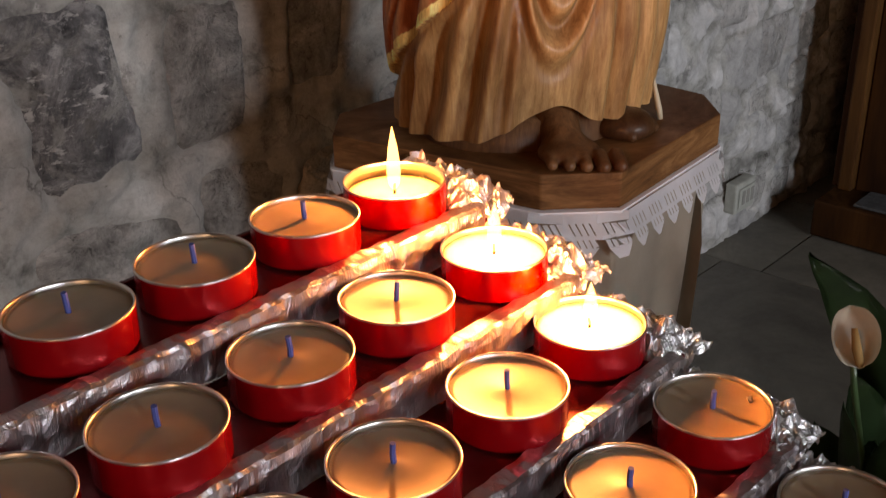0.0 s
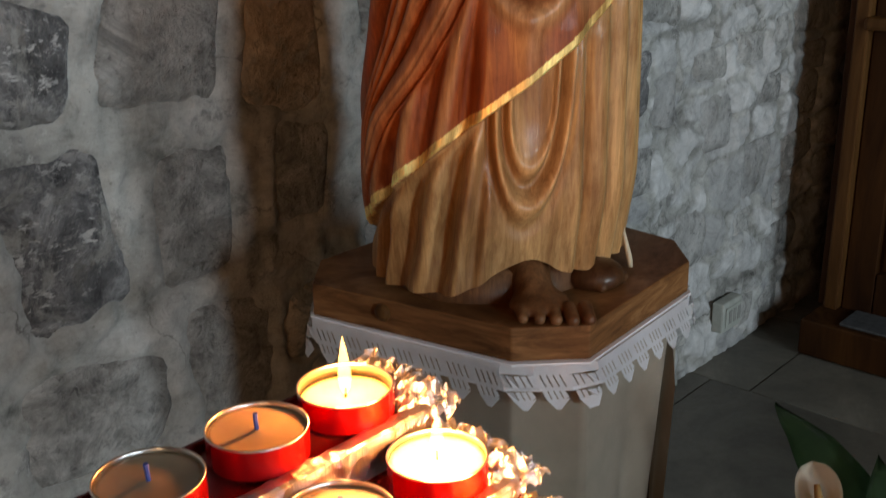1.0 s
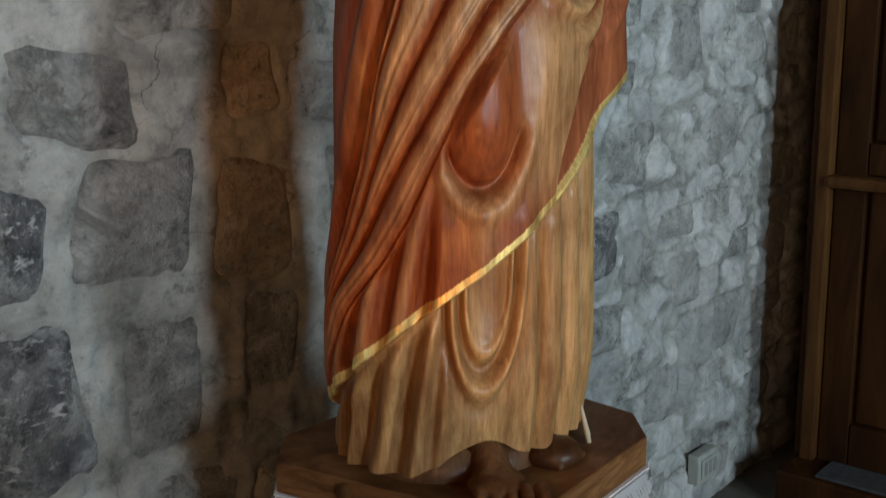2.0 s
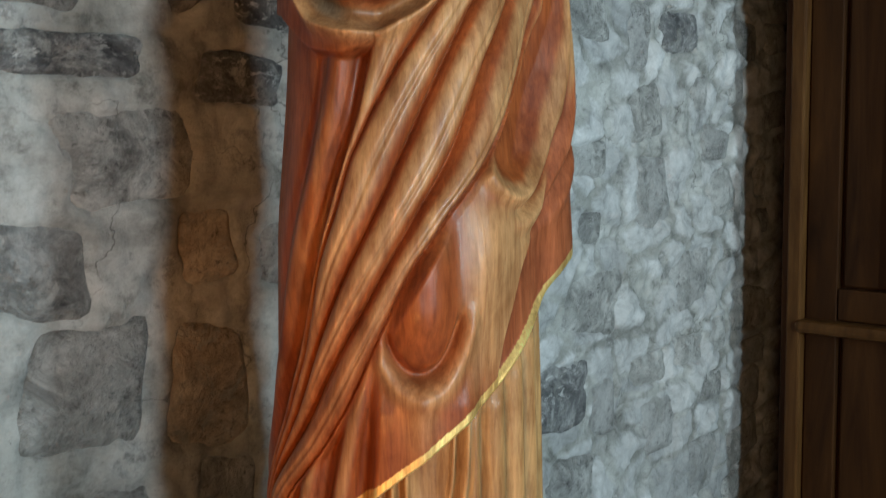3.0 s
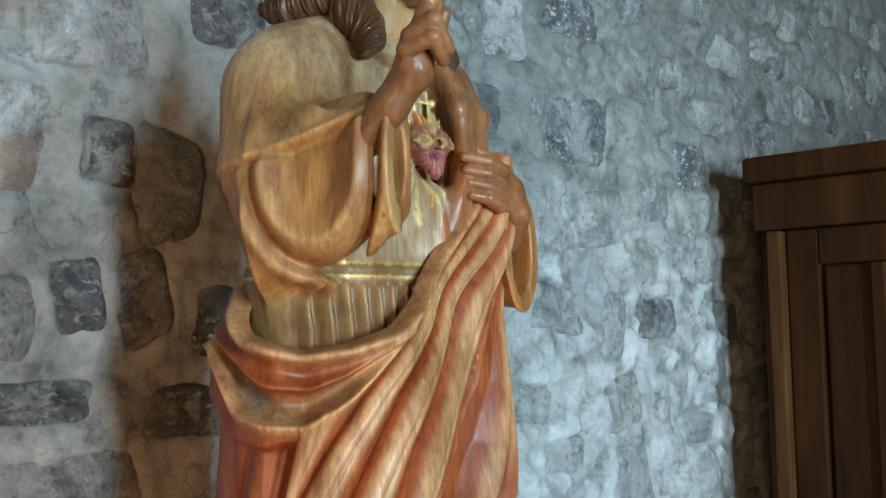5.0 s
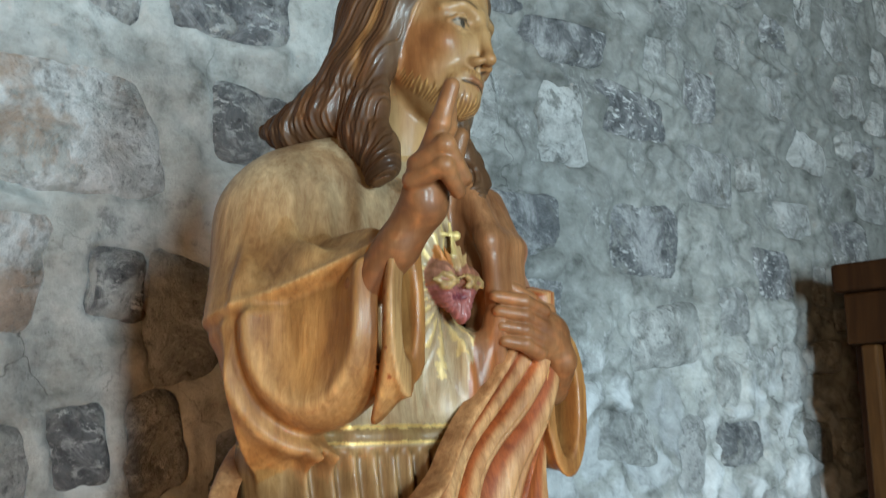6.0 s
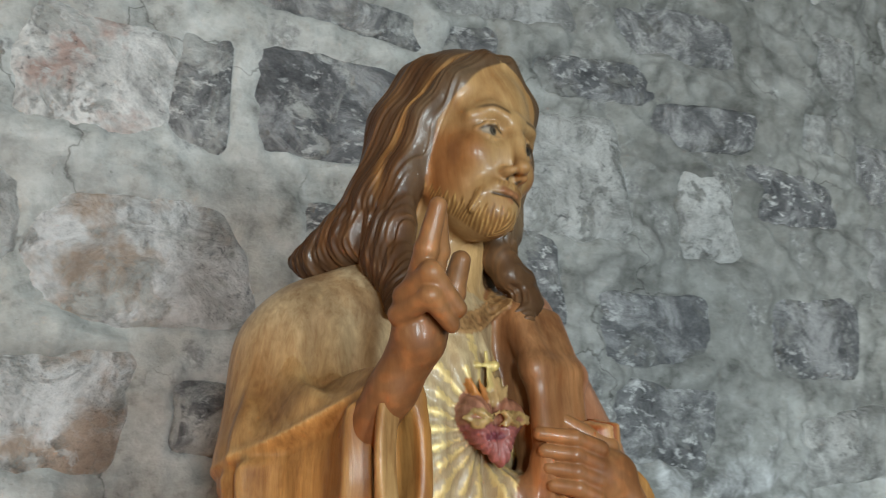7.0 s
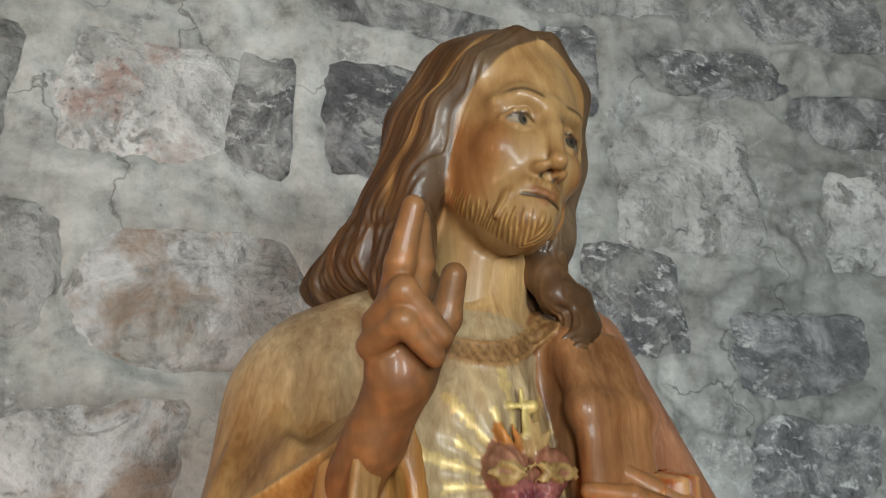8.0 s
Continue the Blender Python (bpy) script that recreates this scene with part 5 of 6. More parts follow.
def carve(lo, hi, step, forms, shade, gild=None, ripple=None, floor_z=None):
    """forms: (form, blend, id, sign). The lattice's surface becomes a piece of the statue."""
    lo, hi = np.array(lo, float), np.array(hi, float)
    dims = np.ceil((hi - lo) / step).astype(int) + 1
    ax = [lo[i] + step * np.arange(dims[i]) for i in range(3)]
    D = np.full(dims, 0.05, np.float32)
    for (f, a, b), k, tag, sign in forms:
        i0 = [int(np.clip((a[i] - lo[i] - k - 0.02) / step, 0, dims[i])) for i in range(3)]
        i1 = [int(np.clip((b[i] - lo[i] + k + 0.02) / step + 2, 0, dims[i])) for i in range(3)]
        if min(q - p for p, q in zip(i0, i1)) < 1:
            continue
        sl = tuple(slice(p, q) for p, q in zip(i0, i1))
        v = f(ax[0][sl[0]][:, None, None], ax[1][sl[1]][None, :, None], ax[2][sl[2]][None, None, :]).astype(np.float32)
        o = D[sl]
        if sign < 0:
            h = np.clip(0.5 - 0.5 * (o + v) / k, 0, 1)
            D[sl] = o * (1 - h) - v * h + k * h * (1 - h)
        else:
            h = np.clip(0.5 + 0.5 * (o - v) / k, 0, 1)
            D[sl] = o * (1 - h) + v * h - k * h * (1 - h)
    if ripple is not None:
        near_s = np.nonzero(np.abs(D) < 0.012)
        D[near_s] += ripple(ax[0][near_s[0]], ax[1][near_s[1]], ax[2][near_s[2]]).astype(np.float32)
    inside = D < 0
    n_in = sum(inside[i:dims[0] - 1 + i, j:dims[1] - 1 + j, k:dims[2] - 1 + k].astype(np.int8) for i in (0, 1) for j in (0, 1) for k in (0, 1))
    cells = np.stack(np.nonzero((n_in > 0) & (n_in < 8)), -1)
    number = np.full(dims, -1, np.int64)
    number[tuple(cells.T)] = np.arange(len(cells))
    total, count = np.zeros((len(cells), 3)), np.zeros(len(cells))
    corner = {(i, j, k): D[cells[:, 0] + i, cells[:, 1] + j, cells[:, 2] + k] for i in (0, 1) for j in (0, 1) for k in (0, 1)}
    for c0, d0 in corner.items():
        for axis in range(3):
            if c0[axis]:
                continue
            c1 = list(c0)
            c1[axis] = 1
            d1 = corner[tuple(c1)]
            cross = (d0 < 0) != (d1 < 0)
            tt = np.where(cross, d0 / np.where(cross, d0 - d1, 1), 0)
            for q in range(3):
                total[:, q] += np.where(cross, c0[q] + (tt if q == axis else 0), 0)
            count += cross
    verts = lo + step * (cells + total / count[:, None])
    quads = []
    for axis in range(3):
        u, v = (axis + 1) % 3, (axis + 2) % 3
        fwd = np.take(inside, range(dims[axis] - 1), axis) != np.take(inside, range(1, dims[axis]), axis)
        e = np.stack(np.nonzero(fwd), -1)
        e = e[(e[:, u] > 0) & (e[:, v] > 0) & (e[:, u] < dims[u] - 1) & (e[:, v] < dims[v] - 1)]
        flip = inside[tuple(e.T)]
        ring = []
        for du, dv in ((-1, -1), (0, -1), (0, 0), (-1, 0)):
            c = e.copy()
            c[:, u] += du
            c[:, v] += dv
            ring.append(number[tuple(c.T)])
        q = np.stack(ring, -1)
        q[~flip] = q[~flip][:, ::-1]
        quads.append(q)
    quads = np.concatenate(quads)
    quads = quads[(quads >= 0).all(1)]
    best, who = np.full(len(verts), 9.0), np.zeros(len(verts), int)
    for (f, a, b), k, tag, sign in forms:
        if sign < 0 or tag is None:
            continue
        d = f(verts[:, 0], verts[:, 1], verts[:, 2])
        who = np.where(d < best, tag, who)
        best = np.minimum(best, d)
    g = gild(verts, who) if gild else np.zeros(len(verts))
    PIECES.append((verts, quads, shade(verts, who), g))


# torso, sleeves and shoulders
cuff_a, cuff_b = (0.950, 0.870, 1.860), (0.998, 0.716, 1.898)
torso = [
    (ball((1.062, 0.888, 1.75), (0.124, 0.090, 0.16)), 0.03, 0, 1),
    (ball((1.068, 0.890, 1.93), (0.135, 0.094, 0.16)), 0.03, 0, 1),
    (limb((0.985, 0.905, 2.005), (1.195, 0.895, 2.000), 0.054, 0.050), 0.04, 1, 1),
    (limb((1.000, 0.90, 2.04), (1.10, 0.88, 2.085), 0.042, 0.036), 0.035, 1, 1),
    (limb((1.190, 0.89, 2.03), (1.13, 0.88, 2.085), 0.042, 0.034), 0.035, 2, 1),
    (limb((0.980, 0.905, 2.0), (0.955, 0.882, 1.905), 0.053, 0.058), 0.03, 1, 1),
    (limb((1.200, 0.895, 1.99), (1.268, 0.872, 1.86), 0.052, 0.050), 0.03, 2, 1),
]
torso += [
    (sleeve(cuff_a, cuff_b, 0.058, 0.112, 0.025, 0.073), 0.014, 3, 1),
    (sleeve((0.978, 0.765, 1.897), (1.004, 0.700, 1.899), 0.012, 0.040, 0.018, 0.052), 0.003, None, -1),
    (sleeve((1.268, 0.885, 1.83), (1.272, 0.762, 1.815), 0.046, 0.070, 0.030, 0.075), 0.016, 3, 1),
    (sleeve((1.270, 0.805, 1.82), (1.272, 0.745, 1.815), 0.014, 0.045, 0.023, 0.066), 0.003, None, -1),
]
torso += [
    # mantle over the shoulder, falling to the hand
    (limb((1.228, 0.890, 2.052), (1.298, 0.880, 1.91), 0.047, 0.050), 0.03, 2, 1),
    (limb((1.175, 0.852, 2.055), (1.200, 0.824, 1.98), 0.024, 0.022), 0.010, 2, 1),
    (limb((1.200, 0.824, 1.98), (1.200, 0.798, 1.86), 0.022, 0.024), 0.010, 2, 1),
    (limb((1.205, 0.840, 2.02), (1.225, 0.815, 1.92), 0.030, 0.030), 0.02, 2, 1),
    # its edge, a flat band with a raised border
    (limb((1.181, 0.812, 2.044), (1.182, 0.785, 1.990), 0.0060, 0.0070), 0.010, 5, 1),
    (limb((1.182, 0.786, 1.990), (1.180, 0.776, 1.905), 0.0070, 0.0070), 0.008, 5, 1),
    (limb((1.180, 0.776, 1.905), (1.158, 0.796, 1.820), 0.0070, 0.0090), 0.008, 5, 1),
    (ribbon((1.207, 0.822, 2.050), (1.207, 0.791, 1.990), (0.98, 0.20, 0), 0.033, 0.011), 0.020, 2, 1),
    (ribbon((1.207, 0.792, 1.990), (1.204, 0.782, 1.895), (0.98, 0.20, 0), 0.033, 0.011), 0.010, 2, 1),
    (ribbon((1.204, 0.782, 1.895), (1.184, 0.800, 1.815), (0.98, 0.20, 0), 0.033, 0.012), 0.010, 2, 1),
    # the robe's front fills the space beside the mantle's edge
    (limb((1.110, 0.822, 1.745), (1.150, 0.818, 1.870), 0.030, 0.030), 0.020, 0, 1),
    # neck
    (limb((1.108, 0.872, 1.99), (1.130, 0.862, 2.12), 0.041, 0.040), 0.012, 4, 1),
    (limb((1.108, 0.828, 1.99), (1.114, 0.850, 2.035), 0.036, 0.042), 0.02, 0, 1),
]
# heart with its flames
for form in (limb((1.112, 0.793, 1.944), (1.130, 0.784, 1.906), 0.0185, 0.007), limb((1.146, 0.793, 1.944), (1.131, 0.784, 1.906), 0.0185, 0.007)):
    torso.append((form, 0.006, 6, 1))
for k in range(9):
    x0, x1 = 1.094 + 0.0078 * k, 1.094 + 0.0078 * (k + 1)
    for ph in (0, math.pi):
        torso.append((limb((x0, 0.772 + 9 * (x0 - 1.129) ** 2, 1.941 + 0.0058 * math.sin(k * 1.1 + ph)), (x1, 0.772 + 9 * (x1 - 1.129) ** 2, 1.941 + 0.0058 * math.sin((k + 1) * 1.1 + ph)), 0.0027, 0.0027), 0.001, 7, 1))
for dx in (-0.022, -0.012, 0.0, 0.012, 0.022):
    torso.append((limb((1.129 + dx * 0.5, 0.790, 1.958), (1.129 + dx, 0.792, 1.986 - abs(dx) * 0.5), 0.006, 0.002), 0.003, 9, 1))
torso.append((limb((1.127, 0.788, 1.970), (1.127, 0.793, 2.005), 0.0032, 0.0032), 0.002, 8, 1))
torso.append((limb((1.1165, 0.792, 1.992), (1.1375, 0.792, 1.992), 0.0030, 0.0030), 0.002, 8, 1))


def cape_hem(y):
    """Height of the edge where the shoulder cloth lies over the sleeve."""
    return 1.966 - 0.34 * np.clip(y - 0.72, 0, 0.25) - 0.012 * np.sin(np.clip(y - 0.72, 0, 0.2) * 15)


def torso_ripple(x, y, z):
    front = smooth(0.86 - y, 0.0, 0.03)
    body = front * smooth(x, 0.99, 1.01) * (1 - smooth(x, 1.145, 1.160))
    d = -0.0050 * front * smooth(x, 0.945, 0.965) * (1 - smooth(x, 1.16, 1.18)) * (1 - smooth(z, 1.765, 1.775)) * np.cos(2 * np.pi * (x + 0.004 * np.sin(z * 40)) / 0.021)
    d += -0.0015 * body * smooth(z, 1.80, 1.83) * (1 - smooth(z, 2.0, 2.02)) * np.cos(2 * np.pi * (x + 0.05 * (z - 1.9)) / 0.03)
    d += -0.004 * body * bell(z, 1.787, 0.010)
    rr = np.hypot(x - 1.128, z - 1.932)
    d += -0.0012 * body * (1 - smooth(rr, 0.072, 0.098)) * np.cos(22 * np.arctan2(z - 1.932, x - 1.128))
    west = 1 - smooth(x, 0.99, 1.01)
    # the sleeve hangs like a bag: nested curves, and the cape's hem over it
    along_s = (x - cuff_a[0]) * 0.384 + (y - cuff_a[1]) * -0.923
    under = 1 - smooth(z - cape_hem(y), -0.016, 0.0)
    bag = np.hypot((along_s - 0.070) / 0.055, np.minimum(z - 1.895, 0) / 0.082)
    d += west * under * (-0.0085 * bell(bag, 1.0, 0.16) + 0.0110 * (1 - smooth(bag, 0.35, 0.85)) + 0.0065 * bell(bag, 1.32, 0.11) - 0.0045 * bell(bag, 1.55, 0.13))
    d += -0.0022 * west * bell(z - cape_hem(y), 0.0, 0.0045) + 0.0024 * west * bell(z - cape_hem(y), -0.009, 0.005)
    # soft hollows down the cape's front
    d += 0.0028 * (1 - smooth(x, 1.015, 1.04)) * (1 - smooth(y, 0.85, 0.88)) * smooth(z - cape_hem(y), 0.006, 0.03) * (1 - smooth(z, 2.02, 2.05)) * np.cos(2 * np.pi * (x - 0.25 * (z - 2.0) + 0.004 * np.sin(z * 35)) / 0.036)
    east = smooth(x, 1.165, 1.18)
    d += -0.0030 * east * (1 - smooth(x, 1.232, 1.25)) * np.cos(2 * np.pi * (x * 0.9 - y * 0.5 + 0.003 * np.sin(z * 23)) / 0.026) * (1 - smooth(z, 1.89, 1.93))
    # ornate collar band between two cords
    b = collar_band(x, y, z)
    on = smooth(0.076 - np.abs(x - 1.115), 0, 0.006) * smooth(y, 0.765, 0.775) * (1 - smooth(y, 0.86, 0.88))
    an_c = np.arctan2(x - 1.112, 0.875 - y)
    d += on * (-0.0022 * bell(np.abs(b), 0.0095, 0.0022) - 0.0016 * (1 - smooth(np.abs(b), 0.007, 0.009)) * (0.55 + 0.45 * np.cos(34 * an_c) * np.cos(b * 420)))
    return d


def collar_band(x, y, z):
    """Height above the middle of the collar, which dips at the throat."""
    return z - 2.034 - 9.0 * (x - 1.108) ** 2


def torso_shade(v, who):
    pal = np.stack([np.array((0.30, 0.21, 0.118)), TAN * 0.95, np.array((0.205, 0.088, 0.036)), RUST * 1.02, FACE, RUST * 0.95, HEART, np.array((0.23, 0.14, 0.054)), GOLD * 0.55, np.array((0.34, 0.12, 0.03))])
    c = pal[who]
    c = np.where(((who == 6) & (v[:, 2] < 1.936))[:, None], np.array((0.20, 0.062, 0.055)), c)
    c = np.where(((who == 9) & (v[:, 0] > 1.124))[:, None], np.array((0.33, 0.20, 0.085)), c)
    c = np.where(((who == 6) & (np.hypot(v[:, 0] - 1.124 - 0.5 * (v[:, 2] - 1.925), 2.2 * (v[:, 2] - 1.925)) < 0.010))[:, None], np.array((0.10, 0.020, 0.025)), c)
    rr = np.hypot(v[:, 0] - 1.128, v[:, 2] - 1.932)
    ray = (np.cos(22 * np.arctan2(v[:, 2] - 1.932, v[:, 0] - 1.128)) > 0.30 + 0.45 * np.sin(rr * 330 + 5 * np.sin(v[:, 0] * 160))) & (rr > 0.03) & (rr < 0.078 + 0.014 * np.cos(11 * np.arctan2(v[:, 2] - 1.932, v[:, 0] - 1.128))) & (who == 0) & (v[:, 1] < 0.85)
    c = np.where(ray[:, None], GOLD * 0.45 + c * 0.5, c)
    belt = (np.abs(v[:, 2] - 1.787) < 0.009) & (who == 0)
    c = np.where(belt[:, None], OLIVE * 0.9, c)
    c = np.where((np.abs(np.abs(v[:, 2] - 1.787) - 0.0075) < 0.0014)[:, None] & (who == 0)[:, None], GOLD, c)
    lower = (who == 0) & (v[:, 2] < 1.775)
    c = np.where(lower[:, None], TAN * 0.82, c)
    arm = (v[:, 0] < 1.0) & ((who == 1) | (who == 3))
    over = v[:, 2] - cape_hem(v[:, 1])
    c = np.where((arm & (over > 0))[:, None], TAN * 0.98, c)
    # the cape's wash runs into the paler robe front
    to_front = smooth(v[:, 0] + 0.25 * (v[:, 1] - 0.83), 0.985, 1.065)[:, None]
    soft_c = (TAN * 1.02) * (1 - to_front) + pal[0] * to_front
    c = np.where((((who == 0) | (who == 1)) & (over > 0) & (v[:, 2] > 1.90) & (v[:, 0] < 1.10) & ~ray)[:, None], soft_c, c)
    c = np.where((arm & (over <= 0))[:, None], RUST * 0.85 + TAN * 0.1, c)
    bag = np.hypot(((v[:, 0] - cuff_a[0]) * 0.384 - (v[:, 1] - cuff_a[1]) * 0.923 - 0.070) / 0.055, np.minimum(v[:, 2] - 1.895, 0) / 0.082)
    crest_s = (arm & (over <= 0))[:, None] * np.maximum(bell(bag, 1.0, 0.18), 0.8 * bell(bag, 1.55, 0.16))[:, None]
    c = c * (1 - 0.7 * crest_s) + TAN * 1.15 * 0.7 * crest_s
    c = np.where((arm & (np.abs(over - 0.003) < 0.0035))[:, None], TAN * 1.15, c)
    cuff_s = (v[:, 0] - cuff_b[0]) * 0.384 + (v[:, 1] - cuff_b[1]) * -0.923
    c = np.where((arm & (np.abs(cuff_s + 0.009) < 0.0018) & (np.abs((v[:, 2] * 40) % 1 - 0.5) < 0.07))[:, None], RED * 0.8, c)
    c = np.where((arm & (cuff_s > -0.004))[:, None], TAN * 1.1, c)
    band = (np.abs(collar_band(v[:, 0], v[:, 1], v[:, 2])) < 0.0115) & (np.abs(v[:, 0] - 1.115) < 0.076) & (v[:, 1] > 0.77) & (v[:, 1] < 0.87)
    c = np.where(band[:, None], np.array((0.215, 0.115, 0.048)), c)
    bq = collar_band(v[:, 0], v[:, 1], v[:, 2])
    curl = band & (np.abs(bq) < 0.007) & (np.cos(52 * np.arctan2(v[:, 0] - 1.112, 0.875 - v[:, 1])) * np.cos(480 * bq) > 0.25)
    c = np.where(curl[:, None], np.array((0.135, 0.066, 0.026)), c)
    east = (who == 2) & (v[:, 0] > 1.235)
    c = np.where(east[:, None], np.array((0.27, 0.115, 0.062)), c)
    # red left between the rubbed folds of the mantle
    dip = smooth(-np.cos(2 * np.pi * (v[:, 0] * 0.9 - v[:, 1] * 0.5 + 0.003 * np.sin(v[:, 2] * 23)) / 0.026), -0.5, 0.7)
    dip = (0.75 * dip * (who == 2) * (1 - smooth(v[:, 2], 1.86, 1.98)) * smooth(v[:, 0], 1.12, 1.15))[:, None]
    c = c * (1 - dip) + (RED * 0.75 + RUST * 0.3) * dip
    # pale blending of the shoulder wash
    top = (0.8 * smooth(v[:, 2] + 0.02 * np.sin(v[:, 0] * 60 + v[:, 1] * 35), 1.93, 2.06) * (1 - smooth(v[:, 0], 1.05, 1.10)) * ((who == 0) | (who == 1)))[:, None]
    return c * (1 - 0.75 * top) + np.array((0.42, 0.315, 0.195)) * 0.75 * top


def torso_gild(v, who):
    rr = np.hypot(v[:, 0] - 1.128, v[:, 2] - 1.932)
    an = np.arctan2(v[:, 2] - 1.932, v[:, 0] - 1.128)
    g = ((np.cos(22 * an) > 0.30 + 0.45 * np.sin(rr * 330 + 5 * np.sin(v[:, 0] * 160))) & (rr > 0.03) & (rr < 0.078 + 0.014 * np.cos(11 * an)) & (who == 0) & (v[:, 1] < 0.85)) * 0.32
    g = np.maximum(g, (who == 8) * 0.25)
    return np.maximum(g, ((np.abs(np.abs(v[:, 2] - 1.787) - 0.0075) < 0.0014) & (who == 0)) * 0.8)


TORSO = len(PIECES)
carve((0.84, 0.66, 1.60), (1.35, 1.02, 2.13), 0.0024, torso, torso_shade, torso_gild, torso_ripple)

def mottled(v, colour):
    """Skin paint, handled and browned in uneven patches."""
    x, y, z = v.T
    m = np.sin(x * 190 + 2 * np.sin(z * 130)) * np.sin(z * 160 + 3 * np.sin(y * 120)) + 0.5 * np.sin(y * 420 + x * 310) * np.sin(z * 390)
    worn = smooth(m, -0.2, 0.9)[:, None]
    return colour * (0.88 * (1 - worn) + np.array((1.12, 1.05, 1.0)) * worn)


# raised hand
WR = np.array((0.986, 0.716, 1.955))
hand_r = [
    (limb(WR + (-0.012, 0.03, -0.035), WR, 0.021, 0.0185), 0.01, 0, 1),
    (limb(WR, (0.996, 0.692, 1.99), 0.0185, 0.022), 0.012, 0, 1),
    (ball((0.993, 0.684, 2.005), (0.022, 0.017, 0.034)), 0.01, 0, 1),
    (limb((0.983, 0.674, 2.022), (0.985, 0.656, 2.056), 0.0105, 0.0095), 0.005, 0, 1),
    (limb((0.985, 0.656, 2.056), (0.991, 0.646, 2.090), 0.0095, 0.0075), 0.003, 0, 1),
    (limb((0.997, 0.675, 2.026), (1.000, 0.662, 2.058), 0.0100, 0.009), 0.004, 0, 1),
    (limb((1.000, 0.662, 2.058), (0.999, 0.658, 2.086), 0.009, 0.007), 0.003, 0, 1),
]
hand_r += [
    (limb((0.976, 0.676, 2.022), (0.985, 0.650, 2.036), 0.0100, 0.0095), 0.004, 0, 1),
    (limb((0.985, 0.650, 2.036), (1.010, 0.652, 2.010), 0.0095, 0.0075), 0.003, 0, 1),
    (limb((0.973, 0.680, 2.008), (0.985, 0.652, 2.018), 0.0095, 0.009), 0.004, 0, 1),
    (limb((0.985, 0.652, 2.018), (1.006, 0.656, 1.998), 0.009, 0.007), 0.003, 0, 1),
    (limb((1.008, 0.694, 1.995), (1.025, 0.684, 2.030), 0.013, 0.0105), 0.007, 0, 1),
    (limb((1.025, 0.684, 2.030), (1.028, 0.674, 2.056), 0.0105, 0.0085), 0.004, 0, 1),
]
SMOOTH_FROM.append(len(PIECES))
carve((0.93, 0.62, 1.90), (1.06, 0.77, 2.11), 0.0015, hand_r, lambda v, w: mottled(v, SKIN))

# hand that holds the mantle
hand_l = [
    (limb((1.275, 0.790, 1.835), (1.262, 0.762, 1.862), 0.022, 0.019), 0.01, 0, 1),
    (ball((1.236, 0.757, 1.888), (0.034, 0.016, 0.026)), 0.012, 0, 1),
]
for k in range(4):
    kn = np.array((1.222 - 0.002 * k, 0.750 + 0.001 * k, 1.912 - 0.0145 * k))
    mid = np.array((1.194 + 0.001 * k, 0.752 + 0.001 * k, 1.922 - 0.0150 * k))
    tip = np.array((1.166 + 0.004 * k, 0.766, 1.927 - 0.0155 * k))
    hand_l += [(limb(kn, mid, 0.0092, 0.0084), 0.003, 0, 1), (limb(mid, tip, 0.0084, 0.0066), 0.002, 0, 1)]
hand_l.append((limb((1.245, 0.765, 1.915), (1.20, 0.785, 1.945), 0.011, 0.008), 0.004, 0, 1))
SMOOTH_FROM.append(len(PIECES))
carve((1.12, 0.70, 1.79), (1.32, 0.83, 1.97), 0.0015, hand_l, lambda v, w: mottled(v, SKIN * 1.12))

# head: its own axes are left, forward and up; it is turned and inclined to its left
HEAD = np.array((1.134, 0.8437, 2.2026))
LF = np.array((0.9587, 0.2018, -0.2006))
FW = np.array((0.2048, -0.9788, -0.0057))
UP = np.array((0.1975, 0.0356, 0.9796))
HS = 1.07


def hp(left, fwd, up):
    return HEAD + HS * (left * LF + fwd * FW + up * UP)


def hlimb(a, b, ra, rb):
    return limb(hp(*a), hp(*b), HS * ra, HS * rb)


def head_axes(x, y, z):
    dx, dy, dz = x - HEAD[0], y - HEAD[1], z - HEAD[2]
    return tuple((dx * e[0] + dy * e[1] + dz * e[2]) / HS for e in (LF, FW, UP))


def hball(c, r):
    """An oval set square to the head's own axes."""
    o = hp(*c)

    def f(x, y, z):
        p, q, w = head_axes(x, y, z)
        p, q, w = p - c[0], q - c[1], w - c[2]
        k0 = np.sqrt((p / r[0]) ** 2 + (q / r[1]) ** 2 + (w / r[2]) ** 2)
        k1 = np.sqrt((p / r[0] ** 2) ** 2 + (q / r[1] ** 2) ** 2 + (w / r[2] ** 2) ** 2)
        return HS * k0 * (k0 - 1) / np.maximum(k1, 1e-6)
    m = HS * 1.1 * max(r)
    return f, o - m, o + m


def lock(points, radii, blend, tag=1):
    return [(hlimb(a, b, ra, rb), blend, tag, 1) for a, b, ra, rb in zip(points, points[1:], radii, radii[1:])]


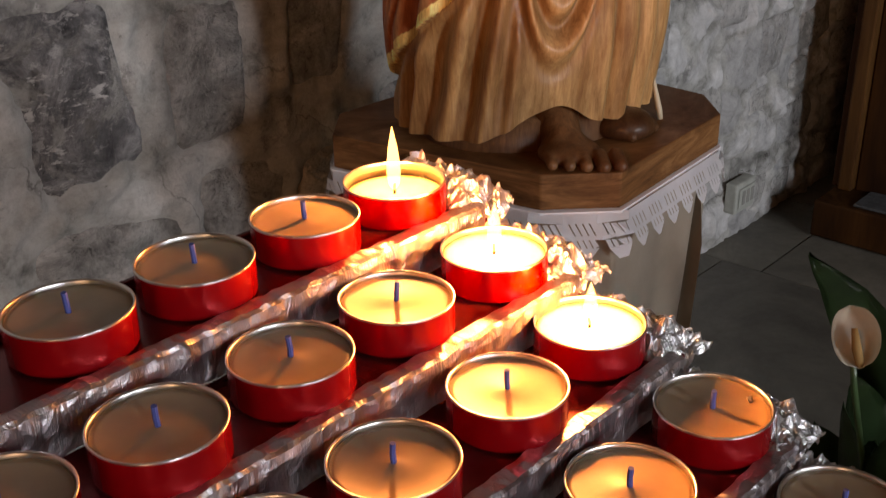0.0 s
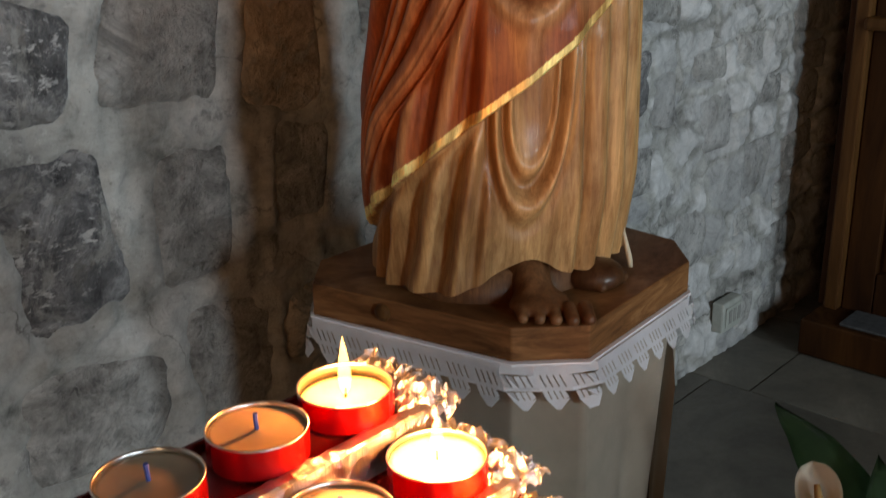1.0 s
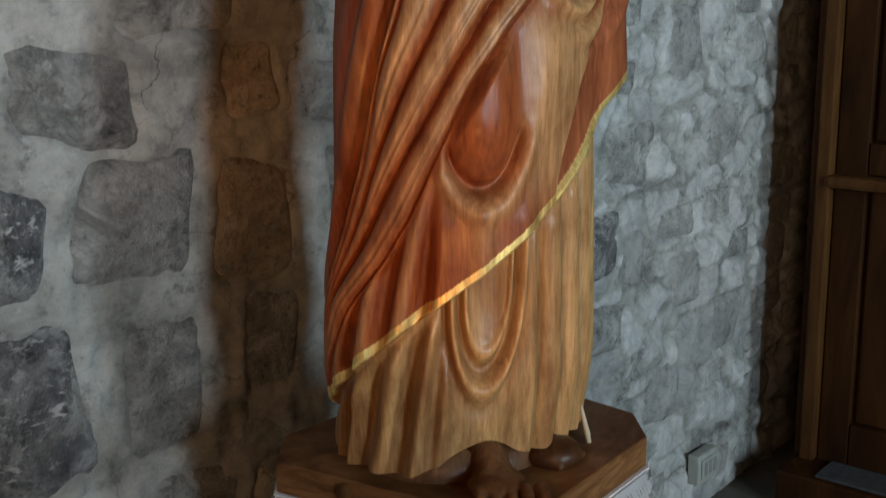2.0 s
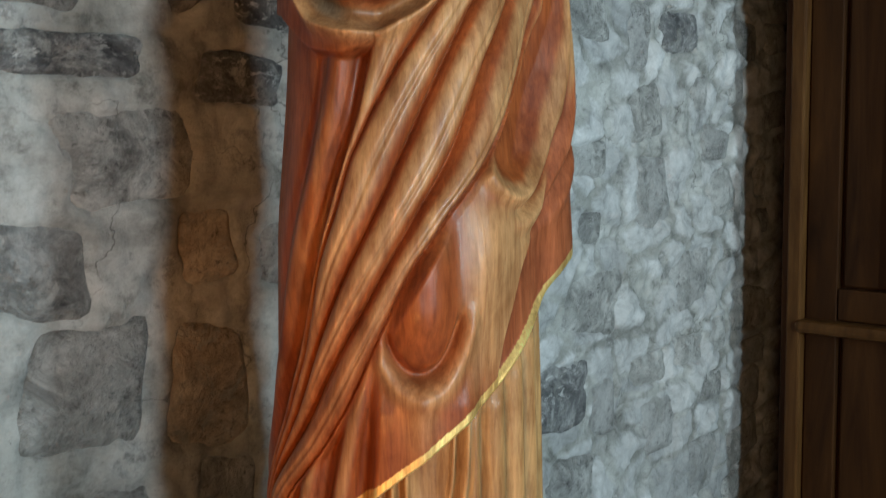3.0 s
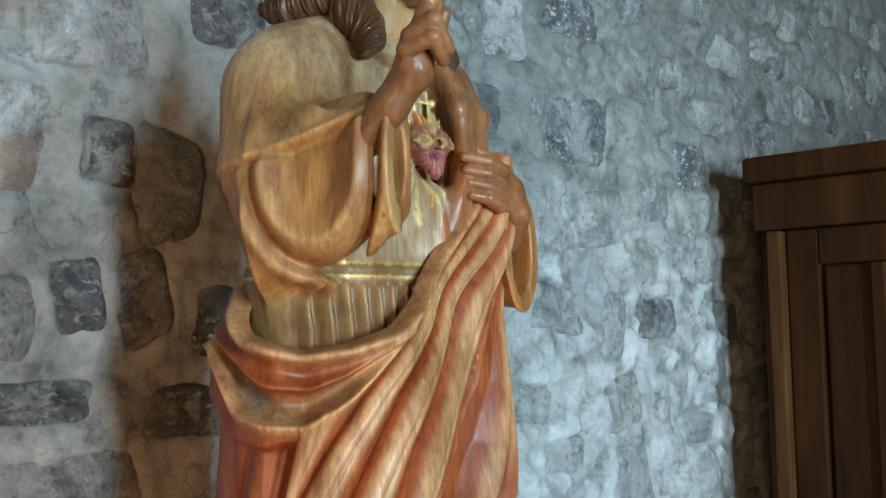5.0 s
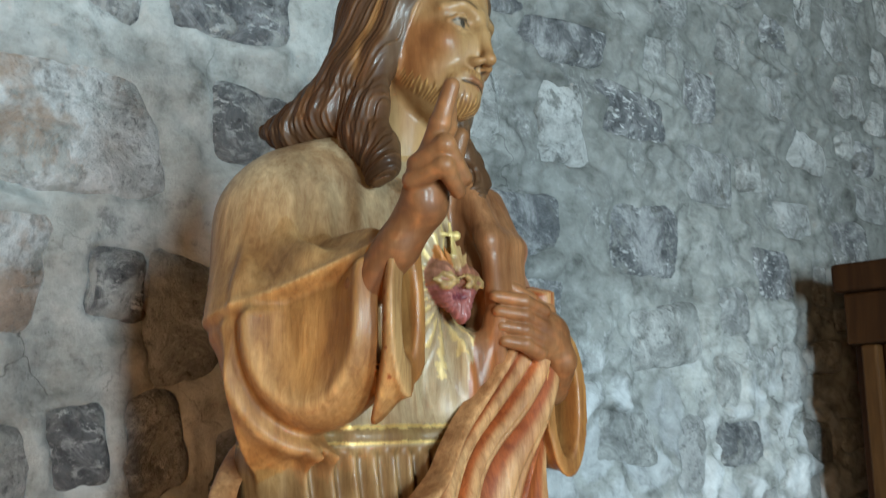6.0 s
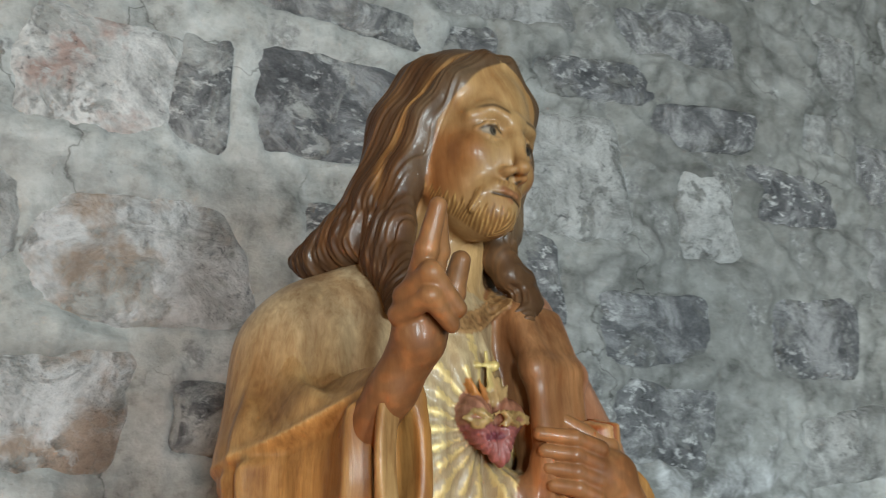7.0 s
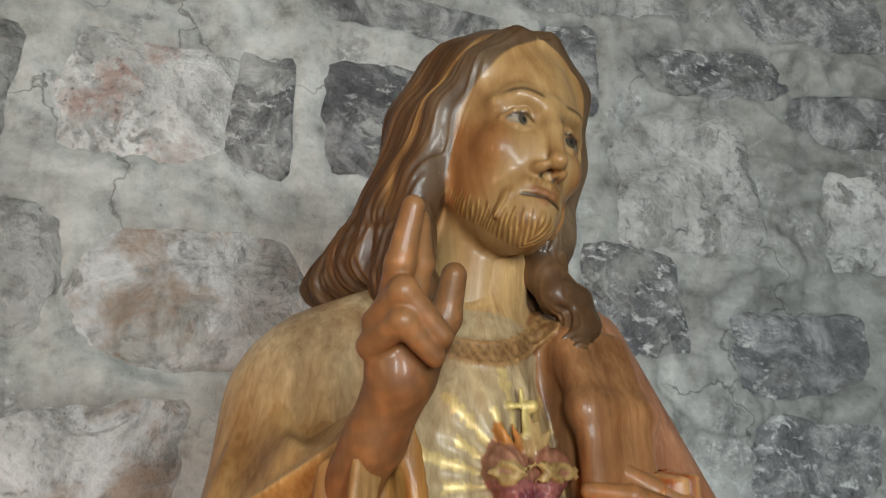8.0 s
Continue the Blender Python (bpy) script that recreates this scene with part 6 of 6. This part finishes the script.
head = [
    (hball((0, 0.002, 0.032), (0.056, 0.074, 0.082)), 0.01, 0, 1),
    (hball((0, 0.024, -0.012), (0.046, 0.053, 0.064)), 0.015, 0, 1),
    (hball((0, 0.048, -0.059), (0.025, 0.030, 0.023)), 0.014, 0, 1),
    (limb((1.110, 0.870, 2.02), hp(0, -0.012, -0.05), 0.039, 0.035), 0.008, 0, 1),
    (hball((0.029, 0.056, -0.010), (0.015, 0.013, 0.015)), 0.016, 0, 1),
    (hball((-0.029, 0.056, -0.010), (0.015, 0.013, 0.015)), 0.016, 0, 1),
    (hball((0.0, 0.065, -0.046), (0.021, 0.012, 0.017)), 0.012, 0, 1),
]
for e in (-1, 1):
    # brow ridge, then the socket cut under it
    head += lock([(e * 0.040, 0.057, 0.024), (e * 0.026, 0.067, 0.032), (e * 0.010, 0.073, 0.028)], [0.001, 0.0018, 0.0030], 0.016, 0)
for e in (-1, 1):
    head += [(hball((e * 0.0235, 0.0765, 0.0115), (0.0140, 0.0092, 0.0098)), 0.011, None, -1)]
# the nose: broad root, straight bridge, rounded tip and wings
head += [(hball((0, 0.068, -0.008), (0.0125, 0.0125, 0.022)), 0.010, 0, 1)]
head += lock([(0, 0.074, 0.030), (0, 0.0815, 0.006), (0, 0.0905, -0.021)], [0.0052, 0.0052, 0.0058], 0.008, 0)
head += [(hball((0, 0.0905, -0.0240), (0.0066, 0.0074, 0.0056)), 0.005, 0, 1)]
for e in (-1, 1):
    head += [
        (hball((e * 0.0088, 0.0800, -0.0280), (0.0052, 0.0092, 0.0050)), 0.005, 0, 1),
        (hball((e * 0.0235, 0.0602, 0.0105), (0.0105, 0.0105, 0.0090)), 0.0012, 3, 1)]
    head += lock([(e * 0.0350, 0.0620, 0.0100), (e * 0.0290, 0.0685, 0.0163), (e * 0.0215, 0.0705, 0.0178), (e * 0.0130, 0.0685, 0.0108)], [0.0014, 0.0018, 0.0019, 0.0015], 0.004, 0)
    head += lock([(e * 0.0350, 0.0620, 0.0095), (e * 0.0260, 0.0680, 0.0040), (e * 0.0130, 0.0685, 0.0085)], [0.0013, 0.0014, 0.0014], 0.005, 0)
    # lips, and the moustache round them
    head += lock([(e * 0.0165, 0.0688, -0.0490), (e * 0.0075, 0.0762, -0.0458), (0, 0.0775, -0.0465)], [0.0010, 0.0018, 0.0019], 0.005, 4)
    head += lock([(e * 0.0130, 0.0700, -0.0522), (0, 0.0755, -0.0540)], [0.0014, 0.0028], 0.006, 4)
    head += lock([(e * 0.004, 0.0775, -0.0380), (e * 0.013, 0.0735, -0.0405), (e * 0.023, 0.0640, -0.0510), (e * 0.026, 0.057, -0.066)], [0.0008, 0.0010, 0.0012, 0.0016], 0.007, 2)
head += [
    (hball((0, 0.062, -0.066), (0.016, 0.014, 0.011)), 0.012, 2, 1),
    # hair: cap and mass on the back
    (hball((0, -0.020, 0.052), (0.066, 0.079, 0.082)), 0.004, 1, 1),
    (hlimb((0, -0.060, 0.0), (0.0, -0.075, -0.11), 0.050, 0.044), 0.02, 1, 1),
]
# curtain of hair on either side, curls on the shoulders, one tuft swept out behind
head += lock([(-0.020, 0.044, 0.098), (-0.043, 0.034, 0.062), (-0.056, 0.012, 0.026), (-0.060, -0.004, -0.030), (-0.060, -0.006, -0.085)], [0.010, 0.013, 0.015, 0.016, 0.018], 0.016)
head += lock([(-0.060, -0.006, -0.085), (-0.058, -0.012, -0.112), (-0.052, 0.004, -0.128), (-0.056, 0.016, -0.148), (-0.060, 0.012, -0.164)], [0.018, 0.020, 0.020, 0.015, 0.007], 0.016)
head += lock([(-0.043, -0.018, 0.080), (-0.052, -0.032, 0.030), (-0.058, -0.038, -0.050), (-0.068, -0.060, -0.085), (-0.078, -0.090, -0.104), (-0.086, -0.114, -0.104)], [0.022, 0.027, 0.028, 0.026, 0.019, 0.008], 0.018)
head += lock([(0.010, 0.042, 0.104), (0.042, 0.034, 0.074), (0.056, 0.020, 0.020), (0.054, 0.016, -0.045), (0.050, 0.022, -0.080)], [0.012, 0.014, 0.015, 0.015, 0.015], 0.022)
head += lock([(0.050, 0.022, -0.080), (0.056, 0.030, -0.096), (0.074, 0.028, -0.098), (0.078, 0.034, -0.116), (0.068, 0.040, -0.138), (0.074, 0.040, -0.152)], [0.015, 0.014, 0.014, 0.015, 0.012, 0.006], 0.007)
head += lock([(0.046, -0.020, 0.085), (0.056, -0.030, 0.030), (0.056, -0.030, -0.060), (0.060, -0.02, -0.115)], [0.022, 0.026, 0.026, 0.02], 0.018)


def strand(p, q, w):
    """Runs across the strands, which fall from the parting and sweep back."""
    fall = np.where(w < 0.09, w - 0.09, 0.4 * (w - 0.09))
    return q - 0.36 * fall + 0.0012 * np.sin(w * 31 + p * 40) + 0.25 * np.clip(-w - 0.07, 0, 1) * np.sin(w * 60)


def is_hair(p, q, w):
    """Where the hair lies over skull and cheeks."""
    crown = smooth(w + 0.5 * np.abs(p), 0.092, 0.100)
    return np.maximum(smooth(np.abs(p), 0.048, 0.053), np.maximum(crown, 1 - smooth(q, 0.008, 0.018)))


def tufts(p, q, w):
    """Short strokes of beard, slanting forward and down."""
    s = np.abs(p) * 0.8 - 0.6 * q + 0.30 * w
    return np.cos(2 * np.pi * s / 0.0037 + 3.0 * np.sin(w * 150 + s * 90)) * (0.6 + 0.4 * np.sin(w * 310 + s * 500))


def beard_on(p, q, w):
    """The beard covers the jaw and the chin, with a ragged upper edge."""
    top = np.interp(q, [0.010, 0.040, 0.062, 0.075], [-0.034, -0.050, -0.060, -0.062])
    s = np.abs(p) * 0.8 - 0.6 * q
    low = np.interp(q, [0.010, 0.040, 0.065], [-0.054, -0.074, -0.098])
    return smooth(top + 0.004 * np.sin(s * 900) - w, 0.0, 0.005) * smooth(w - low, 0.0, 0.006) * smooth(q, 0.008, 0.016)


def head_ripple(x, y, z):
    p, q, w = head_axes(x, y, z)
    hair = is_hair(p, q, w) * smooth(np.hypot(p, q), 0.040, 0.050)
    c = strand(p, q, w)
    d = hair * (1 - 0.6 * smooth(-w, 0.05, 0.09)) * (-0.0007 * np.cos(2 * np.pi * c / 0.0231 + 3 * np.sin(9 * w)) - 0.0004 * np.cos(2 * np.pi * c / 0.0083 + 1.0 + 25 * w) - 0.0002 * np.cos(2 * np.pi * c / 0.0037))
    wave = c + 0.006 * np.sin(w * 75 + 12 * p)
    d += hair * smooth(-w, 0.04, 0.08) * (-0.0010 * np.cos(2 * np.pi * wave / 0.0135) - 0.0005 * np.cos(2 * np.pi * wave / 0.0052 + 1))
    d += -0.0004 * hair * np.cos(2 * np.pi * (c + 0.001 * np.sin(w * 80)) / 0.0055)
    d += -0.0005 * beard_on(p, q, w) * tufts(p, q, w) * (1 - hair)
    d += 0.0014 * bell(w + 0.0498 + 0.05 * np.abs(p), 0.0, 0.0016) * (1 - smooth(np.abs(p), 0.015, 0.020)) * smooth(q, 0.062, 0.068)
    part_line = bell(p, 0.002, 0.003) * smooth(w, 0.095, 0.105) * smooth(q, -0.05, 0.0)
    return d + 0.0007 * part_line


def head_shade(v, who):
    """Skin, eyes, lips, beard and hair, each shading off into the next."""
    p, q, w = head_axes(v[:, 0], v[:, 1], v[:, 2])
    a = np.abs(p)
    near_to = {tag: np.full(len(v), 9.0) for tag in (0, 1, 2, 3, 4)}
    for (f, lo_, hi_), _, tag, sign in head:
        if tag is not None and sign > 0:
            near_to[tag] = np.minimum(near_to[tag], f(v[:, 0], v[:, 1], v[:, 2]))

    def lay_on(c, colour, mask):
        m = np.clip(mask, 0, 1)[:, None]
        return c * (1 - m) + colour * m
    skin_d = np.minimum(near_to[0], near_to[2])
    c = np.tile(FACE, (len(v), 1)) * (0.93 + 0.10 * smooth(w, 0.02, 0.06))[:, None]
    # reddish cheeks and temples, paler brow, nose and cheekbones
    c = lay_on(c, np.array((0.215, 0.080, 0.025)), 0.82 * smooth(a, 0.020, 0.040) * (1 - smooth(w, 0.000, 0.022)) * smooth(w, -0.085, -0.045))
    c = lay_on(c, np.array((0.24, 0.125, 0.050)), 0.5 * bell(w, 0.022, 0.012) * smooth(a, 0.008, 0.018) * (1 - smooth(a, 0.036, 0.046)) * smooth(q, 0.05, 0.06))
    c = lay_on(c, np.array((0.30, 0.135, 0.055)), 0.25 * bell(w, -0.030, 0.012) * bell(a, 0.010, 0.007) * smooth(q, 0.066, 0.074))
    # lips
    c = lay_on(c, LIP, smooth(skin_d - near_to[4], -0.0012, 0.0012) * (a < 0.02))
    c = lay_on(c, HAIR * 0.7, bell(w + 0.0498 + 0.05 * a, 0.0, 0.0016) * (1 - smooth(a, 0.016, 0.020)) * smooth(q, 0.062, 0.068))
    # brows, lids and eyes
    c = lay_on(c, HAIR * 0.9, 0.9 * bell(w - 0.0345 + 16.0 * (a - 0.022) ** 2, 0.0, 0.0021) * smooth(a, 0.008, 0.013) * (1 - smooth(a, 0.034, 0.042)) * smooth(q, 0.045, 0.055))
    eye = smooth(skin_d - near_to[3], -0.0007, 0.0007) * (q > 0.05)
    c = lay_on(c, WHITE, eye)
    gaze = np.hypot(a - 0.0225 - 0.0015 * np.sign(p), w - 0.0112)
    c = lay_on(c, np.array((0.055, 0.046, 0.034)), eye * (1 - smooth(gaze, 0.0048, 0.0060)))
    c = lay_on(c, DARK * 0.4, eye * bell(gaze, 0.0048, 0.0008))
    c = lay_on(c, DARK * 0.2, eye * (1 - smooth(gaze, 0.0016, 0.0026)))
    c = lay_on(c, HAIR * 0.6, 0.95 * bell(w - 0.0152 + 34.0 * (a - 0.0215) ** 2, 0.0, 0.0017) * smooth(a, 0.011, 0.014) * (1 - smooth(a, 0.033, 0.037)) * smooth(q, 0.060, 0.066))
    c = lay_on(c, HAIR * 1.2, 0.35 * bell(w - 0.0062 - 16.0 * (a - 0.0235) ** 2, 0.0, 0.0012) * smooth(a, 0.012, 0.015) * (1 - smooth(a, 0.032, 0.036)) * smooth(q, 0.060, 0.066))
    c = lay_on(c, DARK, 0.9 * (1 - smooth(np.hypot(a - 0.0058, w + 0.0335), 0.0012, 0.0026)) * smooth(q, 0.074, 0.078))
    # beard and moustache in gilded strokes
    grown = np.maximum(beard_on(p, q, w), 0.75 * smooth(near_to[0] - near_to[2], -0.001, 0.0015))
    stroke = (0.12 + 0.76 * smooth(tufts(p, q, w), -0.3, 0.8))[:, None]
    c = lay_on(c, BEARD * (1 - stroke) + np.array((0.36, 0.205, 0.075)) * stroke, grown * (1 - eye))
    # hair
    s = strand(p, q, w)
    streak = 0.55 * np.cos(2 * np.pi * s / 0.0231 + 3 * np.sin(9 * w)) + 0.22 * np.cos(2 * np.pi * s / 0.0083 + 1.0 + 25 * w) + 0.3 * np.cos(2 * np.pi * s / 0.041 + 8 * w) + 0.25 * np.cos(2 * np.pi * (s + 0.001 * np.sin(w * 80)) / 0.0055)
    lit = (0.30 * smooth(streak, -0.5, 1.2))[:, None]
    tress = np.array((0.068, 0.033, 0.0155)) * (1 - lit) + np.array((0.20, 0.090, 0.033)) * lit
    dusty = (0.45 * smooth(w, 0.085, 0.125))[:, None]
    tress = tress * (1 - dusty) + np.array((0.115, 0.074, 0.042)) * dusty
    # the curtain next to the face is greyer, with a golden border
    tress = lay_on(tress, np.array((0.115, 0.078, 0.048)), 0.6 * smooth(q, 0.006, 0.022) * (1 - smooth(w, 0.09, 0.11)) * smooth(w, -0.080, -0.040))
    tress = lay_on(tress, np.array((0.36, 0.185, 0.066)), 0.70 * bell(q - 0.33 * np.clip(w - 0.03, -0.05, 0.08), 0.004, 0.0045) * smooth(w, -0.07, -0.03))
    return lay_on(c, tress, smooth(skin_d - near_to[1], -0.0012, 0.0012) * (1 - eye))


SMOOTH_FROM.append(len(PIECES))
carve((0.98, 0.72, 2.0), (1.28, 1.03, 2.385), 0.0012, head, head_shade, None, head_ripple)

# feet below the hem
feet = [
    (limb((1.010, 0.820, 0.926), (0.971, 0.767, 0.896), 0.034, 0.021), 0.014, 0, 1),
    (ball((0.959, 0.751, 0.890), (0.038, 0.033, 0.0135)), 0.012, 0, 1),
    (limb((1.085, 0.815, 0.902), (1.075, 0.775, 0.896), 0.026, 0.021), 0.012, 1, 1),
    (ball((1.072, 0.752, 0.892), (0.036, 0.036, 0.021)), 0.014, 1, 1),
]
for k in range(5):
    base = np.array((0.927 + 0.0132 * k, 0.753 - 0.0128 * k, 0.8905))
    tip = base + np.array((-0.013, -0.014, -0.003)) * (1.35 - 0.14 * abs(k - 3.4))
    feet.append((limb(base, tip, 0.0068 + 0.0006 * k, 0.0060 + 0.0006 * k), 0.003, 0, 1))
    b2 = np.array((1.050 + 0.0115 * k, 0.740, 0.8895))
    feet.append((limb(b2, b2 + (0, -0.014, -0.002), 0.0070, 0.0062), 0.003, 1, 1))
# the far foot is painted about half as bright as the near one
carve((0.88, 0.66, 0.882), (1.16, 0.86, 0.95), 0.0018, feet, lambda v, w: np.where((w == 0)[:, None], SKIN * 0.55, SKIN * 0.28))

verts, quads, paints, golds, grains, base = [], [], [], [], [], 0
for k, (v, q, c, g) in enumerate(PIECES):
    grains.append(np.full((len(v), 1), 0.35 if k in SMOOTH_FROM else 0.8 if k == TORSO else 1.0))
    verts.append(v - np.array((CX, CY, 0.8805)))
    quads.append(q + base)
    paints.append(c * 1.08 if k < TORSO else c)
    golds.append(g)
    base += len(v)
verts, quads, paints, golds, grains = (np.concatenate(k) for k in (verts, quads, paints, golds, grains))
me = bpy.data.meshes.new("statue")
me.vertices.add(len(verts))
me.vertices.foreach_set("co", verts.astype(np.float32).ravel())
me.loops.add(quads.size)
me.loops.foreach_set("vertex_index", quads.astype(np.int32).ravel())
me.polygons.add(len(quads))
me.polygons.foreach_set("loop_start", np.arange(0, quads.size, 4, dtype=np.int32))
me.update(calc_edges=True)
at = me.attributes.new("paint", "FLOAT_COLOR", "POINT")
at.data.foreach_set("color", np.concatenate([np.clip(1.13 * paints, 0, 1), grains], 1).astype(np.float32).ravel())
at = me.attributes.new("gilding", "FLOAT", "POINT")
at.data.foreach_set("value", golds.astype(np.float32))
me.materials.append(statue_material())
me.shade_smooth()
statue = tagged(new("statue", me), "carved painted wooden statue of a long-haired robed figure, one arm raised", "statue")
statue.location = (CX, CY, 0.8805)

# ---- stones of the wall and slabs of the floor ----
for st in STONES:
    bm = bmesh.new()
    n = 34
    rings = []
    for scale, y in ((1.14, 0.030), (1.06, 0.010), (0.96, 0.001), (0.78, -0.004), (0.55, -0.006), (0.28, -0.007)):
        ring = []
        for k in range(n):
            a = 2 * math.pi * k / n
            q = Vector((math.cos(a), math.sin(a), st["seed"]))
            rr = scale * st["reach"][k]
            lx, lz = rr * q.x * st["w"] / 2, rr * q.y * st["h"] / 2
            dy = 0.005 * noise.noise(Vector((lx * 13, lz * 13, st["seed"] + 7))) + 0.003 * noise.noise(Vector((lx * 37, lz * 37, st["seed"] + 3)))
            ring.append(bm.verts.new((lx, y + dy, lz)))
        rings.append(ring)
    for p, q in zip(rings, rings[1:]):
        for k in range(n):
            bm.faces.new((p[k], q[k], q[(k + 1) % n], p[(k + 1) % n]))
    mid = bm.verts.new((0, -0.007, 0))
    for k in range(n):
        bm.faces.new((rings[-1][k], mid, rings[-1][(k + 1) % n]))
    bmesh.ops.recalc_face_normals(bm, faces=bm.faces[:])
    ob = part("stone", bm, STONE[st["tone"]], wall_north, smooth=True)
    ob.matrix_basis = Matrix.Translation((st["x"], WALL_Y, st["z"])) @ Euler((0, -st["tilt"], 0)).to_matrix().to_4x4()

x = -0.3
col = 0
while x < 3.6:
    w = rs.uniform(0.45, 0.7)
    y = -1.4 + rs.uniform(0, 0.3)
    while y < WALL_Y - 0.05:
        d = rs.uniform(0.4, 0.75)
        bm = bmesh.new()
        y1 = min(y + d, WALL_Y + 0.03)
        box(bm, -w / 2 + 0.003, w / 2 - 0.003, -(y1 - y) / 2 + 0.003, (y1 - y) / 2 - 0.003, -0.02, 0.0)
        ob = part("slab", bm, FLOOR_MAT, floor)
        ob.location = (x + w / 2, (y + y1) / 2, rs.uniform(-0.003, 0.001))
        y = y1
    x += w
